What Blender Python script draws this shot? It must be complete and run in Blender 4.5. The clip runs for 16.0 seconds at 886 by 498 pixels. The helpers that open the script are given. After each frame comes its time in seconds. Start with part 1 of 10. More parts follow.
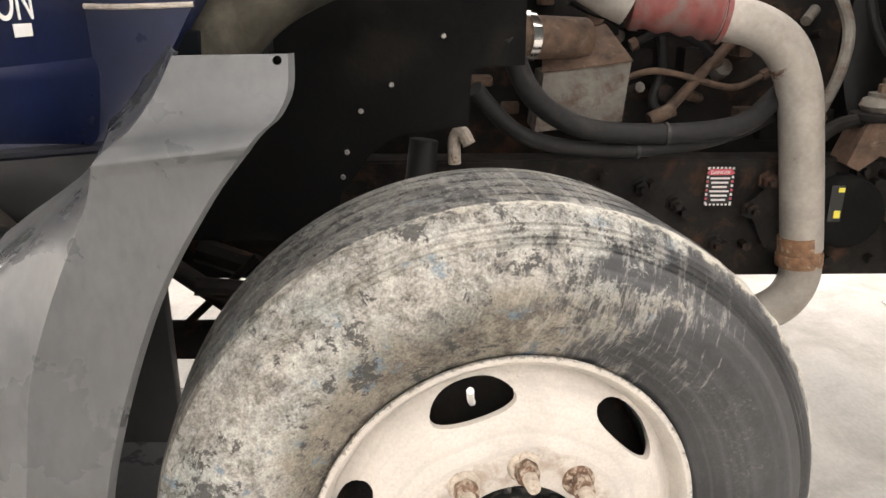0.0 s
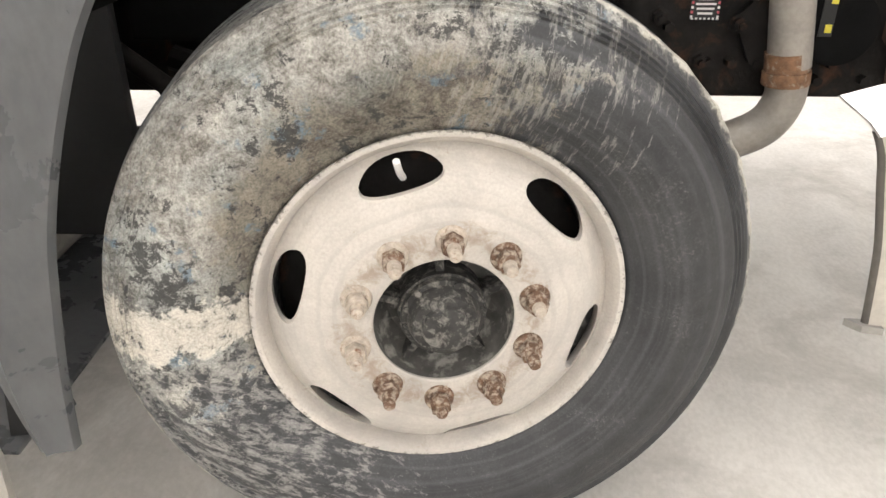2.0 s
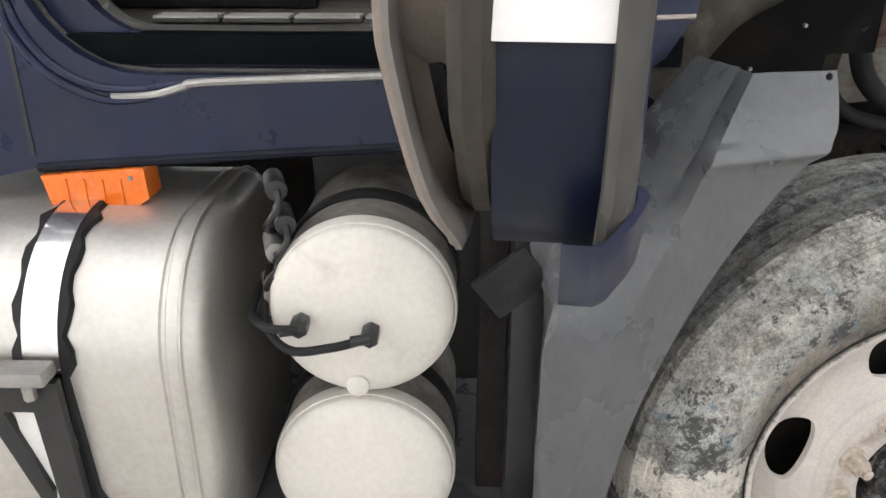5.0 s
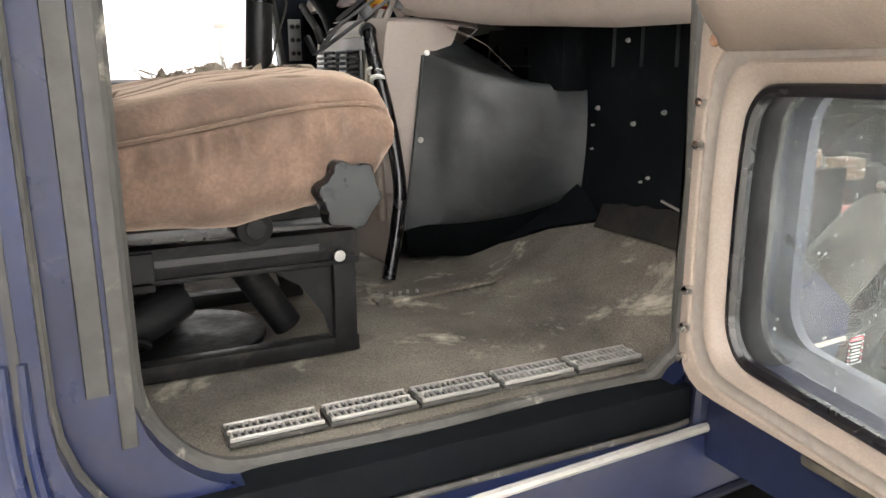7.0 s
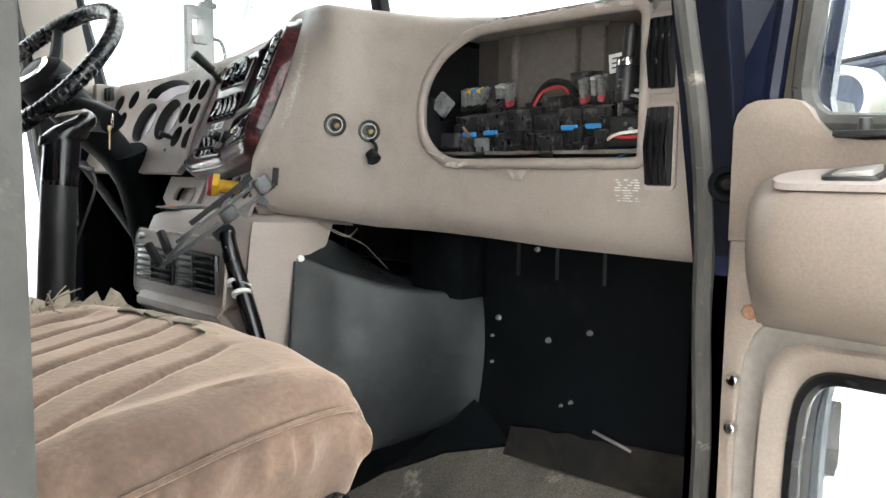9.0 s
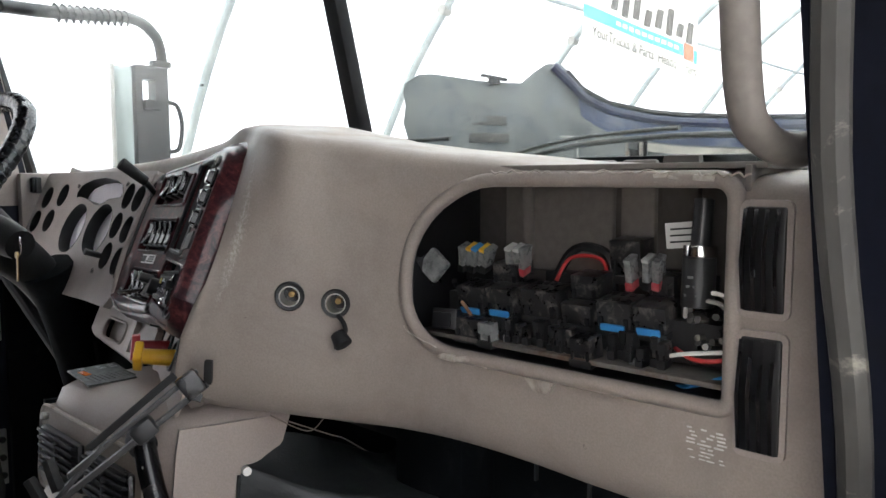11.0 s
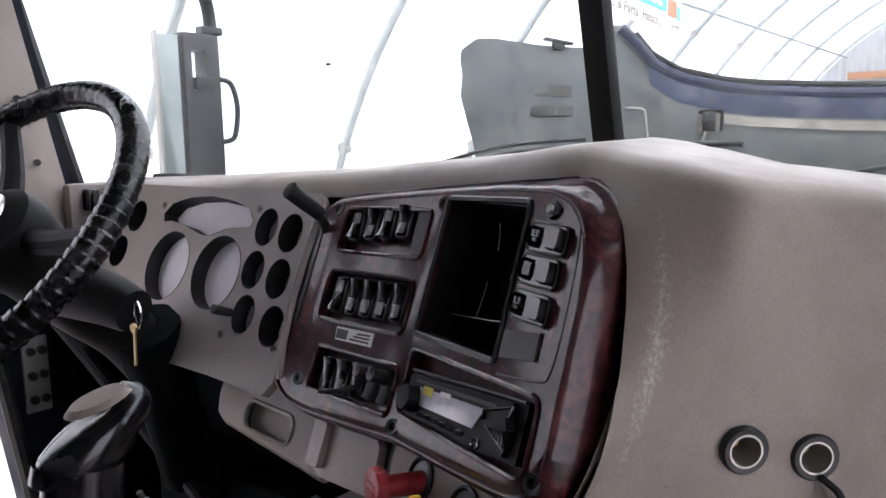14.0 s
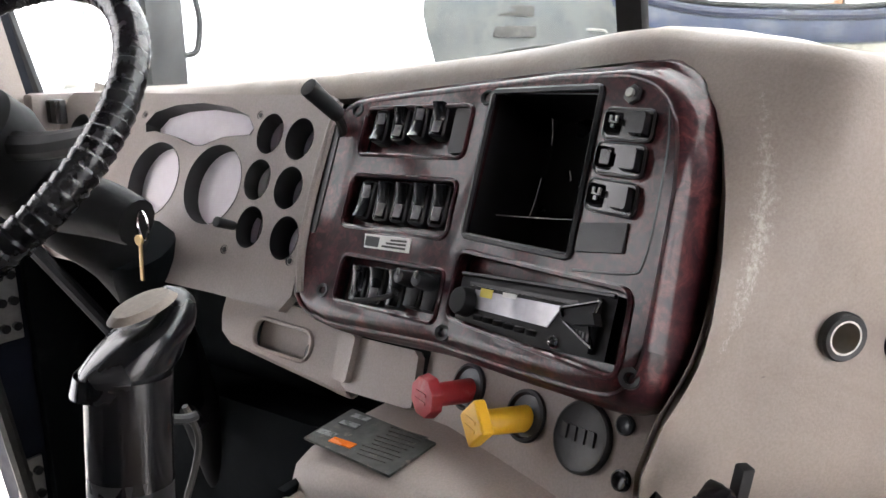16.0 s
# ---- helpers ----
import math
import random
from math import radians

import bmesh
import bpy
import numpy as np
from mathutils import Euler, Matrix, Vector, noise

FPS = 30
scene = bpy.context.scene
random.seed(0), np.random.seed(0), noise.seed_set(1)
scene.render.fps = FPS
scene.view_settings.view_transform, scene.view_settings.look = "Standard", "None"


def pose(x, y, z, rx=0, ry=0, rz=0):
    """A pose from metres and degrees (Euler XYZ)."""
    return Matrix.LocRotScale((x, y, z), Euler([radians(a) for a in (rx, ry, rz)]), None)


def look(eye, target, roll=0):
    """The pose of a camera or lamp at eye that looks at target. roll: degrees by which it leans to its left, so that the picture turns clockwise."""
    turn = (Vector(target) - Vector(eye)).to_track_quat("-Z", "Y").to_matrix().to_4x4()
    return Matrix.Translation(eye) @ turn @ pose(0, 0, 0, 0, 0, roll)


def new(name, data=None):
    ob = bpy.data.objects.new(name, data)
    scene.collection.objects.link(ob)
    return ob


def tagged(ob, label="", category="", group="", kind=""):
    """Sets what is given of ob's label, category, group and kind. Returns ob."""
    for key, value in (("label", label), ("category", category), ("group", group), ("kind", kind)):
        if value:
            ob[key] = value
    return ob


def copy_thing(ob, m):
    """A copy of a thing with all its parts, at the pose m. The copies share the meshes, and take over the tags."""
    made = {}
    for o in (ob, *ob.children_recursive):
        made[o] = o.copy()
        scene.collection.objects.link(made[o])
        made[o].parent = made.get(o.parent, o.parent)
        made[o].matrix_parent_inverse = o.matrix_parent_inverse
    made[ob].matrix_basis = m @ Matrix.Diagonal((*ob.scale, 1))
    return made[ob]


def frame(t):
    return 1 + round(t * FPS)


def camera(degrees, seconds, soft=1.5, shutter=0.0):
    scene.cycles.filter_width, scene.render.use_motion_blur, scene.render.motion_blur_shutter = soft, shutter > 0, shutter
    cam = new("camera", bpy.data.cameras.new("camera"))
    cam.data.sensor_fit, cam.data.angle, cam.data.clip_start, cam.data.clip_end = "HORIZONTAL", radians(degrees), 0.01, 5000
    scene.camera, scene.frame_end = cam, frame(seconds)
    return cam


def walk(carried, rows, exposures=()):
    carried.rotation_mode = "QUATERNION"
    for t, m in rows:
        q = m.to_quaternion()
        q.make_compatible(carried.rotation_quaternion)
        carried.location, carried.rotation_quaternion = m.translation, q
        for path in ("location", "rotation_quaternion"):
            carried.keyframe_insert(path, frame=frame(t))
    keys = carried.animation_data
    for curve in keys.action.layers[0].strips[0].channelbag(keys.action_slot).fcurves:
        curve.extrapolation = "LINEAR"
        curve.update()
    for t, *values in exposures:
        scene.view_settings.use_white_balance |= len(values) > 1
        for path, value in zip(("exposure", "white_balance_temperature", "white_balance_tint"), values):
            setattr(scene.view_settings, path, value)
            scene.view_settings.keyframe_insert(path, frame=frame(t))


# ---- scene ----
cam = camera(60.4, 16.0)
PATH = [
    (0, (-0.123, -0.882, 1.275), (-0.096, 1.014, 0.639), -0.1),
    (0.5, (-0.036, -0.912, 1.239), (0.005, 0.961, 0.538), 0.3),
    (1, (0.009, -0.94, 1.205), (-0.054, 0.913, 0.457), 0.0),
    (1.5, (0.021, -0.947, 1.165), (-0.052, 0.864, 0.319), 0.1),
    (2, (0.031, -0.943, 1.147), (-0.04, 0.823, 0.211), -0.1),
    (2.5, (0.039, -0.922, 1.142), (-0.01, 0.812, 0.146), 0.3),
    (3, (0.052, -0.918, 1.143), (0.008, 0.81, 0.137), 0.2),
    (3.5, (-0.006, -0.944, 1.196), (-0.039, 0.787, 0.194), 0.3),
    (4, (-0.24, -1.036, 1.31), (-0.271, 0.695, 0.308), 0.4),
    (4.5, (-0.531, -1.104, 1.356), (-0.556, 0.674, 0.441), 0.1),
    (4.8, (-0.707, -1.08, 1.383), (-0.733, 0.724, 0.52), 0.1),
    (5, (-0.816, -1.055, 1.404), (-0.857, 0.779, 0.606), 0.1),
    (5.2, (-0.921, -1.07, 1.411), (-0.955, 0.816, 0.745), 0.5),
    (7.3, (-1.503, -0.414, 1.698), (-0.528, 1.279, 1.268), -0.2),
    (7.5, (-1.494, -0.354, 1.703), (-0.457, 1.311, 1.313), -0.1),
    (8, (-1.513, -0.263, 1.742), (-0.34, 1.323, 1.411), 0.0),
    (8.5, (-1.553, -0.168, 1.795), (-0.237, 1.316, 1.542), 0.4),
    (9, (-1.57, -0.115, 1.848), (-0.142, 1.273, 1.656), 0.7),
    (9.5, (-1.511, -0.055, 1.919), (-0.031, 1.281, 1.757), 0.6),
    (10, (-1.408, 0.005, 1.975), (0.061, 1.353, 1.814), 0.4),
    (10.2, (-1.381, 0.03, 1.992), (0.061, 1.407, 1.838), 0.3),
    (12.3, (-1.299, 0.433, 2.182), (0.189, 1.747, 1.939), -1.0),
    (12.5, (-1.3, 0.5, 2.177), (0.2, 1.8, 1.93), -0.8),
    (13, (-1.298, 0.638, 2.162), (0.204, 1.934, 1.907), -0.8),
    (13.5, (-1.293, 0.718, 2.164), (0.214, 2.006, 1.9), -1.0),
    (14, (-1.322, 0.777, 2.172), (0.221, 2.016, 1.883), -0.9),
    (14.5, (-1.331, 0.834, 2.184), (0.267, 1.996, 1.874), -0.7),
    (15, (-1.348, 0.866, 2.167), (0.281, 1.977, 1.827), -0.6),
    (15.5, (-1.362, 0.891, 2.14), (0.268, 1.982, 1.747), -0.6),
    (16, (-1.358, 0.895, 2.129), (0.262, 1.975, 1.672), -0.7),
]
EXPOSURES = [(0.0, 1.31, 6900, 12), (0.5, 1.04, 6800, 11), (1.0, 1.15, 6720, 10), (1.5, 1.16, 6720, 10), (2.0, 1.13, 6720, 10), (2.5, 0.94, 6720, 9), (3.5, 0.98, 6750, 10), (4.5, 0.84, 6300, 9), (5.2, 0.78, 6230, 10), (7.3, 2.39, 6670, 10), (8.0, 2.18, 6480, 8), (8.5, 2.32, 6280, 5), (9.0, 2.42, 6170, 5), (9.5, 2.03, 6170, 5), (10.2, 1.73, 6170, 6), (12.3, 1.32, 5990, 17), (14.5, 1.58, 5990, 19), (16.0, 2.45, 6330, 14)]
walk(cam, [(t, look(eye, target, roll)) for t, eye, target, roll in PATH], EXPOSURES)

# ---- light: overcast daylight through the white cover of the hoop building ----
SUN_EL, SUN_AZ = radians(46), radians(-93)
world = bpy.data.worlds.new("daylight")
scene.world = world
world.use_nodes = True
wt = world.node_tree
sky = wt.nodes.new("ShaderNodeTexSky")
sky.sky_type, sky.sun_disc, sky.sun_elevation, sky.sun_rotation = "NISHITA", False, SUN_EL, SUN_AZ
sky.dust_density, sky.ozone_density = 5.0, 0.6
wt.links.new(sky.outputs[0], wt.nodes["Background"].inputs[0])
wt.nodes["Background"].inputs[1].default_value = 0.15
sun = new("sun", bpy.data.lights.new("sun", "SUN"))
sun.data.energy, sun.data.angle, sun.data.color = 5.0, radians(12), (1.0, 0.96, 0.9)
sun.matrix_world = look((0, 0, 30), Vector((0, 0, 30)) - Vector((math.sin(SUN_AZ) * math.cos(SUN_EL), math.cos(SUN_AZ) * math.cos(SUN_EL), math.sin(SUN_EL))))


# ---- materials ----
def ramp(nt, fac, stops):
    r = nt.nodes.new("ShaderNodeValToRGB")
    while len(r.color_ramp.elements) < len(stops):
        r.color_ramp.elements.new(0.5)
    for e, (p, c) in zip(r.color_ramp.elements, stops):
        e.position = p
        e.color = (*c, 1) if len(c) == 3 else c
    nt.links.new(fac, r.inputs[0])
    return r.outputs[0]


def noise_out(nt, scale, detail=4.0, rough=0.55, stretch=(1, 1, 1), distort=0.0):
    co = nt.nodes.new("ShaderNodeTexCoord")
    mp = nt.nodes.new("ShaderNodeMapping")
    mp.inputs["Scale"].default_value = stretch
    n = nt.nodes.new("ShaderNodeTexNoise")
    n.inputs["Scale"].default_value, n.inputs["Detail"].default_value = scale, detail
    n.inputs["Roughness"].default_value, n.inputs["Distortion"].default_value = rough, distort
    nt.links.new(co.outputs["Object"], mp.inputs[0])
    nt.links.new(mp.outputs[0], n.inputs["Vector"])
    return n.outputs["Fac"]


def mix(nt, fac, a, b, kind="MIX"):
    m = nt.nodes.new("ShaderNodeMix")
    m.data_type, m.blend_type = "RGBA", kind
    for sock, v in ((0, fac), (6, a), (7, b)):
        if isinstance(v, (int, float)):
            m.inputs[sock].default_value = v
        elif isinstance(v, tuple):
            m.inputs[sock].default_value = (*v, 1)
        else:
            nt.links.new(v, m.inputs[sock])
    return m.outputs[2]


def mat(name, color, rough=0.6, metal=0.0, vary=0.12, scale=6.0, fine=90.0, bump=0.15, dirt=None, dirt_at=(0.52, 0.68), dirt_scale=5.0,
        coat=0.0, fine_vary=0.1, stretch=(1, 1, 1), dist=0.002, rough_vary=0.12, sheen=0.0, spec=0.5):
    m = bpy.data.materials.new(name)
    m.use_nodes = True
    nt = m.node_tree
    b = nt.nodes["Principled BSDF"]
    lo = tuple(c * (1 - vary) for c in color)
    hi = tuple(min(1, c * (1 + vary)) for c in color)
    big = noise_out(nt, scale, stretch=stretch)
    small = noise_out(nt, fine, 3.0, stretch=stretch)
    col = ramp(nt, big, [(0.3, lo), (0.7, hi)])
    col = mix(nt, fine_vary, col, ramp(nt, small, [(0.35, (0.0, 0.0, 0.0)), (0.65, (1, 1, 1))]), "SOFT_LIGHT")
    rgh = ramp(nt, noise_out(nt, scale * 2.3), [(0.3, (max(0, rough - rough_vary),) * 3), (0.7, (min(1, rough + rough_vary),) * 3)])
    if dirt:
        d = noise_out(nt, dirt_scale, 8.0, 0.68, distort=0.4)
        f = ramp(nt, d, [(dirt_at[0], (0, 0, 0)), (dirt_at[1], (1, 1, 1))])
        col = mix(nt, f, col, dirt)
        rgh = mix(nt, f, rgh, (0.85, 0.85, 0.85))
    nt.links.new(col, b.inputs["Base Color"])
    nt.links.new(rgh, b.inputs["Roughness"])
    b.inputs["Metallic"].default_value = metal
    b.inputs["Coat Weight"].default_value = coat
    b.inputs["Coat Roughness"].default_value = 0.08
    b.inputs["Sheen Weight"].default_value = sheen
    b.inputs["Specular IOR Level"].default_value = spec
    if bump:
        bp = nt.nodes.new("ShaderNodeBump")
        bp.inputs["Strength"].default_value, bp.inputs["Distance"].default_value = bump, dist
        nt.links.new(small, bp.inputs["Height"])
        nt.links.new(bp.outputs[0], b.inputs["Normal"])
    return m


BLUE = mat("blue_paint", (0.0055, 0.0095, 0.034), 0.36, coat=0.15, vary=0.25, bump=0.03, dirt=(0.03, 0.033, 0.042), dirt_at=(0.55, 0.9), dirt_scale=5, spec=0.35)
BLUE_DULL = mat("dusty_blue_paint", (0.066, 0.076, 0.082), 0.65, vary=0.4, scale=5, bump=0.15, dirt=(0.155, 0.16, 0.15), dirt_at=(0.36, 0.68), dirt_scale=5, stretch=(1, 1.8, 0.5))
FENDER = mat("grey_plastic", (0.078, 0.081, 0.084), 0.27, vary=0.15, scale=3, bump=0.08, dirt=(0.14, 0.14, 0.142), dirt_at=(0.48, 0.95), dirt_scale=4, stretch=(1, 1, 0.4))
MATTE = mat("matte_black_plastic", (0.009, 0.009, 0.0095), 0.6, vary=0.3, bump=0.15, dirt=(0.03, 0.028, 0.026), dirt_at=(0.6, 0.9), dirt_scale=12, spec=0.15)
RELAY = mat("dusty_black_relay_plastic", (0.012, 0.012, 0.013), 0.34, vary=0.4, scale=40, bump=0.1, dirt=(0.17, 0.155, 0.135), dirt_at=(0.52, 0.70), dirt_scale=70)
# the blue paint darkened, with the jamb's shade in its colour
NAVY_SHADE = mat("shaded_navy_jamb_paint", (0.0032, 0.0046, 0.0125), 0.6, vary=0.35, bump=0.15, dirt=(0.010, 0.010, 0.011), dirt_at=(0.58, 0.9), dirt_scale=8, spec=0.25)
# shaded copy of the blue paint for the inner side of the door
DOOR_SHADE = mat("shaded_blue_door_frame_paint", (0.0042, 0.0066, 0.020), 0.45, vary=0.3, bump=0.05, dirt=(0.018, 0.019, 0.024), dirt_at=(0.56, 0.85), dirt_scale=7, spec=0.3)
BLACK = mat("black_plastic", (0.014, 0.014, 0.0145), 0.42, vary=0.3, bump=0.15, dirt=(0.035, 0.033, 0.03), dirt_at=(0.58, 0.9), dirt_scale=9)
RADIO_BLACK = mat("semi_matt_radio_plastic", (0.006, 0.006, 0.0065), 0.5, vary=0.3, bump=0.05, dirt=(0.02, 0.02, 0.02), dirt_at=(0.6, 0.9), dirt_scale=30, spec=0.18)
GLOSS_BLACK = mat("gloss_black", (0.007, 0.007, 0.008), 0.22, vary=0.2, bump=0.02, coat=0.25, spec=0.4)
RUBBER = mat("black_rubber", (0.012, 0.012, 0.0125), 0.62, vary=0.3, bump=0.2, dirt=(0.06, 0.057, 0.05), dirt_at=(0.55, 0.95), dirt_scale=9, spec=0.25)
LINER = mat("wheelhouse_liner", (0.005, 0.005, 0.005), 0.8, vary=0.4, scale=3, bump=0.3, dirt=(0.02, 0.017, 0.0135), dirt_at=(0.52, 0.85), dirt_scale=6, spec=0.08)
GRIME = mat("grimy_iron", (0.011, 0.0095, 0.0085), 0.78, vary=0.5, scale=8, bump=0.5, dirt=(0.075, 0.036, 0.02), dirt_at=(0.55, 0.72), dirt_scale=9, dist=0.004, spec=0.2)
RUST = mat("rust", (0.20, 0.105, 0.056), 0.7, vary=0.35, scale=60, fine=300, bump=0.25, dirt=(0.36, 0.31, 0.25), dirt_at=(0.54, 0.66), dirt_scale=55, dist=0.0008)
RUST_PALE = mat("dusty_rusty_steel", (0.40, 0.345, 0.285), 0.75, vary=0.25, scale=120, fine=400, bump=0.25, dirt=(0.16, 0.08, 0.045), dirt_at=(0.58, 0.68), dirt_scale=70, dist=0.0008)
RUST_GREY = mat("rusty_grey_sheet_steel", (0.125, 0.115, 0.10), 0.7, vary=0.35, scale=14, bump=0.3, dirt=(0.075, 0.042, 0.026), dirt_at=(0.5, 0.66), dirt_scale=18)
RUST_BROWN = mat("brown_rusted_iron", (0.085, 0.052, 0.034), 0.8, vary=0.45, scale=30, fine=250, bump=0.4, dirt=(0.16, 0.125, 0.095), dirt_at=(0.56, 0.72), dirt_scale=26)
PIPE = mat("grey_coated_steel_pipe", (0.30, 0.275, 0.245), 0.55, metal=0.15, vary=0.25, scale=9, bump=0.2, dirt=(0.11, 0.055, 0.036), dirt_at=(0.64, 0.68), dirt_scale=13)
ALU = mat("dull_aluminium", (0.55, 0.53, 0.49), 0.42, metal=0.75, vary=0.1, scale=5, bump=0.1, dirt=(0.42, 0.34, 0.24), dirt_at=(0.6, 0.9), dirt_scale=4)
STEEL = mat("grey_steel", (0.33, 0.32, 0.3), 0.5, metal=0.6, vary=0.2, bump=0.2, dirt=(0.2, 0.17, 0.14), dirt_at=(0.55, 0.8))
CHROME = mat("chrome", (0.75, 0.74, 0.72), 0.16, metal=1.0, vary=0.08, bump=0.02)
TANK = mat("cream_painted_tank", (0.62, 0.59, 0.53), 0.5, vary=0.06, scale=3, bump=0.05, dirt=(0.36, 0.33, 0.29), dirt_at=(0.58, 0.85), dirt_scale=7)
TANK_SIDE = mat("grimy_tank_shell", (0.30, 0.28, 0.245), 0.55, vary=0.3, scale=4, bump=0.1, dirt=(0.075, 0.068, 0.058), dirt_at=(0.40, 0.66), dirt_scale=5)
HUB = mat("dark_dusty_hub", (0.028, 0.027, 0.025), 0.8, vary=0.4, scale=20, bump=0.5, dirt=(0.17, 0.162, 0.145), dirt_at=(0.5, 0.64), dirt_scale=60)
NUT = mat("dusty_rusty_nut", (0.115, 0.062, 0.036), 0.75, vary=0.4, scale=70, fine=350, bump=0.2, dirt=(0.36, 0.30, 0.24), dirt_at=(0.47, 0.60), dirt_scale=95, dist=0.0008)
BEIGE = mat("grey_beige_moulded_plastic", (0.31, 0.262, 0.235), 0.55, vary=0.05, scale=4, fine=420, bump=0.12, dirt=(0.26, 0.22, 0.19), dirt_at=(0.55, 0.9), dirt_scale=6, dist=0.0008)
BEIGE_PALE = mat("pale_beige_plastic", (0.178, 0.145, 0.119), 0.5, vary=0.10, scale=4, fine=300, bump=0.08, dirt=(0.145, 0.115, 0.092), dirt_at=(0.52, 0.9), dirt_scale=7, dist=0.0008)
BEIGE_WORN = mat("scuffed_beige_edge", (0.40, 0.355, 0.31), 0.7, vary=0.15, scale=30, fine=200, bump=0.4, dirt=(0.24, 0.2, 0.17), dirt_at=(0.48, 0.65), dirt_scale=40)
# darker copies of the dash beige, with the fuse bay's shade in the colour
BEIGE_DARK = mat("dark_shaded_taupe_plastic", (0.15, 0.133, 0.116), 0.65, vary=0.1, bump=0.1)
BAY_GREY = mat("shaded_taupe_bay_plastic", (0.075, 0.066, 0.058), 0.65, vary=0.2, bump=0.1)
TAUPE = mat("grey_taupe_instrument_plastic", (0.26, 0.222, 0.205), 0.5, vary=0.08, fine=350, bump=0.1, dist=0.0008)
SEAL = mat("grey_weatherstrip", (0.04, 0.038, 0.034), 0.6, vary=0.35, scale=14, bump=0.35, dirt=(0.26, 0.245, 0.205), dirt_at=(0.60, 0.72), dirt_scale=16, stretch=(1, 1, 0.25))
SEAL_BROWN = mat("brown_grey_window_channel", (0.042, 0.037, 0.029), 0.7, vary=0.35, scale=22, bump=0.35, dirt=(0.085, 0.076, 0.06), dirt_at=(0.55, 0.75), dirt_scale=24, stretch=(1, 1, 0.3), spec=0.25)
SEAL_DARK = mat("dark_weatherstrip", (0.03, 0.029, 0.026), 0.65, vary=0.3, scale=18, bump=0.3, dirt=(0.13, 0.12, 0.1), dirt_at=(0.58, 0.8), dirt_scale=20)
TUNNEL = mat("dark_grey_tunnel_vinyl", (0.016, 0.0185, 0.0195), 0.44, vary=0.45, scale=7, fine=260, bump=0.25, dirt=(0.050, 0.054, 0.053), dirt_at=(0.46, 0.74), dirt_scale=7)
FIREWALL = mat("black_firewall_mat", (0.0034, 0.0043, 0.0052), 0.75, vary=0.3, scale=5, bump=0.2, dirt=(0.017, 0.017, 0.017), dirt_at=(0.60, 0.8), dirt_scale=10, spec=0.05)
CHALK = mat("white_painted_metal", (0.7, 0.69, 0.66), 0.5, vary=0.06, bump=0.05)
WHITE_TAG = mat("white_sticker", (0.78, 0.76, 0.74), 0.45, vary=0.04, bump=0.02)
ORANGE = mat("orange_lens", (0.75, 0.16, 0.012), 0.25, vary=0.12, coat=0.4, bump=0.05, dirt=(0.3, 0.1, 0.02), dirt_at=(0.6, 0.9))
RED = mat("red_plastic", (0.42, 0.035, 0.045), 0.4, vary=0.12, bump=0.04, dirt=(0.55, 0.25, 0.24), dirt_at=(0.55, 0.85), dirt_scale=40)
YELLOW = mat("yellow_plastic", (0.75, 0.42, 0.02), 0.4, vary=0.08, bump=0.04, dirt=(0.7, 0.5, 0.2), dirt_at=(0.6, 0.9), dirt_scale=40)
BLUE_CLIP = mat("blue_plastic", (0.04, 0.22, 0.5), 0.4, vary=0.1, bump=0.03)
LENS_CLEAR = mat("clear_fuse_top", (0.42, 0.42, 0.40), 0.25, vary=0.2, bump=0.02)
GREY_CLEAR = mat("grey_fuse_plastic", (0.17, 0.175, 0.17), 0.3, vary=0.35, scale=60, bump=0.03)
BRASS = mat("brass", (0.34, 0.23, 0.10), 0.4, metal=0.7, vary=0.15, bump=0.05)
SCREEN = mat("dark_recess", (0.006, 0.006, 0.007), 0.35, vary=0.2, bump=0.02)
# display grey is lightened to include the bright reflection on it
LCD = mat("radio_display", (0.50, 0.49, 0.53), 0.10, vary=0.25, scale=25, bump=0.0, coat=0.6)
GAUGE_BACK = mat("pale_gauge_backing", (0.85, 0.8, 0.85), 0.6, vary=0.1, bump=0.03)
RED_HOSE = mat("red_silicone_hose", (0.17, 0.036, 0.032), 0.6, vary=0.35, bump=0.15, dirt=(0.13, 0.098, 0.085), dirt_at=(0.44, 0.64), dirt_scale=18)
CONCRETE = mat("pale_concrete", (0.5, 0.482, 0.45), 0.72, vary=0.16, scale=2.2, fine=90, fine_vary=0.12, bump=0.15, dirt=(0.32, 0.30, 0.27), dirt_at=(0.48, 0.74), dirt_scale=2.4, stretch=(1, 0.6, 1))
HOOP = mat("galvanised_tube", (0.34, 0.37, 0.37), 0.45, metal=0.5, vary=0.12, bump=0.1)
BARN = mat("grey_corrugated_steel", (0.36, 0.37, 0.38), 0.6, vary=0.1, bump=0.1)
TIMBER = mat("orange_timber", (0.34, 0.17, 0.09), 0.75, vary=0.2, scale=3, bump=0.3)
HEADLINER = mat("dark_headliner_cloth", (0.010, 0.010, 0.010), 0.75, vary=0.4, scale=3, bump=0.3, dirt=(0.05, 0.044, 0.036), dirt_at=(0.5, 0.85), dirt_scale=6)
WIRE_RED = mat("red_wire", (0.45, 0.03, 0.03), 0.4, bump=0)
SEAT_BLACK = mat("black_seat_cloth", (0.018, 0.018, 0.019), 0.85, vary=0.2, bump=0.3, sheen=0.2)


def floor_mat():
    """Worn carpet, brown-grey with pale scuffs."""
    m = mat("dirty_cab_carpet", (0.098, 0.088, 0.071), 0.95, vary=0.45, scale=5, fine=330, bump=0.7, fine_vary=0.4, dirt=(0.40, 0.365, 0.30), dirt_at=(0.56, 0.70), dirt_scale=7, dist=0.003)
    return m


CARPET = floor_mat()


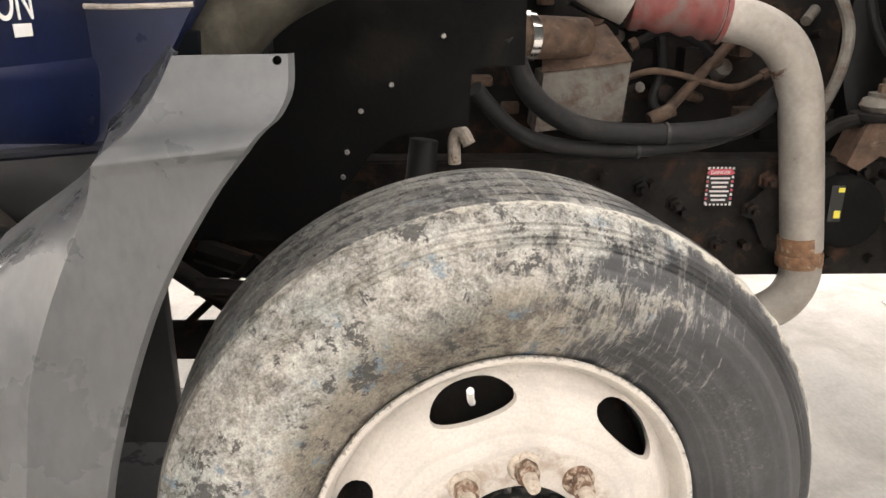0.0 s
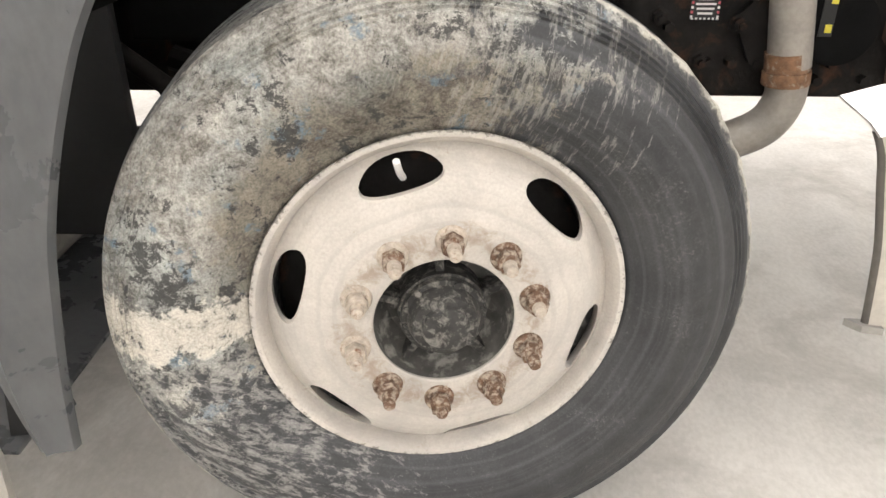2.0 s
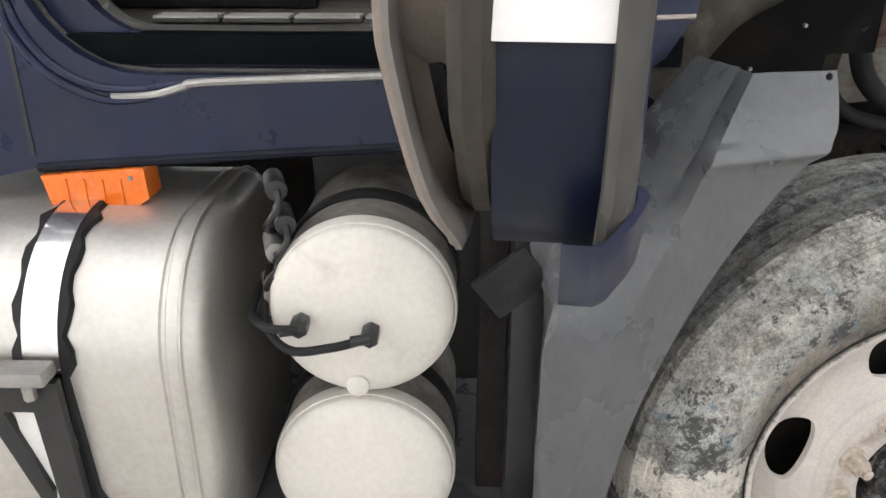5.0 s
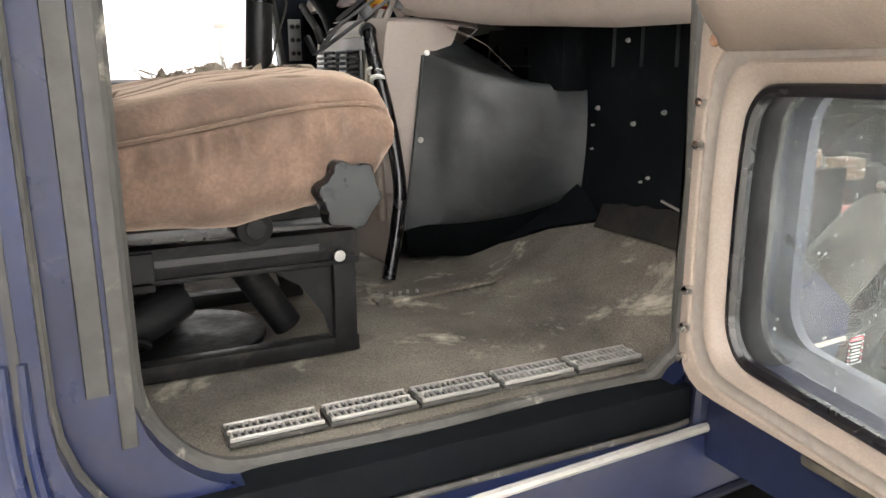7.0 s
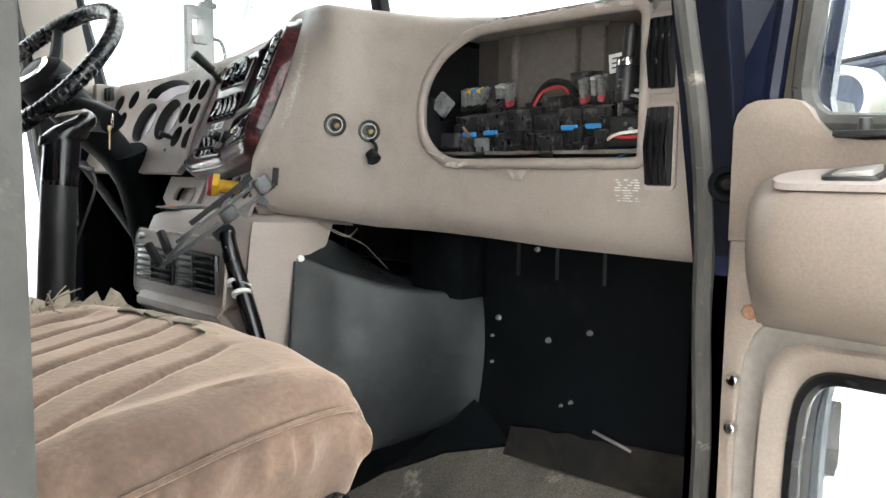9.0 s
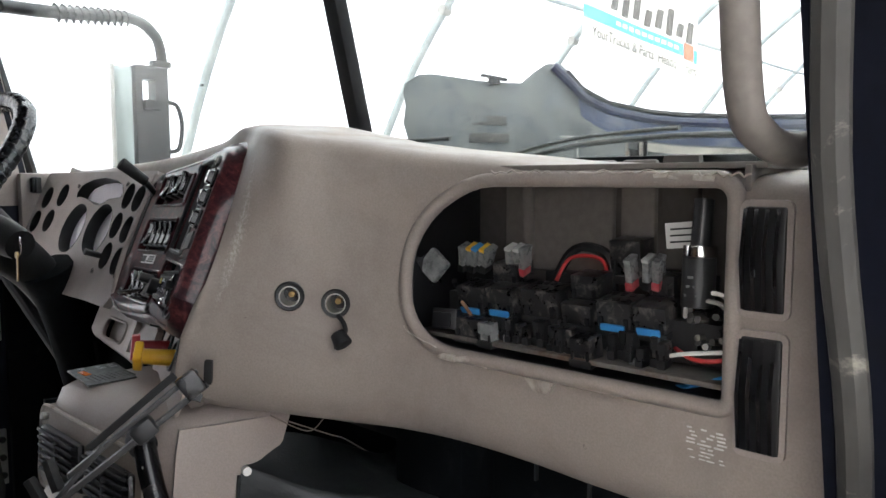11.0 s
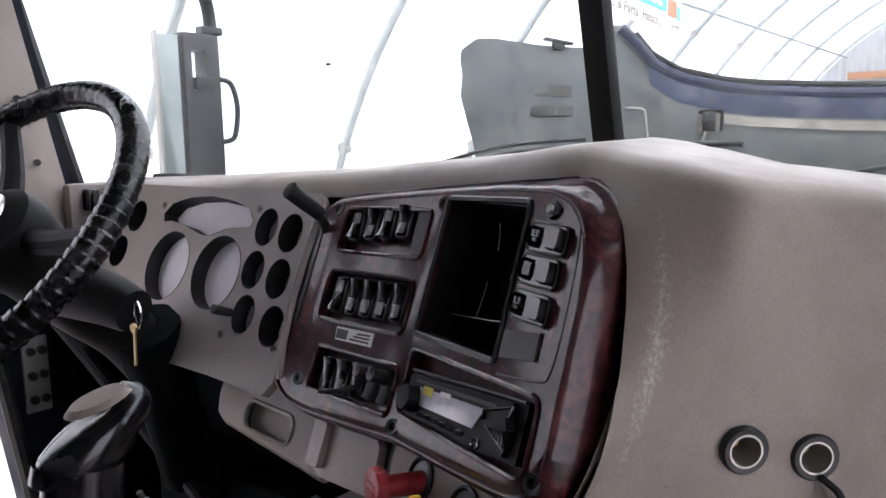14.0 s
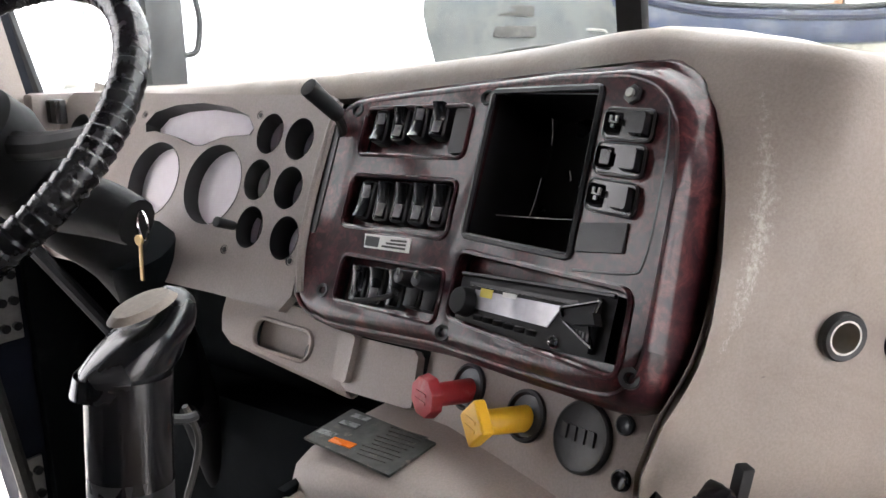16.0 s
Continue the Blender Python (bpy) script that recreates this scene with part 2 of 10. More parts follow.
def scuffed_dash():
    """Grey-beige plastic with a rubbed pale crest at the corner and small dark marks."""
    m = mat("scuffed_dash_plastic", (0.282, 0.240, 0.210), 0.5, vary=0.06, scale=4, fine=420, bump=0.16, dirt=(0.20, 0.167, 0.147), dirt_at=(0.46, 0.80), dirt_scale=6, dist=0.0009)
    nt = m.node_tree
    b = nt.nodes["Principled BSDF"]
    old = b.inputs["Base Color"].links[0].from_socket
    co = nt.nodes.new("ShaderNodeTexCoord")
    sep = nt.nodes.new("ShaderNodeSeparateXYZ")
    nt.links.new(co.outputs["Object"], sep.inputs[0])

    def calc(op, a, bb):
        k = nt.nodes.new("ShaderNodeMath")
        k.operation = op
        for i, v in enumerate((a, bb)):
            if isinstance(v, (int, float)):
                k.inputs[i].default_value = v
            else:
                nt.links.new(v, k.inputs[i])
        return k.outputs[0]

    dz = calc("SUBTRACT", sep.outputs[2], 2.02)
    crest = calc("ADD", calc("MULTIPLY", calc("MULTIPLY", dz, dz), 1.6), 1.002)
    off = calc("ABSOLUTE", calc("SUBTRACT", sep.outputs[1], crest), 0.0)
    near = calc("SUBTRACT", calc("SUBTRACT", 1.0, calc("MULTIPLY", off, 58.0)), calc("MULTIPLY", calc("MULTIPLY", dz, dz), 42.0))
    wear = calc("ADD", calc("MULTIPLY", calc("MAXIMUM", near, 0.0), 0.225), calc("MULTIPLY", noise_out(nt, 300, 8, 0.85, stretch=(1, 1, 0.7)), 0.85))
    col = mix(nt, ramp(nt, wear, [(0.575, (0, 0, 0)), (0.70, (0.65, 0.65, 0.65))]), old, (0.55, 0.52, 0.47))
    spots = ramp(nt, noise_out(nt, 34, 3, 0.5, distort=0.5), [(0.755, (0, 0, 0)), (0.775, (0.6, 0.6, 0.6))])
    nt.links.new(mix(nt, spots, col, (0.09, 0.075, 0.065)), b.inputs["Base Color"])
    return m


DASH = scuffed_dash()


def velour():
    m = mat("brown_velour", (0.112, 0.071, 0.050), 0.95, vary=0.34, scale=14, fine=170, bump=0.35, fine_vary=0.18, dirt=(0.055, 0.033, 0.024), dirt_at=(0.46, 0.68), dirt_scale=8, sheen=0.55)
    m.node_tree.nodes["Principled BSDF"].inputs["Sheen Tint"].default_value = (1.0, 0.78, 0.62, 1)
    return m


VELOUR = velour()


def wood():
    m = bpy.data.materials.new("dark_burl_wood_veneer")
    m.use_nodes = True
    nt = m.node_tree
    b = nt.nodes["Principled BSDF"]
    n = mix(nt, 0.5, noise_out(nt, 16, 8, 0.65, distort=1.8), noise_out(nt, 75, 8, 0.7, distort=1.2))
    col = ramp(nt, n, [(0.36, (0.007, 0.0022, 0.0036)), (0.48, (0.028, 0.0072, 0.0100)), (0.56, (0.07, 0.0165, 0.0185)), (0.66, (0.13, 0.036, 0.034))])
    nt.links.new(col, b.inputs["Base Color"])
    b.inputs["Roughness"].default_value, b.inputs["Coat Weight"].default_value, b.inputs["Coat Roughness"].default_value = 0.42, 0.6, 0.13
    b.inputs["Specular IOR Level"].default_value = 0.12
    return m


WOOD = wood()


def mud_tyre():
    """Tyre: grey-black rubber; dried pale mud over the rear upper quarter, scratched below it, a chalky crust on the shoulder."""
    m = bpy.data.materials.new("muddy_tyre")
    m.use_nodes = True
    nt = m.node_tree
    b = nt.nodes["Principled BSDF"]
    co = nt.nodes.new("ShaderNodeTexCoord")
    flat = nt.nodes.new("ShaderNodeVectorMath")
    flat.operation = "MULTIPLY"
    flat.inputs[1].default_value = (1, 0, 1)
    nt.links.new(co.outputs["Object"], flat.inputs[0])

    def vec(op, a, v=None):
        k = nt.nodes.new("ShaderNodeVectorMath")
        k.operation = op
        nt.links.new(a, k.inputs[0])
        if v:
            k.inputs[1].default_value = v
        return k.outputs["Value"] if op in ("DOT_PRODUCT", "LENGTH") else k.outputs[0]

    def calc(op, a, bb):
        k = nt.nodes.new("ShaderNodeMath")
        k.operation = op
        for i, v in enumerate((a, bb)):
            if isinstance(v, (int, float)):
                k.inputs[i].default_value = v
            else:
                nt.links.new(v, k.inputs[i])
        return k.outputs[0]

    def blend(*terms):
        out = None
        for k, v in terms:
            v = calc("MULTIPLY", v, k)
            out = v if out is None else calc("ADD", out, v)
        return out

    def grains(along, k_along, k_across, scale, detail, rough):
        """Noise drawn out along one direction of the wheel's plane."""
        across = (-along[2], 0, along[0])
        cb = nt.nodes.new("ShaderNodeCombineXYZ")
        nt.links.new(calc("MULTIPLY", vec("DOT_PRODUCT", co.outputs["Object"], along), k_along), cb.inputs[0])
        nt.links.new(calc("MULTIPLY", vec("DOT_PRODUCT", co.outputs["Object"], across), k_across), cb.inputs[1])
        n = nt.nodes.new("ShaderNodeTexNoise")
        n.inputs["Scale"].default_value, n.inputs["Detail"].default_value, n.inputs["Roughness"].default_value = scale, detail, rough
        n.inputs["Distortion"].default_value = 0.25
        nt.links.new(cb.outputs[0], n.inputs["Vector"])
        return n.outputs["Fac"]

    unit = vec("NORMALIZE", flat.outputs[0])
    radius = vec("LENGTH", flat.outputs[0])
    mudward = vec("DOT_PRODUCT", unit, (-0.66, 0, 0.75))
    lowrear = vec("DOT_PRODUCT", unit, (-0.84, 0, -0.54))
    topside = vec("DOT_PRODUCT", unit, (0.12, 0, 0.993))
    coarse = noise_out(nt, 14, 12, 0.74, distort=0.35)
    crisp = noise_out(nt, 52, 12, 0.78, distort=0.4)
    fine = noise_out(nt, 190, 8, 0.8)
    sepy = nt.nodes.new("ShaderNodeSeparateXYZ")
    nt.links.new(co.outputs["Object"], sepy.inputs[0])
    # rubber: grey-black, fine rings, dust in the pores
    ring = nt.nodes.new("ShaderNodeTexNoise")
    ring.noise_dimensions = "1D"
    ring.inputs["Scale"].default_value, ring.inputs["Detail"].default_value = 55, 6
    nt.links.new(calc("ADD", radius, calc("MULTIPLY", noise_out(nt, 6, 3), 0.01)), ring.inputs["W"])
    rubber = ramp(nt, noise_out(nt, 7, 8, 0.7), [(0.3, (0.013, 0.0136, 0.0147)), (0.7, (0.042, 0.0435, 0.046))])
    rubber = mix(nt, ramp(nt, ring.outputs["Fac"], [(0.48, (0, 0, 0)), (0.70, (0.42, 0.42, 0.42))]), rubber, (0.085, 0.087, 0.09))
    base = mix(nt, ramp(nt, blend((0.7, fine), (0.4, coarse)), [(0.60, (0, 0, 0)), (0.70, (0.5, 0.5, 0.5))]), rubber, (0.17, 0.165, 0.155))
    # streaked scratches through thin mud on the lower rear
    streaks = grains((0.86, 0, -0.51), 22, 62, 1.0, 10, 0.78)
    scratch = blend((0.26, lowrear), (1.0, streaks), (0.18, crisp))
    base = mix(nt, ramp(nt, scratch, [(0.825, (0, 0, 0)), (0.87, (0.5, 0.5, 0.5)), (0.95, (0.9, 0.9, 0.9))]), base, (0.265, 0.258, 0.245))
    # dried mud
    amount = blend((0.36, mudward), (0.62, coarse), (0.5, crisp))
    f = ramp(nt, amount, [(0.712, (0, 0, 0)), (0.745, (0.75, 0.75, 0.75)), (0.82, (1, 1, 1))])
    tone = blend((0.45, coarse), (0.40, crisp), (0.35, fine))
    mud = ramp(nt, tone, [(0.49, (0.075, 0.067, 0.055)), (0.55, (0.165, 0.153, 0.134)), (0.60, (0.265, 0.254, 0.230)), (0.65, (0.37, 0.355, 0.32)), (0.71, (0.47, 0.45, 0.405))])
    cool = ramp(nt, noise_out(nt, 6, 6, 0.65), [(0.44, (0, 0, 0)), (0.6, (0.6, 0.6, 0.6))])
    mud = mix(nt, cool, mud, mix(nt, 1.0, mud, (0.84, 0.95, 1.0), "MULTIPLY"))
    inner = blend((-3.4, radius), (1.0, coarse), (0.30, topside), (0.3, crisp))
    brown = ramp(nt, calc("ADD", inner, 1.3), [(0.80, (0, 0, 0)), (0.93, (0.78, 0.78, 0.78))])
    mud = mix(nt, brown, mud, mix(nt, 1.0, mud, (0.44, 0.39, 0.32), "MULTIPLY"))
    blue = ramp(nt, noise_out(nt, 15, 9, 0.68, distort=0.3), [(0.58, (0, 0, 0)), (0.635, (0.66, 0.66, 0.66))])
    mud = mix(nt, blue, mud, (0.085, 0.15, 0.205))
    clump = noise_out(nt, 6.5, 4, 0.6)
    gouge = ramp(nt, blend((0.42, clump), (0.75, noise_out(nt, 36, 12, 0.8, distort=0.3))), [(0.622, (0, 0, 0)), (0.642, (0.9, 0.9, 0.9))])
    mud = mix(nt, gouge, mud, (0.036, 0.035, 0.034))
    worn_tread = ramp(nt, blend((1.0, sepy.outputs[1]), (0.03, crisp)), [(0.100, (1, 1, 1)), (0.118, (0.42, 0.42, 0.42))])
    col = mix(nt, calc("MULTIPLY", f, worn_tread), base, mud)
    # one thick cream smear at the rear, level with the hub
    smear = blend((15.0, vec("DOT_PRODUCT", unit, (-0.9993, 0, 0.037))), (0.55, crisp), (0.7, coarse))
    col = mix(nt, ramp(nt, calc("SUBTRACT", smear, 14.9), [(0.635, (0, 0, 0)), (0.68, (0.9, 0.9, 0.9))]), col, ramp(nt, tone, [(0.5, (0.30, 0.28, 0.24)), (0.64, (0.54, 0.505, 0.44))]))
    # radial scuffs where the mud thins out at the top
    rub = grains((0.25, 0, 0.97), 16, 90, 1.0, 9, 0.75)
    scuffs = blend((0.62, vec("DOT_PRODUCT", unit, (0.30, 0, 0.954))), (0.9, rub), (0.3, coarse))
    col = mix(nt, ramp(nt, calc("SUBTRACT", scuffs, 0.6), [(0.62, (0, 0, 0)), (0.69, (0.5, 0.5, 0.5))]), col, (0.30, 0.29, 0.265))
    # chalky crust along the shoulder
    edge = calc("MULTIPLY", calc("MAXIMUM", calc("SUBTRACT", sepy.outputs[1], 0.100), 0.0), 2.0)
    crust = calc("SUBTRACT", calc("ADD", radius, calc("MULTIPLY", noise_out(nt, 34, 9, 0.74), 0.05)), calc("ADD", edge, calc("MULTIPLY", calc("MAXIMUM", mudward, -0.2), 0.009)))
    col = mix(nt, ramp(nt, crust, [(0.5268, (0, 0, 0)), (0.5300, (0.88, 0.88, 0.88))]), col, ramp(nt, tone, [(0.5, (0.27, 0.25, 0.205)), (0.64, (0.50, 0.475, 0.415))]))
    grit = ramp(nt, noise_out(nt, 300, 6, 0.75), [(0.36, (0.05, 0.05, 0.05)), (0.64, (0.95, 0.95, 0.95))])
    col = mix(nt, 0.25, col, grit, "OVERLAY")
    nt.links.new(col, b.inputs["Base Color"])
    nt.links.new(ramp(nt, f, [(0, (0.48, 0.48, 0.48)), (1, (0.95, 0.95, 0.95))]), b.inputs["Roughness"])
    bp = nt.nodes.new("ShaderNodeBump")
    bp.inputs["Strength"].default_value, bp.inputs["Distance"].default_value = 0.6, 0.003
    nt.links.new(blend((1.0, amount), (0.25, fine)), bp.inputs["Height"])
    nt.links.new(bp.outputs[0], b.inputs["Normal"])
    return m


TYRE = mud_tyre()


def wheel_paint():
    """Chalky off-white wheel paint: grey dust, faint turned arcs, rust bleeding round the studs, chipped outer lip."""
    m = mat("dusty_white_wheel_paint", (0.48, 0.447, 0.402), 0.6, vary=0.10, scale=9, fine=220, fine_vary=0.12, bump=0.15, dirt=(0.37, 0.345, 0.315), dirt_at=(0.46, 0.74), dirt_scale=7)
    nt = m.node_tree
    b = nt.nodes["Principled BSDF"]
    old = b.inputs["Base Color"].links[0].from_socket
    co = nt.nodes.new("ShaderNodeTexCoord")
    flat = nt.nodes.new("ShaderNodeVectorMath")
    flat.operation = "MULTIPLY"
    flat.inputs[1].default_value = (1, 0, 1)
    nt.links.new(co.outputs["Object"], flat.inputs[0])
    ln = nt.nodes.new("ShaderNodeVectorMath")
    ln.operation = "LENGTH"
    nt.links.new(flat.outputs[0], ln.inputs[0])
    radius = ln.outputs["Value"]

    def calc(op, a, bb):
        k = nt.nodes.new("ShaderNodeMath")
        k.operation = op
        for i, v in enumerate((a, bb)):
            if isinstance(v, (int, float)):
                k.inputs[i].default_value = v
            else:
                nt.links.new(v, k.inputs[i])
        return k.outputs[0]

    arcs = nt.nodes.new("ShaderNodeTexNoise")
    arcs.noise_dimensions = "1D"
    arcs.inputs["Scale"].default_value, arcs.inputs["Detail"].default_value = 70, 3
    nt.links.new(calc("ADD", radius, calc("MULTIPLY", noise_out(nt, 5, 5), 0.05)), arcs.inputs["W"])
    col = mix(nt, ramp(nt, arcs.outputs["Fac"], [(0.52, (0, 0, 0)), (0.7, (0.28, 0.28, 0.28))]), old, (0.33, 0.305, 0.28))
    halo = calc("SUBTRACT", 1.0, calc("MULTIPLY", calc("ABSOLUTE", calc("SUBTRACT", radius, 0.143), 0.0), 26.0))
    halo = calc("ADD", calc("MULTIPLY", calc("MAXIMUM", halo, 0.0), 0.22), noise_out(nt, 42, 8, 0.7, distort=0.4))
    col = mix(nt, ramp(nt, halo, [(0.60, (0, 0, 0)), (0.80, (0.75, 0.75, 0.75))]), col, (0.27, 0.205, 0.15))
    lip = calc("ADD", calc("MULTIPLY", calc("MAXIMUM", calc("SUBTRACT", radius, 0.284), 0.0), 18.0), noise_out(nt, 90, 8, 0.8))
    col = mix(nt, ramp(nt, lip, [(0.70, (0, 0, 0)), (0.78, (0.8, 0.8, 0.8))]), col, (0.10, 0.09, 0.078))
    streak = noise_out(nt, 15, 8, 0.75, stretch=(1, 1, 0.35), distort=0.8)
    col = mix(nt, ramp(nt, streak, [(0.60, (0, 0, 0)), (0.72, (0.45, 0.45, 0.45))]), col, (0.36, 0.335, 0.30))
    nt.links.new(col, b.inputs["Base Color"])
    return m


WHEEL = wheel_paint()


def cover_fabric():
    """White building cover that lets daylight through."""
    m = bpy.data.materials.new("white_translucent_cover")
    m.use_nodes = True
    nt = m.node_tree
    out = nt.nodes["Material Output"]
    nt.nodes.remove(nt.nodes["Principled BSDF"])
    d, t, a = (nt.nodes.new(k) for k in ("ShaderNodeBsdfDiffuse", "ShaderNodeBsdfTranslucent", "ShaderNodeMixShader"))
    c = ramp(nt, noise_out(nt, 0.7, 4), [(0.3, (0.86, 0.87, 0.87)), (0.7, (0.94, 0.94, 0.93))])
    nt.links.new(c, d.inputs[0])
    nt.links.new(c, t.inputs[0])
    a.inputs[0].default_value = 0.72
    nt.links.new(d.outputs[0], a.inputs[1])
    nt.links.new(t.outputs[0], a.inputs[2])
    nt.links.new(a.outputs[0], out.inputs[0])
    return m


COVER = cover_fabric()


def glass(name, tint, dust):
    """Thin window glass: clear with a Fresnel gloss and a film of dust."""
    m = bpy.data.materials.new(name)
    m.use_nodes = True
    nt = m.node_tree
    out = nt.nodes["Material Output"]
    nt.nodes.remove(nt.nodes["Principled BSDF"])
    clear, gloss, film = (nt.nodes.new(k) for k in ("ShaderNodeBsdfTransparent", "ShaderNodeBsdfGlossy", "ShaderNodeBsdfDiffuse"))
    clear.inputs[0].default_value = (*tint, 1)
    gloss.inputs["Roughness"].default_value = 0.02
    film.inputs[0].default_value = (0.55, 0.56, 0.55, 1)
    through_dust, veil = nt.nodes.new("ShaderNodeBsdfTranslucent"), nt.nodes.new("ShaderNodeMixShader")
    through_dust.inputs[0].default_value = (0.80, 0.84, 0.84, 1)
    veil.inputs[0].default_value = 0.6
    nt.links.new(film.outputs[0], veil.inputs[1])
    nt.links.new(through_dust.outputs[0], veil.inputs[2])
    lw = nt.nodes.new("ShaderNodeLayerWeight")
    lw.inputs["Blend"].default_value = 0.5
    pw = nt.nodes.new("ShaderNodeMath")
    pw.operation = "POWER"
    pw.inputs[1].default_value = 5.0
    nt.links.new(lw.outputs["Facing"], pw.inputs[0])
    fr = nt.nodes.new("ShaderNodeMath")
    fr.operation = "MULTIPLY_ADD"
    fr.inputs[1].default_value, fr.inputs[2].default_value = 0.6, 0.02
    nt.links.new(pw.outputs[0], fr.inputs[0])
    m1, m2 = nt.nodes.new("ShaderNodeMixShader"), nt.nodes.new("ShaderNodeMixShader")
    nt.links.new(ramp(nt, mix(nt, 0.45, noise_out(nt, 9, 8, 0.7), noise_out(nt, 26, 6, 0.65, stretch=(1, 1, 0.12), distort=0.3)), [(0.38, (dust * 0.25,) * 3), (0.56, (dust * 1.2,) * 3), (0.68, (dust * 3.0,) * 3)]), m1.inputs[0])
    film_fac = m1.inputs[0].links[0].from_socket
    specks = ramp(nt, noise_out(nt, 130, 3, 0.6), [(0.66, (0, 0, 0)), (0.72, (min(0.8, dust * 6),) * 3)])
    nt.links.new(mix(nt, 1.0, film_fac, specks, "ADD"), m1.inputs[0])
    nt.links.new(clear.outputs[0], m1.inputs[1])
    nt.links.new(veil.outputs[0], m1.inputs[2])
    nt.links.new(fr.outputs[0], m2.inputs[0])
    nt.links.new(m1.outputs[0], m2.inputs[1])
    nt.links.new(gloss.outputs[0], m2.inputs[2])
    nt.links.new(m2.outputs[0], out.inputs[0])
    return m


GLASS = glass("dusty_windscreen_glass", (0.95, 0.98, 0.97), 0.032)
GLASS_DOOR = glass("streaked_door_glass", (0.93, 0.96, 0.95), 0.07)


# ---- mesh helpers ----
def V(*a):
    return Vector(a)


def finish(bm, smooth=35.0):
    bmesh.ops.recalc_face_normals(bm, faces=bm.faces)
    if smooth:
        cut = radians(smooth)
        for f in bm.faces:
            f.smooth = True
        for e in bm.edges:
            if len(e.link_faces) != 2 or e.calc_face_angle(0.0) > cut:
                e.smooth = False


def thing(name, at, label, category, group="", kind=""):
    ob = new(name)
    ob.empty_display_size = 0.05
    ob.matrix_basis = at if isinstance(at, Matrix) else Matrix.Translation(at)
    return tagged(ob, label, category, group, kind)


def part(name, bm, material, parent=None, label="", smooth=35.0, kind="", category=""):
    """Links a bmesh, made in world coordinates, as one mesh object under its parent."""
    finish(bm, smooth)
    me = bpy.data.meshes.new(name)
    bm.to_mesh(me)
    bm.free()
    me.materials.append(material)
    ob = new(name, me)
    if parent is not None:
        ob.parent = parent
        m = Matrix()
        p = parent
        while p is not None:
            m = p.matrix_basis @ m if p.parent is None else p.matrix_parent_inverse @ p.matrix_basis @ m
            p = p.parent
        ob.matrix_parent_inverse = m.inverted()
    return tagged(ob, label, category, kind=kind)


def bevel(bm, w, seg=2, edges=None):
    bmesh.ops.bevel(bm, geom=edges or list(bm.edges), offset=w, segments=seg, affect="EDGES", profile=0.6, clamp_overlap=True)


def add_box(bm, c, s, w=0.0, m=None, seg=2):
    t = bmesh.new()
    bmesh.ops.create_cube(t, size=1, matrix=Matrix.Diagonal((*s, 1)))
    if w:
        bevel(t, w, seg)
    t.transform((Matrix.Translation(c) @ m) if m is not None else Matrix.Translation(c))
    join(bm, t)
    return bm


def join(bm, t):
    me = bpy.data.meshes.new("tmp")
    t.to_mesh(me)
    t.free()
    bm.from_mesh(me)
    bpy.data.meshes.remove(me)


def box(c, s, w=0.0, m=None, seg=2):
    return add_box(bmesh.new(), c, s, w, m, seg)


def add_cyl(bm, a, b, r, r2=None, seg=20, w=0.0, caps=True):
    a, b = Vector(a), Vector(b)
    t = bmesh.new()
    bmesh.ops.create_cone(t, cap_ends=caps, segments=seg, radius1=r, radius2=r if r2 is None else r2, depth=(b - a).length)
    if w:
        bevel(t, w, 2, [e for e in t.edges if e.calc_face_angle(0) > 0.8])
    t.transform(Matrix.Translation((a + b) / 2) @ (b - a).to_track_quat("Z", "Y").to_matrix().to_4x4())
    join(bm, t)
    return bm


def cyl(a, b, r, r2=None, seg=20, w=0.0):
    return add_cyl(bmesh.new(), a, b, r, r2, seg, w)


def smooth_path(pts, n=6):
    """Catmull-Rom through the points."""
    P = [Vector(p) for p in pts]
    out = []
    for i in range(len(P) - 1):
        p0, p1, p2, p3 = P[max(0, i - 1)], P[i], P[i + 1], P[min(len(P) - 1, i + 2)]
        for k in range(n):
            t = k / n
            out.append(0.5 * (2 * p1 + (p2 - p0) * t + (2 * p0 - 5 * p1 + 4 * p2 - p3) * t * t + (3 * p1 - 3 * p2 + p3 - p0) * t ** 3))
    return out + [P[-1]]


def add_tube(bm, pts, r, seg=10, n=6, wob=0.0):
    path = smooth_path(pts, n) if n else [Vector(p) for p in pts]
    rings, up = [], V(0.13, 0.31, 0.94)
    for i, p in enumerate(path):
        d = (path[min(i + 1, len(path) - 1)] - path[max(i - 1, 0)]).normalized()
        u = d.cross(up)
        if u.length < 1e-4:
            u = d.cross(V(1, 0, 0))
        u.normalize()
        up = u.cross(d).normalized()
        rr = r(i / (len(path) - 1)) if callable(r) else r
        if wob:
            rr *= 1 + wob * math.sin(i * 1.9)
        rings.append([bm.verts.new(p + rr * (math.cos(a) * u + math.sin(a) * up)) for a in np.arange(seg) * 2 * math.pi / seg])
    for a, b in zip(rings, rings[1:]):
        for k in range(seg):
            bm.faces.new((a[k], a[(k + 1) % seg], b[(k + 1) % seg], b[k]))
    bm.faces.new(rings[0][::-1])
    bm.faces.new(rings[-1])
    return bm


def tube(pts, r, seg=10, n=6, wob=0.0):
    return add_tube(bmesh.new(), pts, r, seg, n, wob)


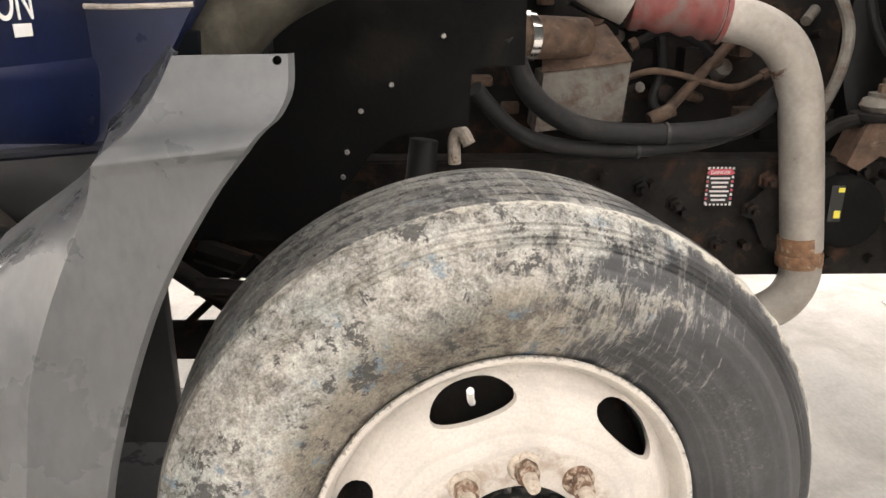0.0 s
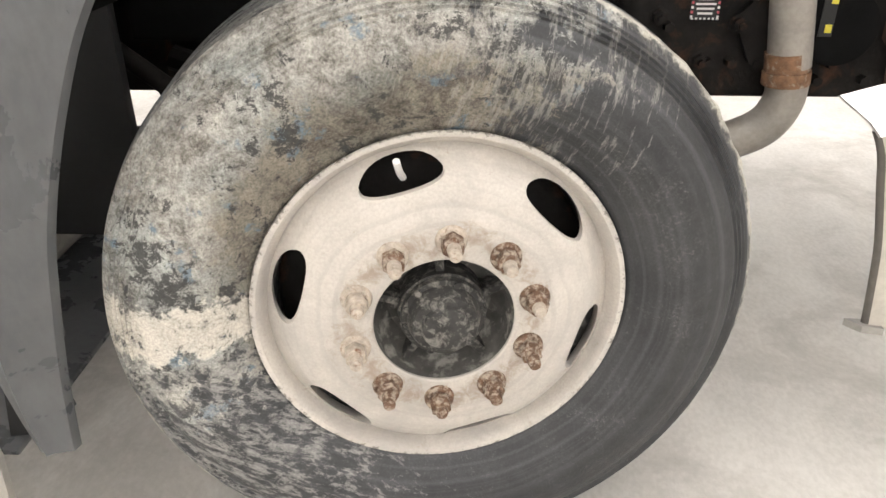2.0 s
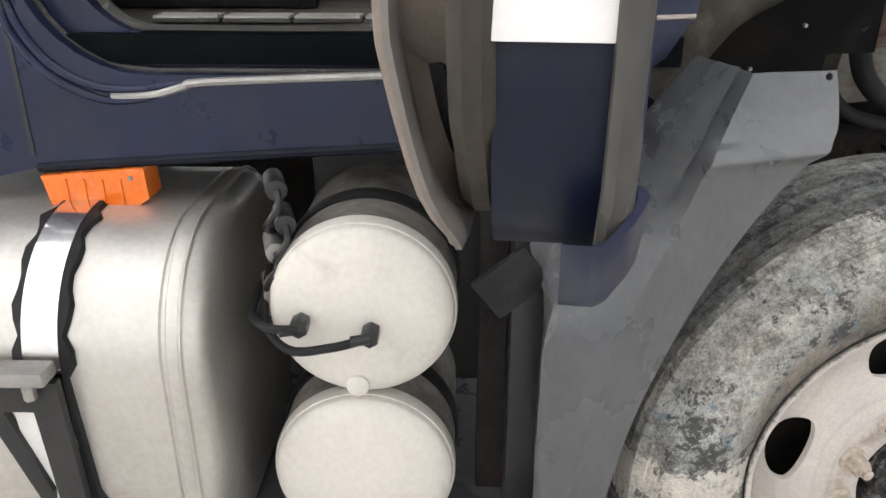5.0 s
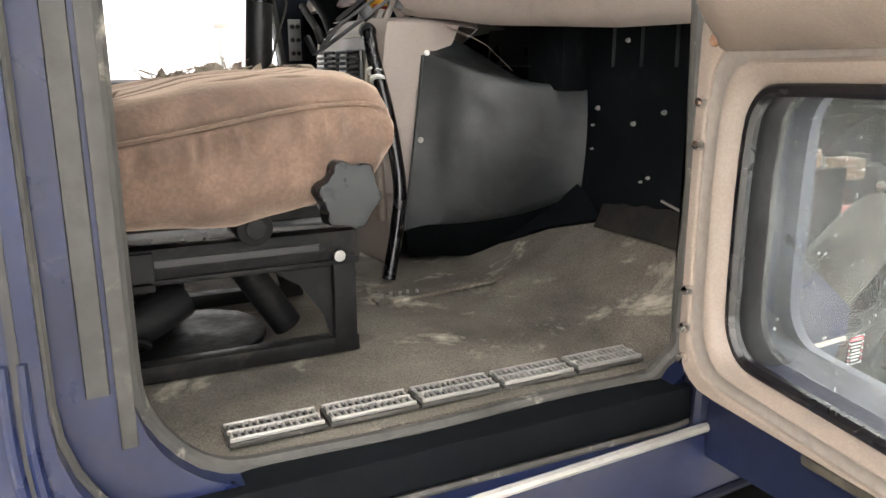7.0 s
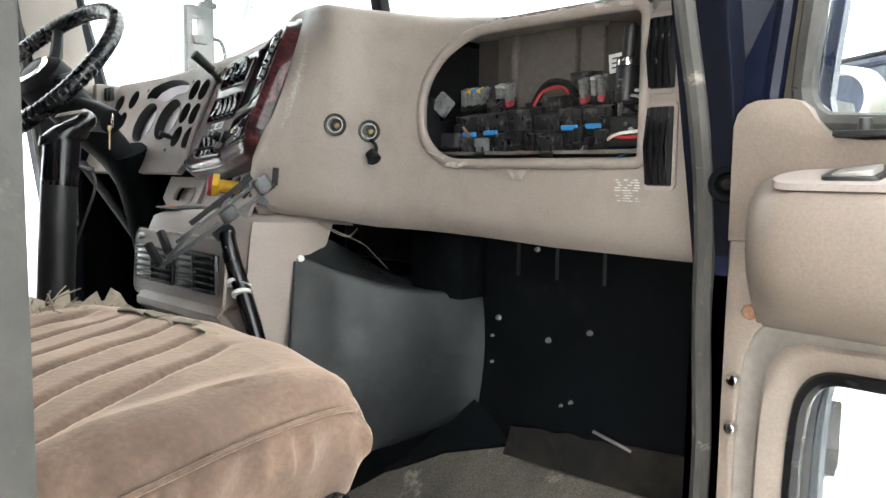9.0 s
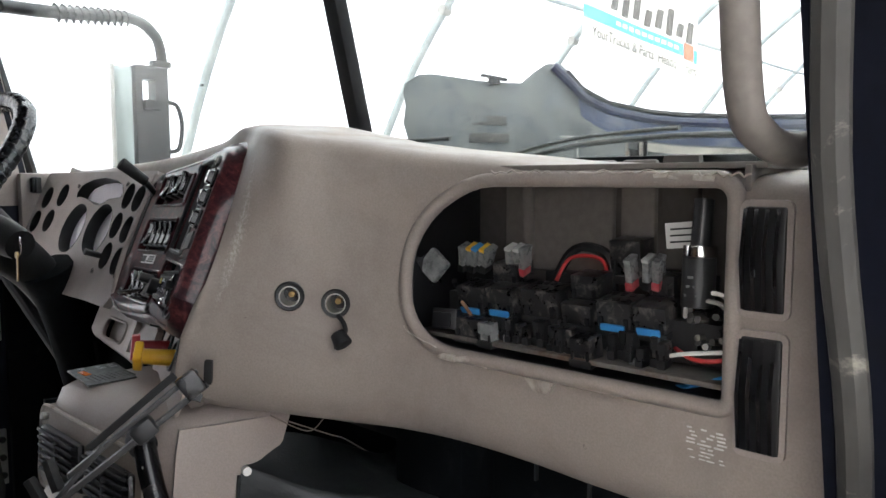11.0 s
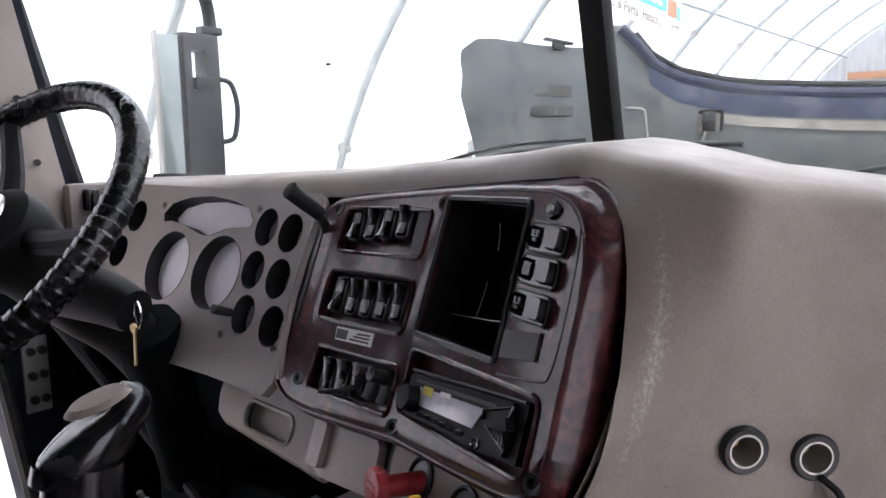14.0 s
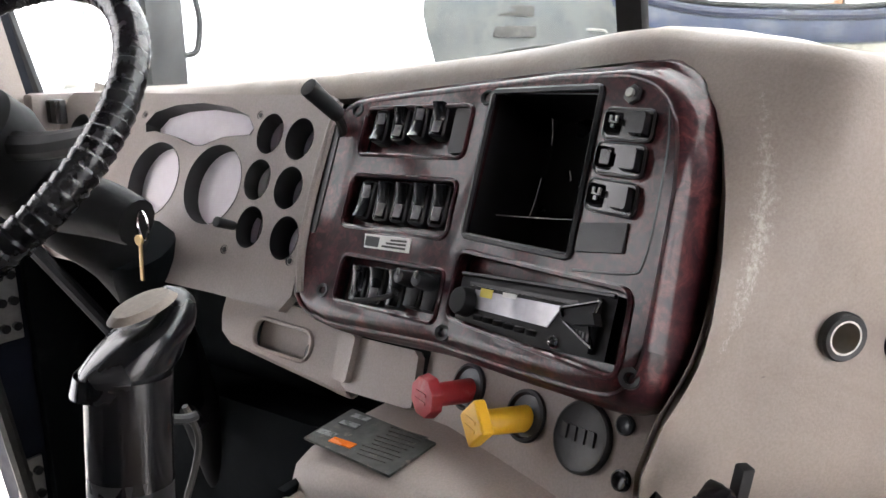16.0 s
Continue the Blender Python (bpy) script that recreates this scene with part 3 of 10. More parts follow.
def lathe(profile, seg=64, m=None, closed=False):
    """Turns (radius, height) points about the local y axis, height along +y."""
    bm = bmesh.new()
    rings = []
    for r, h in profile:
        rings.append([bm.verts.new((r * math.sin(a), h, r * math.cos(a))) for a in np.arange(seg) * 2 * math.pi / seg] if r > 1e-6 else [bm.verts.new((0, h, 0))])
    pairs = list(zip(rings, rings[1:])) + ([(rings[-1], rings[0])] if closed else [])
    for a, b in pairs:
        for k in range(seg):
            j = (k + 1) % seg
            if len(a) == 1 and len(b) == 1:
                continue
            if len(a) == 1:
                bm.faces.new((a[0], b[j], b[k]))
            elif len(b) == 1:
                bm.faces.new((a[k], a[j], b[0]))
            else:
                bm.faces.new((a[k], a[j], b[j], b[k]))
    if m is not None:
        bm.transform(m)
    return bm


def sheet(grid, thick, away):
    """A skin through rows of points, given thickness towards the direction away (a vector, or a function of the point)."""
    bm = bmesh.new()
    rows = [[Vector(p) for p in r] for r in grid]
    off = away if callable(away) else (lambda p: Vector(away))
    A = [[bm.verts.new(p) for p in r] for r in rows]
    B = [[bm.verts.new(p + off(p) * thick) for p in r] for r in rows]
    n, k = len(A), len(A[0])
    for i in range(n - 1):
        for j in range(k - 1):
            bm.faces.new((A[i][j], A[i + 1][j], A[i + 1][j + 1], A[i][j + 1]))
            bm.faces.new((B[i][j], B[i][j + 1], B[i + 1][j + 1], B[i + 1][j]))
    for i in range(n - 1):
        bm.faces.new((A[i][0], B[i][0], B[i + 1][0], A[i + 1][0]))
        bm.faces.new((A[i][-1], A[i + 1][-1], B[i + 1][-1], B[i][-1]))
    for j in range(k - 1):
        bm.faces.new((A[0][j], A[0][j + 1], B[0][j + 1], B[0][j]))
        bm.faces.new((A[-1][j], B[-1][j], B[-1][j + 1], A[-1][j + 1]))
    return bm


def prism(outline, f0, f1):
    """A solid between two placings f0(u, v), f1(u, v) of a flat outline."""
    bm = bmesh.new()
    A = [bm.verts.new(f0(u, v)) for u, v in outline]
    B = [bm.verts.new(f1(u, v)) for u, v in outline]
    n = len(A)
    bm.faces.new(A)
    bm.faces.new(B[::-1])
    for i in range(n):
        bm.faces.new((A[i], B[i], B[(i + 1) % n], A[(i + 1) % n]))
    return bm


def rounded(u0, v0, u1, v1, r, n=5):
    """The outline of a rectangle with rounded corners; r: one radius or four, from (u1, v1) anticlockwise."""
    rr = r if isinstance(r, tuple) else (r,) * 4
    pts = []
    for (cu, cv, a0), q in zip(((u1, v1, 0), (u0, v1, 90), (u0, v0, 180), (u1, v0, 270)), rr):
        su, sv = (1 if a0 in (0, 270) else -1), (1 if a0 in (0, 90) else -1)
        for k in range(n + 1):
            a = radians(a0 + 90 * k / n)
            pts.append((cu - su * q + q * math.cos(a), cv - sv * q + q * math.sin(a)))
    return pts


def ring_outline(cu, cv, ru, rv, n=28, tilt=0.0):
    out = []
    for k in range(n):
        a = 2 * math.pi * k / n
        x, y = ru * math.cos(a), rv * math.sin(a)
        out.append((cu + x * math.cos(tilt) - y * math.sin(tilt), cv + x * math.sin(tilt) + y * math.cos(tilt)))
    return out


def cut(ob, tools, robust=False):
    """Cuts the solids in tools (bmeshes) out of a mesh object for good."""
    t = bmesh.new()
    for b in tools:
        bmesh.ops.recalc_face_normals(b, faces=b.faces)
        join(t, b)
    me = bpy.data.meshes.new("tool")
    t.to_mesh(me)
    t.free()
    tool = new("tool", me)
    mod = ob.modifiers.new("cut", "BOOLEAN")
    mod.operation, mod.solver, mod.object = "DIFFERENCE", "EXACT", tool
    mod.use_self = robust
    tool.matrix_world = Matrix()
    keep = ob.parent
    inv = ob.matrix_parent_inverse.copy()
    dg = bpy.context.evaluated_depsgraph_get()
    dg.update()
    res = bpy.data.meshes.new_from_object(ob.evaluated_get(dg))
    ob.modifiers.clear()
    old = ob.data
    ob.data = res
    res.name = old.name
    bpy.data.objects.remove(tool)
    bpy.data.meshes.remove(me)
    b = bmesh.new()
    b.from_mesh(res)
    finish(b)
    b.to_mesh(res)
    b.free()
    return ob


def writing(words, size, m, material, parent, name="lettering", depth=0.0006, align="LEFT"):
    cu = bpy.data.curves.new(name, "FONT")
    cu.body, cu.size, cu.extrude, cu.align_x = words, size, depth, align
    tmp = new("tmp", cu)
    dg = bpy.context.evaluated_depsgraph_get()
    me = bpy.data.meshes.new_from_object(tmp.evaluated_get(dg))
    bpy.data.objects.remove(tmp)
    bpy.data.curves.remove(cu)
    bm = bmesh.new()
    bm.from_mesh(me)
    bpy.data.meshes.remove(me)
    bm.transform(m)
    return part(name, bm, material, parent, smooth=0)


# ---- the building: concrete floor, tube hoops, white cover, far end wall ----
GROUND = -0.015
bm = bmesh.new()
bmesh.ops.create_grid(bm, x_segments=2, y_segments=2, size=60, matrix=Matrix.Translation((0, 0, GROUND)))
tagged(part("ground", bm, CONCRETE, None, smooth=0), "pale dusty concrete floor of a hoop building", "floor", kind="structure")

HY, HZ, HR, HX0, HX1 = 1.0, -0.7, 6.8, -9.0, 23.0
A0 = math.asin(0.68 / 6.86)
ARC = np.linspace(A0, math.pi - A0, 49)
bm = bmesh.new()
cols = [[bm.verts.new((x, HY + (HR + 0.06) * math.cos(a), HZ + (HR + 0.06) * math.sin(a))) for a in ARC] for x in np.linspace(HX0, HX1, 33)]
for a, b in zip(cols, cols[1:]):
    for k in range(48):
        bm.faces.new((a[k], a[k + 1], b[k + 1], b[k]))
tagged(part("building_cover", bm, COVER, None, kind="structure"), "white translucent fabric cover over tube hoops", "cover")
bm = bmesh.new()
bm.faces.new([bm.verts.new((HX0, HY + (HR + 0.06) * math.cos(a), HZ + (HR + 0.06) * math.sin(a))) for a in ARC])
tagged(part("wall_rear", bm, COVER, None, kind="structure"), "white fabric end wall of the building", "wall")

hoop = None
for i in range(13):
    x = -7.6 + 2.5 * i
    if hoop is None:
        bm = tube([(0, HR * math.cos(a), HZ + HR * math.sin(a)) for a in ARC], 0.045, 10, 0)
        hoop = thing("hoop", (x, HY, 0), "galvanised steel tube hoop carrying the fabric cover", "hoop", "building hoops")
        bm.transform(Matrix.Translation((x, HY, 0)))
        part("tube", bm, HOOP, hoop)
        for a in (0.42, 0.75, 1.1):
            bm = cyl((x - 0.06, HY + HR * math.cos(a), HZ + HR * math.sin(a)), (x + 0.06, HY + HR * math.cos(a), HZ + HR * math.sin(a)), 0.06, seg=12)
            part("clamp", bm, STEEL, hoop)
    else:
        copy_thing(hoop, Matrix.Translation((x, HY, 0)))
for a in (0.82,):
    bm = tube([(x, HY + (HR - 0.06) * math.cos(a), HZ + (HR - 0.06) * math.sin(a)) for x in (HX0, HX1)], 0.028, 8, 0)
    tagged(part("purlin_tube", bm, HOOP), "thin steel tube tying the hoops together", "tube", "building purlins")

# far end wall
end_wall = thing("wall_end", (HX1, HY, 0), "grey corrugated steel end wall with an orange timber frame", "wall", kind="structure")
bm = bmesh.new()
ys = np.linspace(HY - 6.75, HY + 6.75, 133)
lo = [bm.verts.new((HX1 - 0.05 + 0.03 * (k % 2), y, 0)) for k, y in enumerate(ys)]
hi = [bm.verts.new((HX1 - 0.05 + 0.03 * (k % 2), y, max(0.0, HZ + math.sqrt(max(0.0, 6.82 ** 2 - (y - HY) ** 2))))) for k, y in enumerate(ys)]
for k in range(132):
    bm.faces.new((lo[k], lo[k + 1], hi[k + 1], hi[k]))
part("cladding", bm, BARN, end_wall, smooth=0)
for y0, z0, y1, z1 in ((3.9, 0, 3.9, 5.3), (3.9, 3.7, 5.4, 3.7), (1.2, 0, 1.2, 5.6), (-2.0, 4.6, 3.9, 4.6)):
    part("timber", box((HX1 - 0.2 - 0.01 * z0, (y0 + y1) / 2, (z0 + z1) / 2), (0.15, abs(y1 - y0) + 0.2, abs(z1 - z0) + 0.2), 0.01), TIMBER, end_wall)
part("white_door", box((HX1 - 0.25, 2.4, 2.0), (0.1, 1.9, 4.0), 0.03), CHALK, end_wall)
meter = thing("meter_box", (HX1 - 0.3, 3.45, 3.6), "pale grey electric meter box on the end wall", "box")
part("case", box((HX1 - 0.3, 3.45, 4.0), (0.2, 0.5, 0.8), 0.04), CHALK, meter)
part("dial", box((HX1 - 0.41, 3.45, 4.15), (0.03, 0.3, 0.22), 0.01), SCREEN, meter)
duct = thing("air_duct", (20.5, 1.0, 4.9), "pale grey round air duct under the roof", "duct")
part("pipe", tube([(20.6, 4.0, 4.55), (20.5, 3.2, 4.85), (20.4, 2.0, 4.9), (20.4, -2.5, 4.9)], 0.3, 18), CHALK, duct)

# banner hung from the hoops
banner = thing("banner", (6.95, 4.9, 3.25), "white vinyl advertising banner with printed lettering hung from a hoop", "banner")
BY0, BY1, BX0, BX1, BZ0, BZ1 = 4.93, 4.367, 6.02, 7.679, 3.66, 3.281


def on_banner(u, v, d=0.0):
    """u 0..1 along its lower edge, v metres above that edge; it hangs askew."""
    n = V(-(BY0 - BY1), -(BX1 - BX0), 0).normalized()
    return V(BX0 + (BX1 - BX0) * u, BY0 + (BY1 - BY0) * u, BZ0 + (BZ1 - BZ0) * u + v) + n * (d + 0.010 * math.sin(u * 9 + v * 2))


BANNER = mat("banner_vinyl", (0.66, 0.63, 0.58), 0.6, vary=0.05, bump=0.03)
NAVY = mat("banner_print_dark", (0.12, 0.11, 0.1), 0.6, bump=0)
SKY_BLUE = mat("banner_print_blue", (0.12, 0.42, 0.62), 0.6, bump=0)
part("cloth", sheet([[on_banner(u, v) for v in (0, 0.3, 0.6, 0.95)] for u in np.linspace(0, 1, 17)], 0.004, (0.3, 0.9, 0)), BANNER, banner)
part("stripe", sheet([[on_banner(u, v, 0.004) for v in (0.235, 0.375)] for u in np.linspace(0.0, 0.86, 13)], 0.001, (0.3, 0.9, 0)), SKY_BLUE, banner)
part("stripe", sheet([[on_banner(u, v, 0.004) for v in (0.20, 0.36)] for u in (0.965, 0.985, 1.0)], 0.001, (0.3, 0.9, 0)), SKY_BLUE, banner)
part("emblem", sheet([[on_banner(u, v, 0.006) for v in (0.21, 0.40)] for u in (0.87, 0.92, 0.96)], 0.001, (0.3, 0.9, 0)), mat("banner_print_orange", (0.5, 0.2, 0.12), 0.6, bump=0), banner)
for k in range(10):
    part("bar", sheet([[on_banner(u, v, 0.008) for v in (0.285, 0.33)] for u in (0.27 + k * 0.056, 0.31 + k * 0.056)], 0.001, (0.3, 0.9, 0)), BANNER, banner)
for k in range(8):
    part("bar", sheet([[on_banner(u + 0.02 * (v > 0.5), v, 0.008) for v in (0.44 - 0.03 * (k % 2), 0.60 + 0.06 * (k % 3))] for u in (0.22 + k * 0.095, 0.275 + k * 0.095)], 0.001, (0.3, 0.9, 0)), NAVY, banner)
ex, ez = (V(BX1 - BX0, BY1 - BY0, BZ1 - BZ0)).normalized(), V(0, 0, 1.45)
en = ex.cross(ez).normalized()
for words, u in (("Your", 0.07), ("Trucks", 0.20), ("&", 0.41), ("Parts", 0.47), ("Headquarters", 0.635)):
    writing(words, 0.115, Matrix.Translation(on_banner(u, 0.06, 0.012)) @ Matrix((ex, ez, en)).transposed().to_4x4(), NAVY, banner)

# ---- front wheel, turned a little to the left ----
WM = Matrix.Translation((0, 0, 0.5)) @ pose(0, 0, 0, 0, 0, 9)
wheel = thing("front_wheel", WM, "muddy truck tyre on a dusty white ten-stud steel wheel", "wheel")
prof = [(0.292, 0.085), (0.30, 0.078), (0.318, 0.068), (0.34, 0.052), (0.372, 0.036), (0.405, 0.031), (0.438, 0.036), (0.462, 0.048), (0.466, 0.052), (0.470, 0.050),
        (0.474, 0.056), (0.478, 0.054), (0.482, 0.061), (0.486, 0.060), (0.4895, 0.067), (0.4935, 0.066), (0.499, 0.074), (0.508, 0.082), (0.5115, 0.095)]
for h in (0.132, 0.178, 0.224, 0.27):
    prof += [(0.515, h - 0.006), (0.503, h - 0.003), (0.503, h + 0.003), (0.515, h + 0.006)]
prof += [(0.512, 0.31), (0.50, 0.325), (0.46, 0.345), (0.40, 0.352), (0.33, 0.34), (0.292, 0.32)]
tyre = part("tyre", lathe(prof, 224, WM, closed=True), TYRE, wheel, "black tyre caked with pale dried mud", smooth=22)
tyre.data.transform(WM.inverted() @ Matrix())
tyre.matrix_parent_inverse = Matrix()
rng = random.Random(77)
ragged = [rng.uniform(-0.0022, 0.0026) + (0.003 if rng.random() < 0.08 else 0.0) for _ in range(225)]
for v in tyre.data.vertices:
    rr_ = math.hypot(v.co.x, v.co.z)
    if rr_ > 0.507 and v.co.y < 0.1:
        k = int((math.atan2(v.co.z, v.co.x) / (2 * math.pi) % 1.0) * 224 + 0.5)
        away = min(1.0, max(0.0, 0.6 + (0.66 * v.co.x - 0.75 * v.co.z) / rr_))
        v.co *= 1 + away * ragged[k] / rr_
# rim with six hand holes
rp = [(0.293, 0.078), (0.297, 0.074), (0.296, 0.07), (0.288, 0.071), (0.281, 0.078), (0.277, 0.09), (0.272, 0.098), (0.263, 0.090), (0.252, 0.072), (0.238, 0.057), (0.217, 0.0475),
      (0.198, 0.043), (0.19, 0.0425), (0.182, 0.038), (0.172, 0.036), (0.112, 0.036), (0.1095, 0.038), (0.1095, 0.043), (0.18, 0.047), (0.212, 0.056), (0.235, 0.067), (0.25, 0.086), (0.262, 0.108), (0.27, 0.12), (0.28, 0.11), (0.287, 0.095)]
rim = part("rim", lathe(rp, 96, WM, closed=True), WHEEL, wheel, "dusty white steel rim with hand holes")
holes = []
for k in range(6):
    a = radians(-14.5 + 60 * k)
    outl = []
    for j in range(28):
        b = 2 * math.pi * j / 28
        tt, rr_ = 0.063 * math.copysign(abs(math.cos(b)) ** 0.92, math.cos(b)), 0.0235 * math.sin(b) - 0.0075 * math.cos(b) ** 2 + 0.003
        outl.append((tt, 0.240 + rr_))
    h = prism(outl, lambda u, v: V(u, 0.0, v), lambda u, v: V(u, 0.16, v))
    h.transform(WM @ Matrix.Rotation(a, 4, "Y"))
    holes.append(h)
cut(rim, holes)
rim.data.transform(WM.inverted())
rim.matrix_parent_inverse = Matrix()
drum = part("brake_drum", lathe([(0.0, 0.14), (0.2, 0.14), (0.24, 0.145), (0.257, 0.16), (0.257, 0.32), (0.0, 0.32)], 48, WM), GRIME, wheel, "rusty dark brake drum")
part("barrel", lathe([(0.288, 0.1), (0.262, 0.13), (0.258, 0.3), (0.288, 0.33), (0.292, 0.33), (0.292, 0.1)], 64, WM, closed=True), HUB, wheel)
# pale clip behind the upper hand hole
part("valve_stem", tube([WM @ V(-0.066, 0.05, 0.262), WM @ V(-0.06, 0.075, 0.235), WM @ V(-0.055, 0.088, 0.222)], 0.0055, 8), CHALK, wheel, "pale valve stem")
HUB_DUST = mat("dust_caked_casting", (0.075, 0.072, 0.065), 0.9, vary=0.4, scale=25, bump=0.5, dirt=(0.27, 0.26, 0.235), dirt_at=(0.5, 0.64), dirt_scale=30)
# hub
hub = part("hub", lathe([(0.0, 0.012), (0.03, 0.012), (0.036, 0.016), (0.038, 0.024), (0.05, 0.027), (0.054, 0.036), (0.058, 0.05), (0.066, 0.052), (0.067, 0.064), (0.07, 0.066), (0.07, 0.12), (0.115, 0.13), (0.115, 0.17), (0, 0.17)], 48, WM), HUB, wheel, "dark hub cap thick with dust")
for k in range(6):
    a = radians(20 + 60 * k)
    part("cap_bolt", cyl(WM @ V(0.061 * math.sin(a), 0.046, 0.061 * math.cos(a)), WM @ V(0.061 * math.sin(a), 0.054, 0.061 * math.cos(a)), 0.006, seg=6), HUB, hub)
for k in range(5):
    a = radians(70 + 72 * k)
    m = WM @ Matrix.Rotation(a, 4, "Y") @ Matrix.Translation((0, 0.105, 0.09))
    part("hub_rib", box((0, 0, 0), (0.014, 0.06, 0.055), 0.004, m), HUB, hub)
part("hub_flange", lathe([(0.112, 0.046), (0.110, 0.07), (0.102, 0.095), (0.085, 0.112), (0.069, 0.114)], 48, WM), HUB_DUST, wheel, "dusty grey hub flange")
# ten wheel nuts on their studs
for k in range(10):
    a = radians(3.8 + 36 * k)
    R = 0.28575 / 2
    c = V(R * math.sin(a), 0, R * math.cos(a))
    pale = k in (0, 7, 8, 9)
    nut = bmesh.new()
    bmesh.ops.create_cone(nut, cap_ends=True, segments=6, radius1=0.0185, radius2=0.0175, depth=0.024)
    bevel(nut, 0.0010, 1)
    nut.transform(WM @ Matrix.Translation(c + V(0, 0.019, 0)) @ Matrix.Rotation(a + k, 4, "Y") @ Matrix.Rotation(radians(90), 4, "X"))
    n_ob = part("wheel_nut", nut, RUST_PALE if k in (7, 8) else NUT, wheel, "pale dust-caked wheel nut" if pale else "rusty wheel nut")
    part("washer", lathe([(0.012, 0.0275), (0.0205, 0.0285), (0.0235, 0.0315), (0.0245, 0.037), (0.012, 0.037)], 24, WM @ Matrix.Translation(c), closed=True), RUST_PALE if pale else NUT, n_ob)
    part("stud", cyl(WM @ (c + V(0, 0.012, 0)), WM @ (c + V(0, -0.018 + 0.010 * ((k * 7) % 3) / 2, 0)), 0.0112, 0.0095, 12, 0.002), RUST_PALE if pale or k in (1, 2) else NUT, n_ob)

# ---- grey fairing behind the wheel ----
fairing = thing("wheel_fairing", (-0.63, -0.02, 0.28), "grey plastic splash fairing behind the front wheel", "fairing")
FZ = [1.106, 1.05, 0.955, 0.85, 0.75, 0.66, 0.55, 0.45, 0.36, 0.295]
FBACK = {1.106: (-0.543, 0.112), 1.05: (-0.582, 0.10), 0.955: (-0.70, 0.06)}
FR = [(-0.500, -0.03), (-0.528, -0.035), (-0.645, -0.06), (-0.688, -0.1), (-0.69, -0.09), (-0.69, -0.08), (-0.688, -0.065), (-0.683, -0.055), (-0.67, -0.048), (-0.655, -0.045)]
FMID = [(-0.487, -0.066), (-0.503, -0.074), (-0.545, -0.09), (-0.585, -0.096), (-0.605, -0.096), (-0.622, -0.093), (-0.633, -0.085), (-0.638, -0.075), (-0.638, -0.063), (-0.632, -0.055)]
FF = [(-0.338, -0.045), (-0.378, -0.048), (-0.436, -0.055), (-0.482, -0.056), (-0.517, -0.056), (-0.542, -0.055), (-0.562, -0.053), (-0.578, -0.05), (-0.588, -0.047), (-0.594, -0.045)]
ctrl = [[V(*q) for q in row] for row in (
    ((-0.459, 0.127, 1.214), (-0.429, 0.040, 1.211), (-0.416, 0.008, 1.209), (-0.29, 0.031, 1.209)),
    ((-0.498, 0.121, 1.165), (-0.452, 0.030, 1.165), (-0.437, -0.008, 1.165), (-0.289, 0.010, 1.170)),
    ((-0.525, 0.116, 1.133), (-0.474, 0.005, 1.132), (-0.458, -0.034, 1.132), (-0.299, -0.022, 1.143)),
    ((-0.541, 0.113, 1.120), (-0.489, -0.022, 1.116), (-0.474, -0.062, 1.117), (-0.313, -0.046, 1.130)),
    ((-0.545, 0.112, 1.108), (-0.499, -0.032, 1.104), (-0.484, -0.079, 1.104), (-0.323, -0.062, 1.118)),
    ((-0.549, 0.111, 1.098), (-0.503, -0.030, 1.094), (-0.488, -0.0765, 1.094), (-0.331, -0.056, 1.108)),
    ((-0.556, 0.109, 1.085), (-0.510, -0.030, 1.080), (-0.493, -0.073, 1.080), (-0.343, -0.048, 1.095)))]
for z, r, m_, f in list(zip(FZ, FR, FMID, FF))[1:]:
    r, m_, f = (V(*q, z) for q in (r, m_, f))
    ctrl.append([V(*FBACK[z], z) if z in FBACK else r + V(0.01, 0.11, 0.0), r, m_, f])
rows = []
for back, r, m_, f in ctrl:
    rows.append([back, r + V(0, 0.012, 0), r + V(0.008, 0, 0), r.lerp(m_, 0.35), r.lerp(m_, 0.75), m_ + V(0.0, -0.004, 0), m_.lerp(f, 0.2), m_.lerp(f, 0.4), m_.lerp(f, 0.6), m_.lerp(f, 0.8), f, f + V(0.004, 0.012, 0)])
dense = list(zip(*[smooth_path(c_, 4) for c_ in zip(*rows)]))
flange = part("panel", sheet(dense, 0.005, (0.1, 1, 0)), FENDER, fairing, "scuffed grey plastic panel with a bent mounting flange", smooth=50)
cut(flange, [cyl((-0.302, -0.05, 1.202), (-0.302, 0.1, 1.202), 0.0055, seg=12)])
part("mud_flap", sheet([[V(-0.70, -0.01, 0.41), V(-0.66, 0.0, 0.41)], [V(-0.71, -0.02, 0.3), V(-0.65, -0.01, 0.3)]], 0.008, (0, 1, 0)), RUBBER, fairing)

# ---- wheelhouse liner, frame and engine bay ----
liner = thing("wheelhouse_liner", (-0.3, 0.6, 0.9), "black dusty wheelhouse liner panel", "liner")
g_ = []
for i in range(15):
    t = i / 14
    a = radians(180 - 95 * t)
    px, pz = -0.02 + 0.66 * math.cos(a), 0.55 + 0.66 * math.sin(a)
    g_.append([V(px, y, pz) for y in (0.12, 0.25, 0.4, 0.55, 0.68)])
part("arch", sheet(g_[5:9], 0.006, (-0.5, 0, 0.5)), LINER, liner, smooth=60)
side = [(-0.66, 0.9), (-0.66, 1.15), (-0.42, 1.17), (-0.42, 1.45), (0.055, 1.45), (0.055, 1.146), (-0.045, 1.141), (-0.055, 1.03), (-0.19, 1.012), (-0.24, 0.98), (-0.30, 0.90), (-0.34, 0.8), (-0.66, 0.8)]
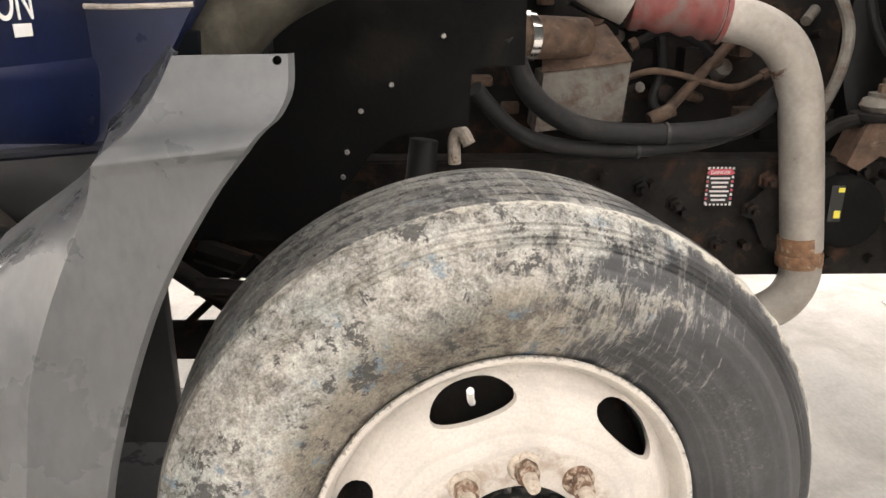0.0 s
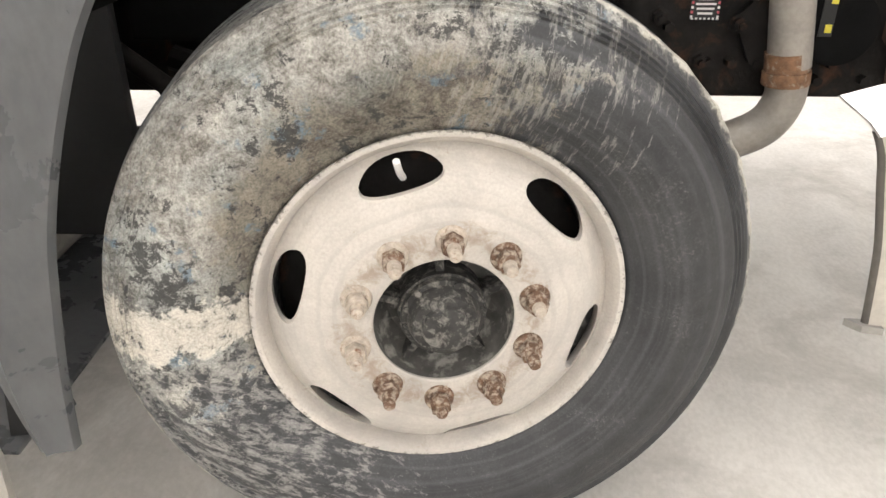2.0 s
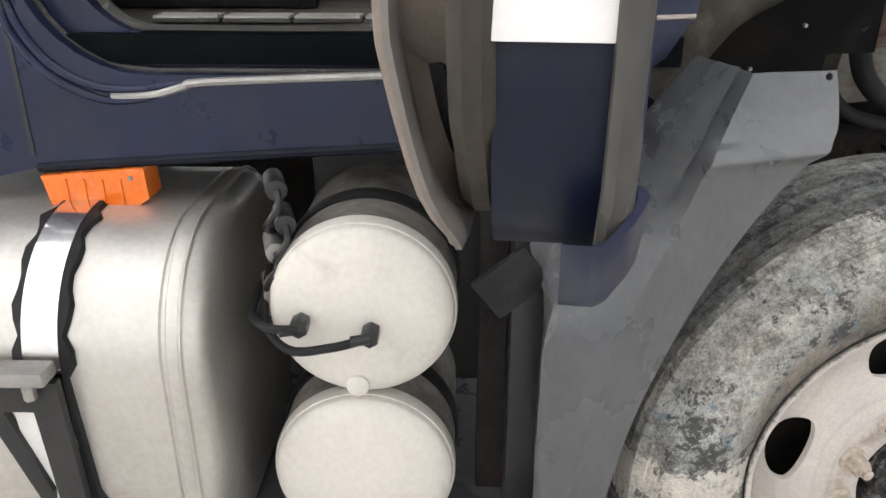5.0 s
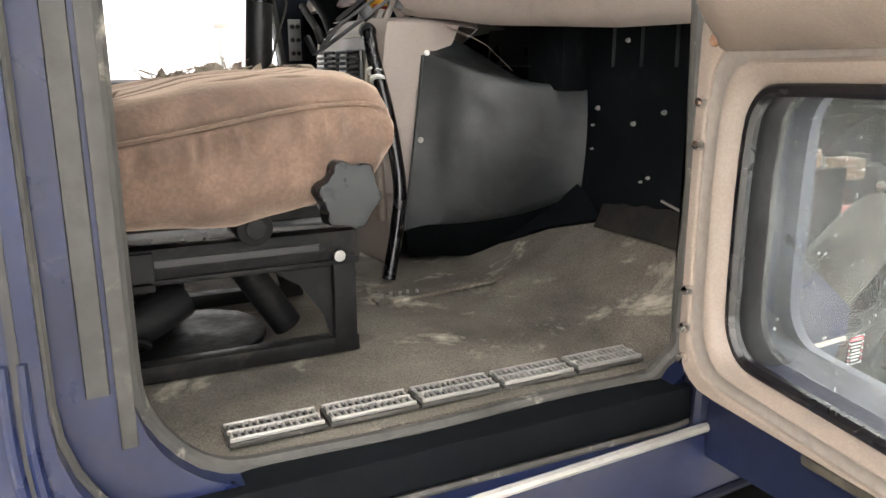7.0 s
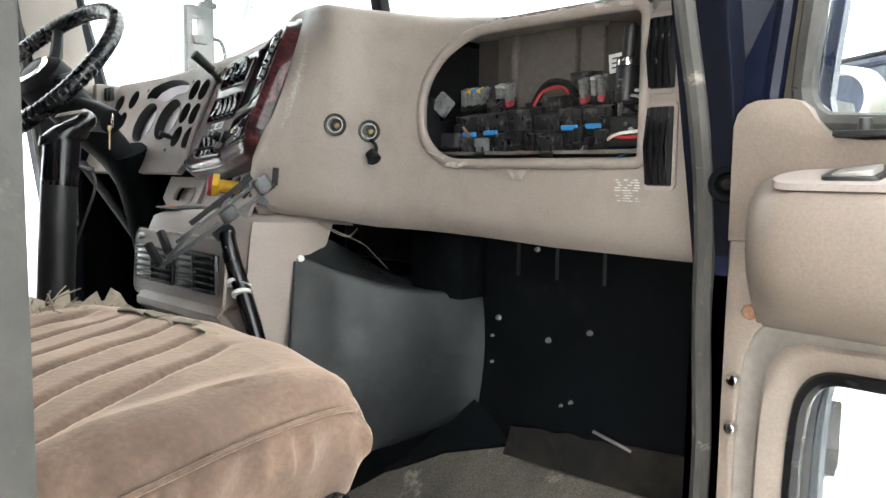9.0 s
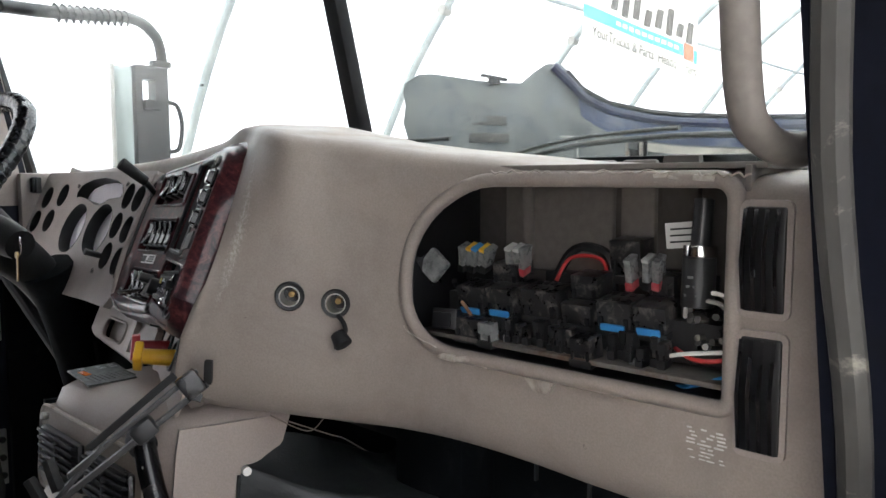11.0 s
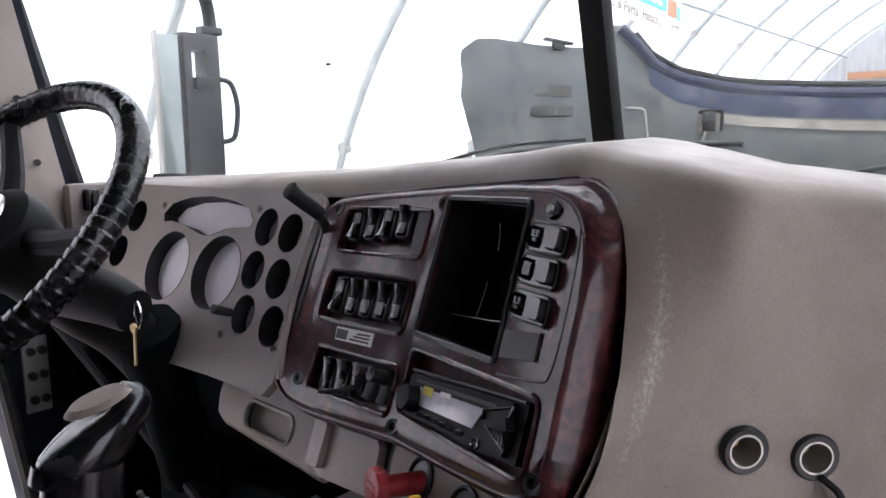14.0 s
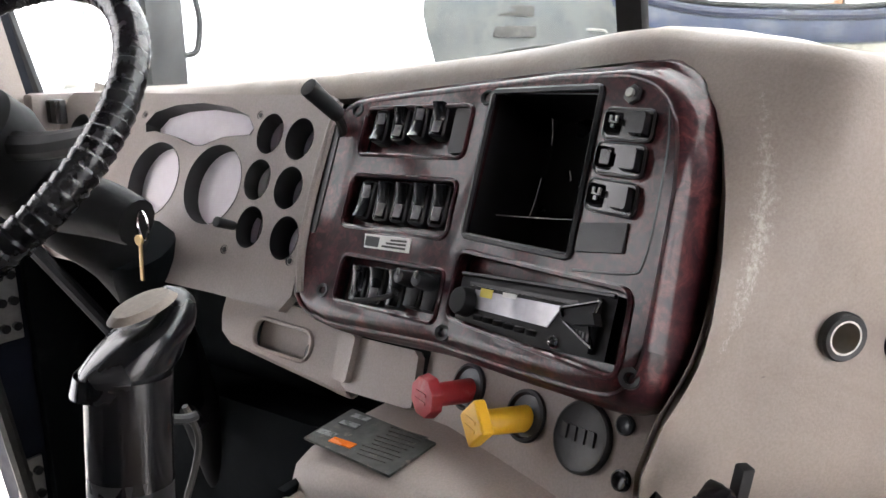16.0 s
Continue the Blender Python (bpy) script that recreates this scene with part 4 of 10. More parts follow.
part("side_panel", prism(side, lambda u, v: V(u, 0.6, v), lambda u, v: V(u, 0.612, v)), LINER, liner, smooth=20)
for x, z in ((-0.2, 1.11), (-0.26, 1.06), (-0.29, 0.98), (-0.1, 1.2), (-0.3, 0.93)):
    part("rivet", cyl((x, 0.602, z), (x, 0.594, z), 0.006, 0.004, 8), STEEL, liner)
part("arch_edge", tube([(-0.50, 0.28, 1.12), (-0.435, 0.30, 1.215), (-0.36, 0.33, 1.285), (-0.24, 0.36, 1.34), (-0.1, 0.4, 1.38)], 0.058, 14), mat("olive_dusty_liner", (0.034, 0.031, 0.024), 0.8, vary=0.4, scale=7, bump=0.3, dirt=(0.075, 0.067, 0.053), dirt_at=(0.5, 0.75), dirt_scale=14, spec=0.2), liner, "dusty olive-brown edge of the inner arch")

frame_rail = thing("frame_rail", (0.3, 0.87, 0.62), "grimy rusted chassis frame rail", "frame")
part("web", box((0.1, 0.875, 0.76), (3.6, 0.012, 0.28), 0.003), GRIME, frame_rail)
part("top_flange", box((0.1, 0.912, 0.9), (3.6, 0.08, 0.012), 0.003), GRIME, frame_rail)
part("bottom_flange", box((0.1, 0.912, 0.62), (3.6, 0.08, 0.012), 0.003), GRIME, frame_rail)
rng = random.Random(5)
for k in range(34):
    x, z = rng.uniform(0.2, 1.25), rng.choice((0.66, 0.7, 0.78, 0.85, 0.87))
    if 0.5 < x < 0.61 and z > 0.76:
        continue
    b_ = part("bolt", cyl((x, 0.87, z), (x, 0.845 - rng.random() * 0.012, z), 0.012, seg=6), GRIME, frame_rail)
part("plate", prism([(0.62, 0.80), (0.70, 0.885), (0.8, 0.9), (0.86, 0.82), (0.84, 0.7), (0.74, 0.66), (0.67, 0.70)], lambda u, v: V(u, 0.845, v), lambda u, v: V(u, 0.87, v)), GRIME, frame_rail)
part("cross_member", cyl((0.84, 0.80, 0.79), (0.84, 0.87, 0.79), 0.085, seg=36, w=0.008), LINER, frame_rail)
part("far_rail", box((0.1, 1.72, 0.76), (3.6, 0.09, 0.28), 0.006), GRIME, frame_rail)
part("front_plate", box((1.25, 0.95, 0.72), (0.6, 0.06, 0.22), 0.01), GRIME, frame_rail)
part("axle", box((0.05, 1.1, 0.46), (0.13, 1.9, 0.13), 0.02), GRIME, frame_rail)
for x in (-0.62, 0.66):
    part("spring_leaf", tube([(-0.66, 0.78, 0.72), (-0.3, 0.78, 0.6), (0.05, 0.78, 0.55), (0.3, 0.78, 0.57), (0.46, 0.80, 0.61)] if x < 0 else [(-0.5, 0.78, 0.66), (0.05, 0.78, 0.585), (0.44, 0.80, 0.62)], 0.03, 8), GRIME, frame_rail)
part("shock_absorber", cyl((-0.2, 0.7, 0.48), (-0.14, 0.74, 0.98), 0.032, seg=16, w=0.005), RUBBER, frame_rail)
part("steering_link", tube([(-0.6, 0.55, 0.72), (-0.35, 0.6, 0.66), (0.0, 0.62, 0.5)], 0.02, 10), GRIME, frame_rail)

part("cross_bar", box((-0.62, 0.66, 0.551), (0.36, 0.05, 0.076), 0.006), GRIME, frame_rail, "black cross bar under the cab")
part("drag_strut", cyl((-0.75, 0.65, 0.785), (-0.46, 0.65, 0.555), 0.021, seg=12), GRIME, frame_rail)
part("thin_strut", cyl((-0.665, 0.67, 0.585), (-0.50, 0.67, 0.74), 0.009, seg=10), GRIME, frame_rail)

sign = thing("warning_label", (0.555, 0.864, 0.80), "red and black danger label stuck on the frame", "label")
lx0, lx1, lz0, lz1 = 0.524, 0.589, 0.795, 0.888
LBL_K, LBL_R = mat("label_black", (0.012, 0.012, 0.012), 0.4, bump=0), mat("label_red", (0.6, 0.09, 0.12), 0.4, bump=0)
part("backing", box(((lx0 + lx1) / 2, 0.866, (lz0 + lz1) / 2), (lx1 - lx0, 0.003, lz1 - lz0)), LBL_K, sign)
part("header", box(((lx0 + lx1) / 2, 0.864, lz1 - 0.012), (lx1 - lx0 - 0.01, 0.002, 0.014)), LBL_R, sign)
writing("DANGER", 0.0115, Matrix.Translation((lx0 + 0.0085, 0.8625, lz1 - 0.0165)) @ pose(0, 0, 0, 90), WHITE_TAG, sign, depth=0.0003)
for k in range(6):
    part("text_bar", box(((lx0 + lx1) / 2, 0.8635, lz1 - 0.027 - k * 0.0105), (0.046 - 0.006 * (k % 3), 0.0015, 0.0045)), WHITE_TAG, sign)
for k in range(9):
    for xx in (lx0 + 0.003, lx1 - 0.003):
        part("border_dash", box((xx, 0.8635, lz0 + 0.006 + k * 0.0105), (0.005, 0.0015, 0.0055)), LBL_R if k % 2 else WHITE_TAG, sign)
    if k < 7:
        for zz in (lz0 + 0.002, lz1 - 0.002):
            part("border_dash", box((lx0 + 0.005 + k * 0.0095, 0.8635, zz), (0.005, 0.0015, 0.004)), WHITE_TAG, sign)
tag2 = thing("yellow_label", (0.86, 0.795, 0.78), "small black and yellow caution sticker", "label")
part("backing", box((0.806, 0.798, 0.815), (0.03, 0.002, 0.085)), LBL_K, tag2)
LBL_Y = mat("label_yellow", (0.62, 0.53, 0.05), 0.4, bump=0)
for z_, h_, x_ in ((0.848, 0.010, 0.813), (0.790, 0.018, 0.810)):
    part("text_bar", box((x_, 0.796, z_), (0.014, 0.002, h_)), LBL_Y, tag2)

# charge-air pipe with its red hose
pipe = thing("charge_air_pipe", (0.72, 0.82, 0.6), "grey steel engine pipe with a red silicone hose and rusty band", "pipe")
part("pipe_body", tube([(0.50, 0.835, 1.225), (0.575, 0.825, 1.21), (0.645, 0.82, 1.165), (0.69, 0.82, 1.08), (0.71, 0.82, 0.98), (0.735, 0.82, 0.82), (0.752, 0.82, 0.70)], 0.0485, 24, 8), PIPE, pipe)
part("lower_elbow", tube([(0.754, 0.82, 0.69), (0.755, 0.82, 0.62), (0.72, 0.825, 0.555), (0.63, 0.83, 0.51), (0.5, 0.84, 0.47)], 0.047, 24, 8), PIPE, pipe)
part("band", cyl((0.7515, 0.82, 0.66), (0.749, 0.82, 0.692), 0.0535, seg=28, w=0.004), RUST, pipe, "rusty joint band")
part("rusty_end", cyl((0.749, 0.82, 0.69), (0.743, 0.82, 0.735), 0.0497, 0.0493, 28), RUST, pipe)
part("upper_pipe", tube([(0.31, 0.85, 1.255), (0.24, 0.86, 1.29), (0.12, 0.9, 1.37), (0.0, 0.95, 1.45)], 0.05, 20, 6), PIPE, pipe)


def ribs(t):
    return 0.0535 + 0.0032 * math.sin(t * 2 * math.pi * 4.0)


part("red_hose", tube([(0.31, 0.85, 1.254), (0.38, 0.845, 1.247), (0.45, 0.84, 1.237), (0.5, 0.835, 1.226)], ribs, 24, 14), RED_HOSE, pipe, "ribbed red silicone hose")
for p, q in (((0.318, 0.849, 1.253), (0.33, 0.848, 1.252)), ((0.503, 0.835, 1.225), (0.513, 0.834, 1.223))):
    part("hose_clamp", cyl(p, q, 0.056, seg=28), RED_HOSE, pipe)

# sheet-metal box with its duct and hose clamp
sbox = thing("engine_side_box", (0.23, 0.95, 0.97), "rusty grey sheet metal box on the engine", "box")
part("case", prism([(0.135, 1.10), (0.335, 1.125), (0.322, 0.99), (0.118, 0.965)], lambda u, v: V(u, 0.9, v), lambda u, v: V(u, 1.05, v)), RUST_GREY, sbox, smooth=15)
part("lid", sheet([[V(0.13, 0.895, 1.105), V(0.338, 0.895, 1.13)], [V(0.14, 0.98, 1.185), V(0.29, 0.98, 1.205)], [V(0.15, 1.05, 1.21), V(0.28, 1.05, 1.22)]], 0.004, (0, 0.3, -1)), RUST_BROWN, sbox)
part("duct", cyl((0.055, 0.86, 1.185), (0.23, 0.95, 1.175), 0.048, seg=24), RUST_BROWN, sbox)
part("hose_clamp", cyl((0.075, 0.868, 1.184), (0.095, 0.878, 1.183), 0.056, seg=28), CHROME, sbox, "shiny hose clamp")
part("clamp_screw", box((0.08, 0.83, 1.235), (0.022, 0.012, 0.012), 0.002), CHROME, sbox)

for name_, pts, r in (("coolant_hose", [(0.02, 0.62, 1.2), (0.08, 0.66, 1.08), (0.2, 0.72, 1.005), (0.38, 0.76, 0.985), (0.55, 0.78, 1.0), (0.66, 0.86, 1.05), (0.75, 0.95, 1.1)], 0.023),
                      ("coolant_hose", [(-0.04, 0.62, 1.1), (0.06, 0.68, 1.0), (0.22, 0.74, 0.955), (0.42, 0.78, 0.955), (0.58, 0.82, 0.985), (0.72, 0.9, 1.04)], 0.017),
                      ("coolant_hose", [(0.3, 1.0, 1.28), (0.42, 1.02, 1.2), (0.44, 1.02, 1.1), (0.42, 1.0, 1.02), (0.46, 0.98, 0.98)], 0.012),
                      ("coolant_hose", [(0.2, 0.98, 1.26), (0.36, 1.0, 1.2), (0.48, 1.02, 1.21), (0.6, 1.0, 1.24)], 0.011)):
    hose = thing(name_, pts[len(pts) // 2], "black rubber engine hose", "hose", "engine hoses")
    part("hose_body", tube(pts, r, 14), RUBBER, hose)
    mid = smooth_path(pts, 6)
    p, q = mid[len(mid) // 2], mid[len(mid) // 2 + 1]
    part("tie", cyl(p, p + (q - p).normalized() * 0.008, r + 0.003, seg=14), BLACK, hose)
link = thing("engine_brace", (0.5, 0.98, 1.05), "rusty diagonal engine brace rod", "rod")
part("rod", cyl((0.44, 0.96, 1.0), (0.62, 0.98, 1.2), 0.013, seg=14), RUST_BROWN, link)
part("end", cyl((0.40, 0.95, 0.985), (0.46, 0.96, 1.01), 0.018, seg=12, w=0.004), RUST_BROWN, link)

engine = thing("engine_block", (0.45, 1.2, 0.6), "grimy dark engine block with fittings", "engine")
part("block", box((0.25, 1.27, 1.0), (1.3, 0.42, 0.72), 0.03), GRIME, engine)
rng = random.Random(11)
for k in range(46):
    x, z = rng.uniform(-0.1, 0.85), rng.uniform(0.93, 1.4)
    y = rng.uniform(1.02, 1.08)
    if rng.random() < 0.5:
        part("fitting", cyl((x, y, z), (x + rng.uniform(-0.04, 0.04), y - rng.uniform(0.02, 0.06), z + rng.uniform(-0.03, 0.03)), rng.uniform(0.01, 0.028), seg=10, w=0.002), rng.choice((GRIME, RUST_GREY, RUST_BROWN, GRIME)), engine)
    else:
        part("fitting", box((x, y, z), (rng.uniform(0.03, 0.09), 0.08, rng.uniform(0.02, 0.07)), 0.006), rng.choice((GRIME, RUST_BROWN, GRIME, RUST_BROWN)), engine)
part("fan_shroud", lathe([(0.36, 0.0), (0.385, 0.0), (0.385, 0.25), (0.36, 0.25)], 48, Matrix.Translation((0.92, 1.2, 1.15)) @ pose(0, 0, 0, 0, 0, -90), closed=True), LINER, engine, "black fan shroud ring")
part("radiator", box((1.25, 1.22, 1.1), (0.1, 0.9, 0.9), 0.02), LINER, engine)
part("tank_strap", box((1.12, 0.92, 1.02), (0.2, 0.12, 0.1), 0.01), GRIME, engine)
part("core_support", box((1.02, 0.78, 0.93), (0.12, 0.3, 0.018), 0.004, pose(0, 0, 0, 0, -20, 12)), GRIME, engine)

# engine mount at the front of the frame: rusty bracket, rubber discs and bolt
emount = thing("engine_mount", (0.93, 0.86, 0.95), "rusty engine mount with rubber discs and a bolt on its bracket", "engine mount")
MB = Matrix.Translation((0.91, 0.86, 1.0)) @ pose(0, 0, 0, 90)
part("lower_disc", lathe([(0.0, 0.0), (0.066, 0.0), (0.068, 0.006), (0.066, 0.014), (0.03, 0.018), (0.0, 0.018)], 32, MB), GRIME, emount)
part("rubber_cone", lathe([(0.0, 0.018), (0.042, 0.018), (0.05, 0.03), (0.044, 0.045), (0.03, 0.052), (0.0, 0.052)], 32, MB), RUST_GREY, emount)
part("washer", lathe([(0.0, 0.052), (0.034, 0.052), (0.034, 0.059), (0.0, 0.059)], 28, MB), RUST_GREY, emount)
part("bolt", lathe([(0.0, 0.059), (0.016, 0.059), (0.0155, 0.078), (0.009, 0.08), (0.009, 0.092), (0.0, 0.092)], 6, MB), RUST_BROWN, emount)
brk = part("bracket", prism([(0.865, 0.995), (0.975, 0.995), (0.985, 0.965), (0.985, 0.925), (0.955, 0.905), (0.905, 0.92), (0.86, 0.885), (0.83, 0.90)], lambda u, v: V(u, 0.825, v), lambda u, v: V(u, 0.91, v)), RUST_BROWN, emount, "rusty cast bracket", smooth=20)
cut(brk, [cyl((0.958, 0.8, 0.955), (0.958, 0.95, 0.955), 0.008, seg=12)])
part("arm", tube([(0.76, 0.84, 0.955), (0.80, 0.845, 0.985), (0.85, 0.85, 0.998), (0.88, 0.86, 0.99)], 0.016, 10), GRIME, emount)
tow = thing("front_frame_bracket", (1.02, 0.84, 0.76), "brown rusted plate bolted to the frame end", "bracket")
part("plate", prism([(0.985, 0.875), (1.25, 0.89), (1.25, 0.65), (1.0, 0.65), (0.99, 0.73), (0.968, 0.755), (0.968, 0.79), (0.985, 0.80)], lambda u, v: V(u, 0.835, v), lambda u, v: V(u, 0.925, v)), RUST_BROWN, tow, smooth=20)
for x, z in ((1.02, 0.74), (1.1, 0.80), (1.05, 0.69)):
    part("bolt", lathe([(0.0, 0.0), (0.017, 0.0), (0.016, -0.018), (0.009, -0.02), (0.009, -0.032), (0, -0.032)], 6, Matrix.Translation((x, 0.836, z))), RUST_BROWN, tow)
# larger nuts and pipes along the frame and the engine side
for x, z in ((0.455, 0.80), (0.63, 0.79), (0.66, 0.86), (0.87, 0.73), (0.885, 0.88), (0.78, 0.70), (0.56, 0.70), (0.37, 0.84)):
    part("frame_nut", lathe([(0.0, 0.0), (0.024, 0.0), (0.024, -0.004), (0.017, -0.006), (0.0165, -0.022), (0.009, -0.024), (0.009, -0.04), (0, -0.04)], 6, Matrix.Translation((x, 0.846 if 0.6 < x < 0.87 else 0.87, z))), GRIME, frame_rail)
for k, (pts, r) in enumerate((([(0.36, 0.99, 1.16), (0.42, 0.97, 1.19), (0.5, 0.97, 1.17), (0.56, 0.98, 1.12)], 0.009), ([(0.34, 0.98, 1.08), (0.40, 0.96, 1.10), (0.47, 0.96, 1.09), (0.6, 0.97, 1.06), (0.68, 0.98, 1.09)], 0.008),
                              ([(0.38, 0.98, 1.22), (0.46, 0.97, 1.25), (0.55, 0.97, 1.22), (0.68, 0.98, 1.13)], 0.010), ([(0.8, 0.95, 1.3), (0.84, 0.93, 1.2), (0.83, 0.92, 1.1), (0.80, 0.93, 1.0)], 0.014), ([(0.9, 0.98, 1.3), (0.92, 0.96, 1.2), (0.98, 0.95, 1.12), (1.05, 0.95, 1.1)], 0.012))):
    line = thing("engine_line", pts[1], "thin grimy fluid line on the engine", "pipe", "engine lines")
    part("line_body", tube(pts, r, 10), (RUBBER, RUST_BROWN, RUBBER, RUST_GREY, RUBBER)[k], line)
    for q in (pts[0], pts[-1]):
        part("line_nut", cyl(V(*q) - V(0.008, 0, 0.004), V(*q) + V(0.008, 0, 0.004), r * 1.7, seg=6), RUST_BROWN, line)

stub = thing("hook_pipe", (-0.07, 0.72, 0.94), "short pale bent pipe stub above the tyre", "pipe")
part("stub_body", tube([(-0.075, 0.72, 0.93), (-0.075, 0.72, 0.985), (-0.06, 0.71, 1.0), (-0.045, 0.70, 0.975)], 0.014, 10), RUST_PALE, stub)

# hanging grey bracket ahead of the wheel
hang = thing("bumper_end", (0.73, 0.2, 0.40), "pale beige bumper end panel with a dark rolled edge", "bumper")
PALE_PANEL = mat("dusty_pale_bumper_paint", (0.42, 0.39, 0.345), 0.4, vary=0.08, scale=6, bump=0.08, dirt=(0.30, 0.275, 0.24), dirt_at=(0.5, 0.85), dirt_scale=7)
HX = [(0.647, 0.757), (0.664, 0.72), (0.678, 0.66), (0.692, 0.60), (0.702, 0.55), (0.709, 0.49), (0.714, 0.44), (0.717, 0.405)]
HX = [(p.x, p.z) for p in smooth_path([V(x, 0, z) for x, z in HX], 3)]
part("panel", sheet([[V(x + 0.010, 0.196, z), V(x + 0.018, 0.193, z), V(x + 0.05, 0.19, z - 0.002), V(x + 0.14, 0.185, z - 0.004 + 0.25 * max(0, 0.45 - z)), V(x + 0.5, 0.17, z - 0.01 + 0.6 * max(0, 0.45 - z))] for x, z in HX], 0.004, (0, 1, 0)), PALE_PANEL, hang, smooth=50)
part("rolled_edge", sheet([[V(x, 0.204, z), V(x + 0.002, 0.200, z), V(x + 0.006, 0.1975, z), V(x + 0.010, 0.196, z)] for x, z in HX], 0.004, (0.5, 1, 0)), mat("grey_brown_rolled_edge", (0.085, 0.078, 0.068), 0.5, vary=0.2, bump=0.1), hang, "dark grey rolled edge", smooth=50)
part("foot", prism([(0.693, 0.215), (0.714, 0.190), (0.748, 0.182), (0.746, 0.212)], lambda u, v: V(u, v, 0.395), lambda u, v: V(u, v, 0.409)), STEEL, hang)
part("top_cap", sheet([[V(0.612, 0.26, 0.797), V(0.640, 0.20, 0.772), V(0.656, 0.19, 0.752)], [V(0.68, 0.27, 0.813), V(0.70, 0.20, 0.80), V(0.705, 0.185, 0.772)], [V(1.1, 0.27, 0.83), V(1.1, 0.20, 0.815), V(1.1, 0.18, 0.78)]], 0.006, (0, 1, -0.5)), CHROME, hang, "dull chrome top edge")

# ---- under the cab: tanks, step, lamp ----
fuel = thing("fuel_tank", (-1.9, 0.24, 0.37), "round dull aluminium fuel tank with a black rubber strap", "fuel tank")
TY0, TY1, TZ0, TZ1, TR = -0.03, 0.60, 0.287, 0.94, 0.215


def tank_ring(x, d, n=9):
    """The tank's section at x, drawn in by d."""
    return [V(x, u, v) for u, v in rounded(TY0 + d, TZ0 + d, TY1 - d, TZ1 - d, TR - min(d, 0.15) * 0.8, n)]


def tank_loft(stations):
    bm = bmesh.new()
    rings = [[bm.verts.new(p) for p in tank_ring(x, d)] for x, d in stations]
    for a, b in zip(rings, rings[1:]):
        for k in range(len(a)):
            bm.faces.new((a[k], a[(k + 1) % len(a)], b[(k + 1) % len(b)], b[k]))
    bm.faces.new(rings[0])
    bm.faces.new(rings[-1])
    return bm


part("shell", tank_loft([(-2.6, 0.0), (-1.29, 0.0), (-1.287, 0.004), (-1.281, 0.004), (-1.278, 0.0), (-1.262, 0.0), (-1.256, 0.003), (-1.252, 0.008)]), ALU, fuel, "dull aluminium tank shell")
part("end_cap", tank_loft([(-1.256, 0.006), (-1.24, 0.010), (-1.228, 0.02), (-1.222, 0.04), (-1.219, 0.09), (-1.216, 0.2)]), ALU, fuel, "dull domed tank end")
part("weld_bead", tube([*tank_ring(-1.256, -0.001), tank_ring(-1.256, -0.001)[0]], 0.003, 6, 0), ALU, fuel)
SX = -1.474
pad_rows = []
for i, (p, q) in enumerate(zip(tank_ring(SX, -0.002, 14), tank_ring(SX, -0.008, 14))):
    wav = 0.008 * math.sin(i * 1.9) + 0.004 * math.sin(i * 4.1)
    pad_rows.append([V(SX - 0.046 - wav, p.y, p.z), V(SX - 0.042 - wav, q.y, q.z), V(SX + 0.042 + wav, q.y, q.z), V(SX + 0.046 + wav, p.y, p.z)])
part("strap_pad", sheet(pad_rows + pad_rows[:1], 0.002, lambda p: (V(SX, 0.285, 0.61) - V(SX, p.y, p.z)).normalized()), RUBBER, fuel, "wavy black rubber strap pad", smooth=20)
st_ = tank_ring(SX, -0.010, 14)
part("strap", sheet([[V(SX - 0.029, p.y, p.z), V(SX + 0.029, p.y, p.z)] for p in st_ + st_[:1]], 0.003, lambda p: (V(SX, 0.285, 0.61) - V(SX, p.y, p.z)).normalized()), CHROME, fuel, "polished metal strap", smooth=60)
part("bracket", box((-1.515, -0.066, 0.755), (0.135, 0.045, 0.026), 0.006), STEEL, fuel)
for dx in (-0.045, 0.035):
    part("bolt", cyl((-1.515 + dx, -0.075, 0.755), (-1.515 + dx, -0.075, 0.715), 0.010, seg=6), STEEL, fuel)
part("bracket_leg", prism([(-1.585, 0.735), (-1.445, 0.735), (-1.435, 0.40), (-1.475, 0.34), (-1.49, 0.68), (-1.54, 0.68), (-1.49, 0.52), (-1.50, 0.46), (-1.565, 0.66)], lambda u, v: V(u, -0.062, v), lambda u, v: V(u, -0.046, v)), BLACK, fuel, smooth=10)
part("bracket_strut", prism([(-1.53, 0.71), (-1.495, 0.71), (-1.47, 0.34), (-1.515, 0.34)], lambda u, v: V(u, -0.052, v), lambda u, v: V(u, -0.04, v)), CHALK, fuel, smooth=10)


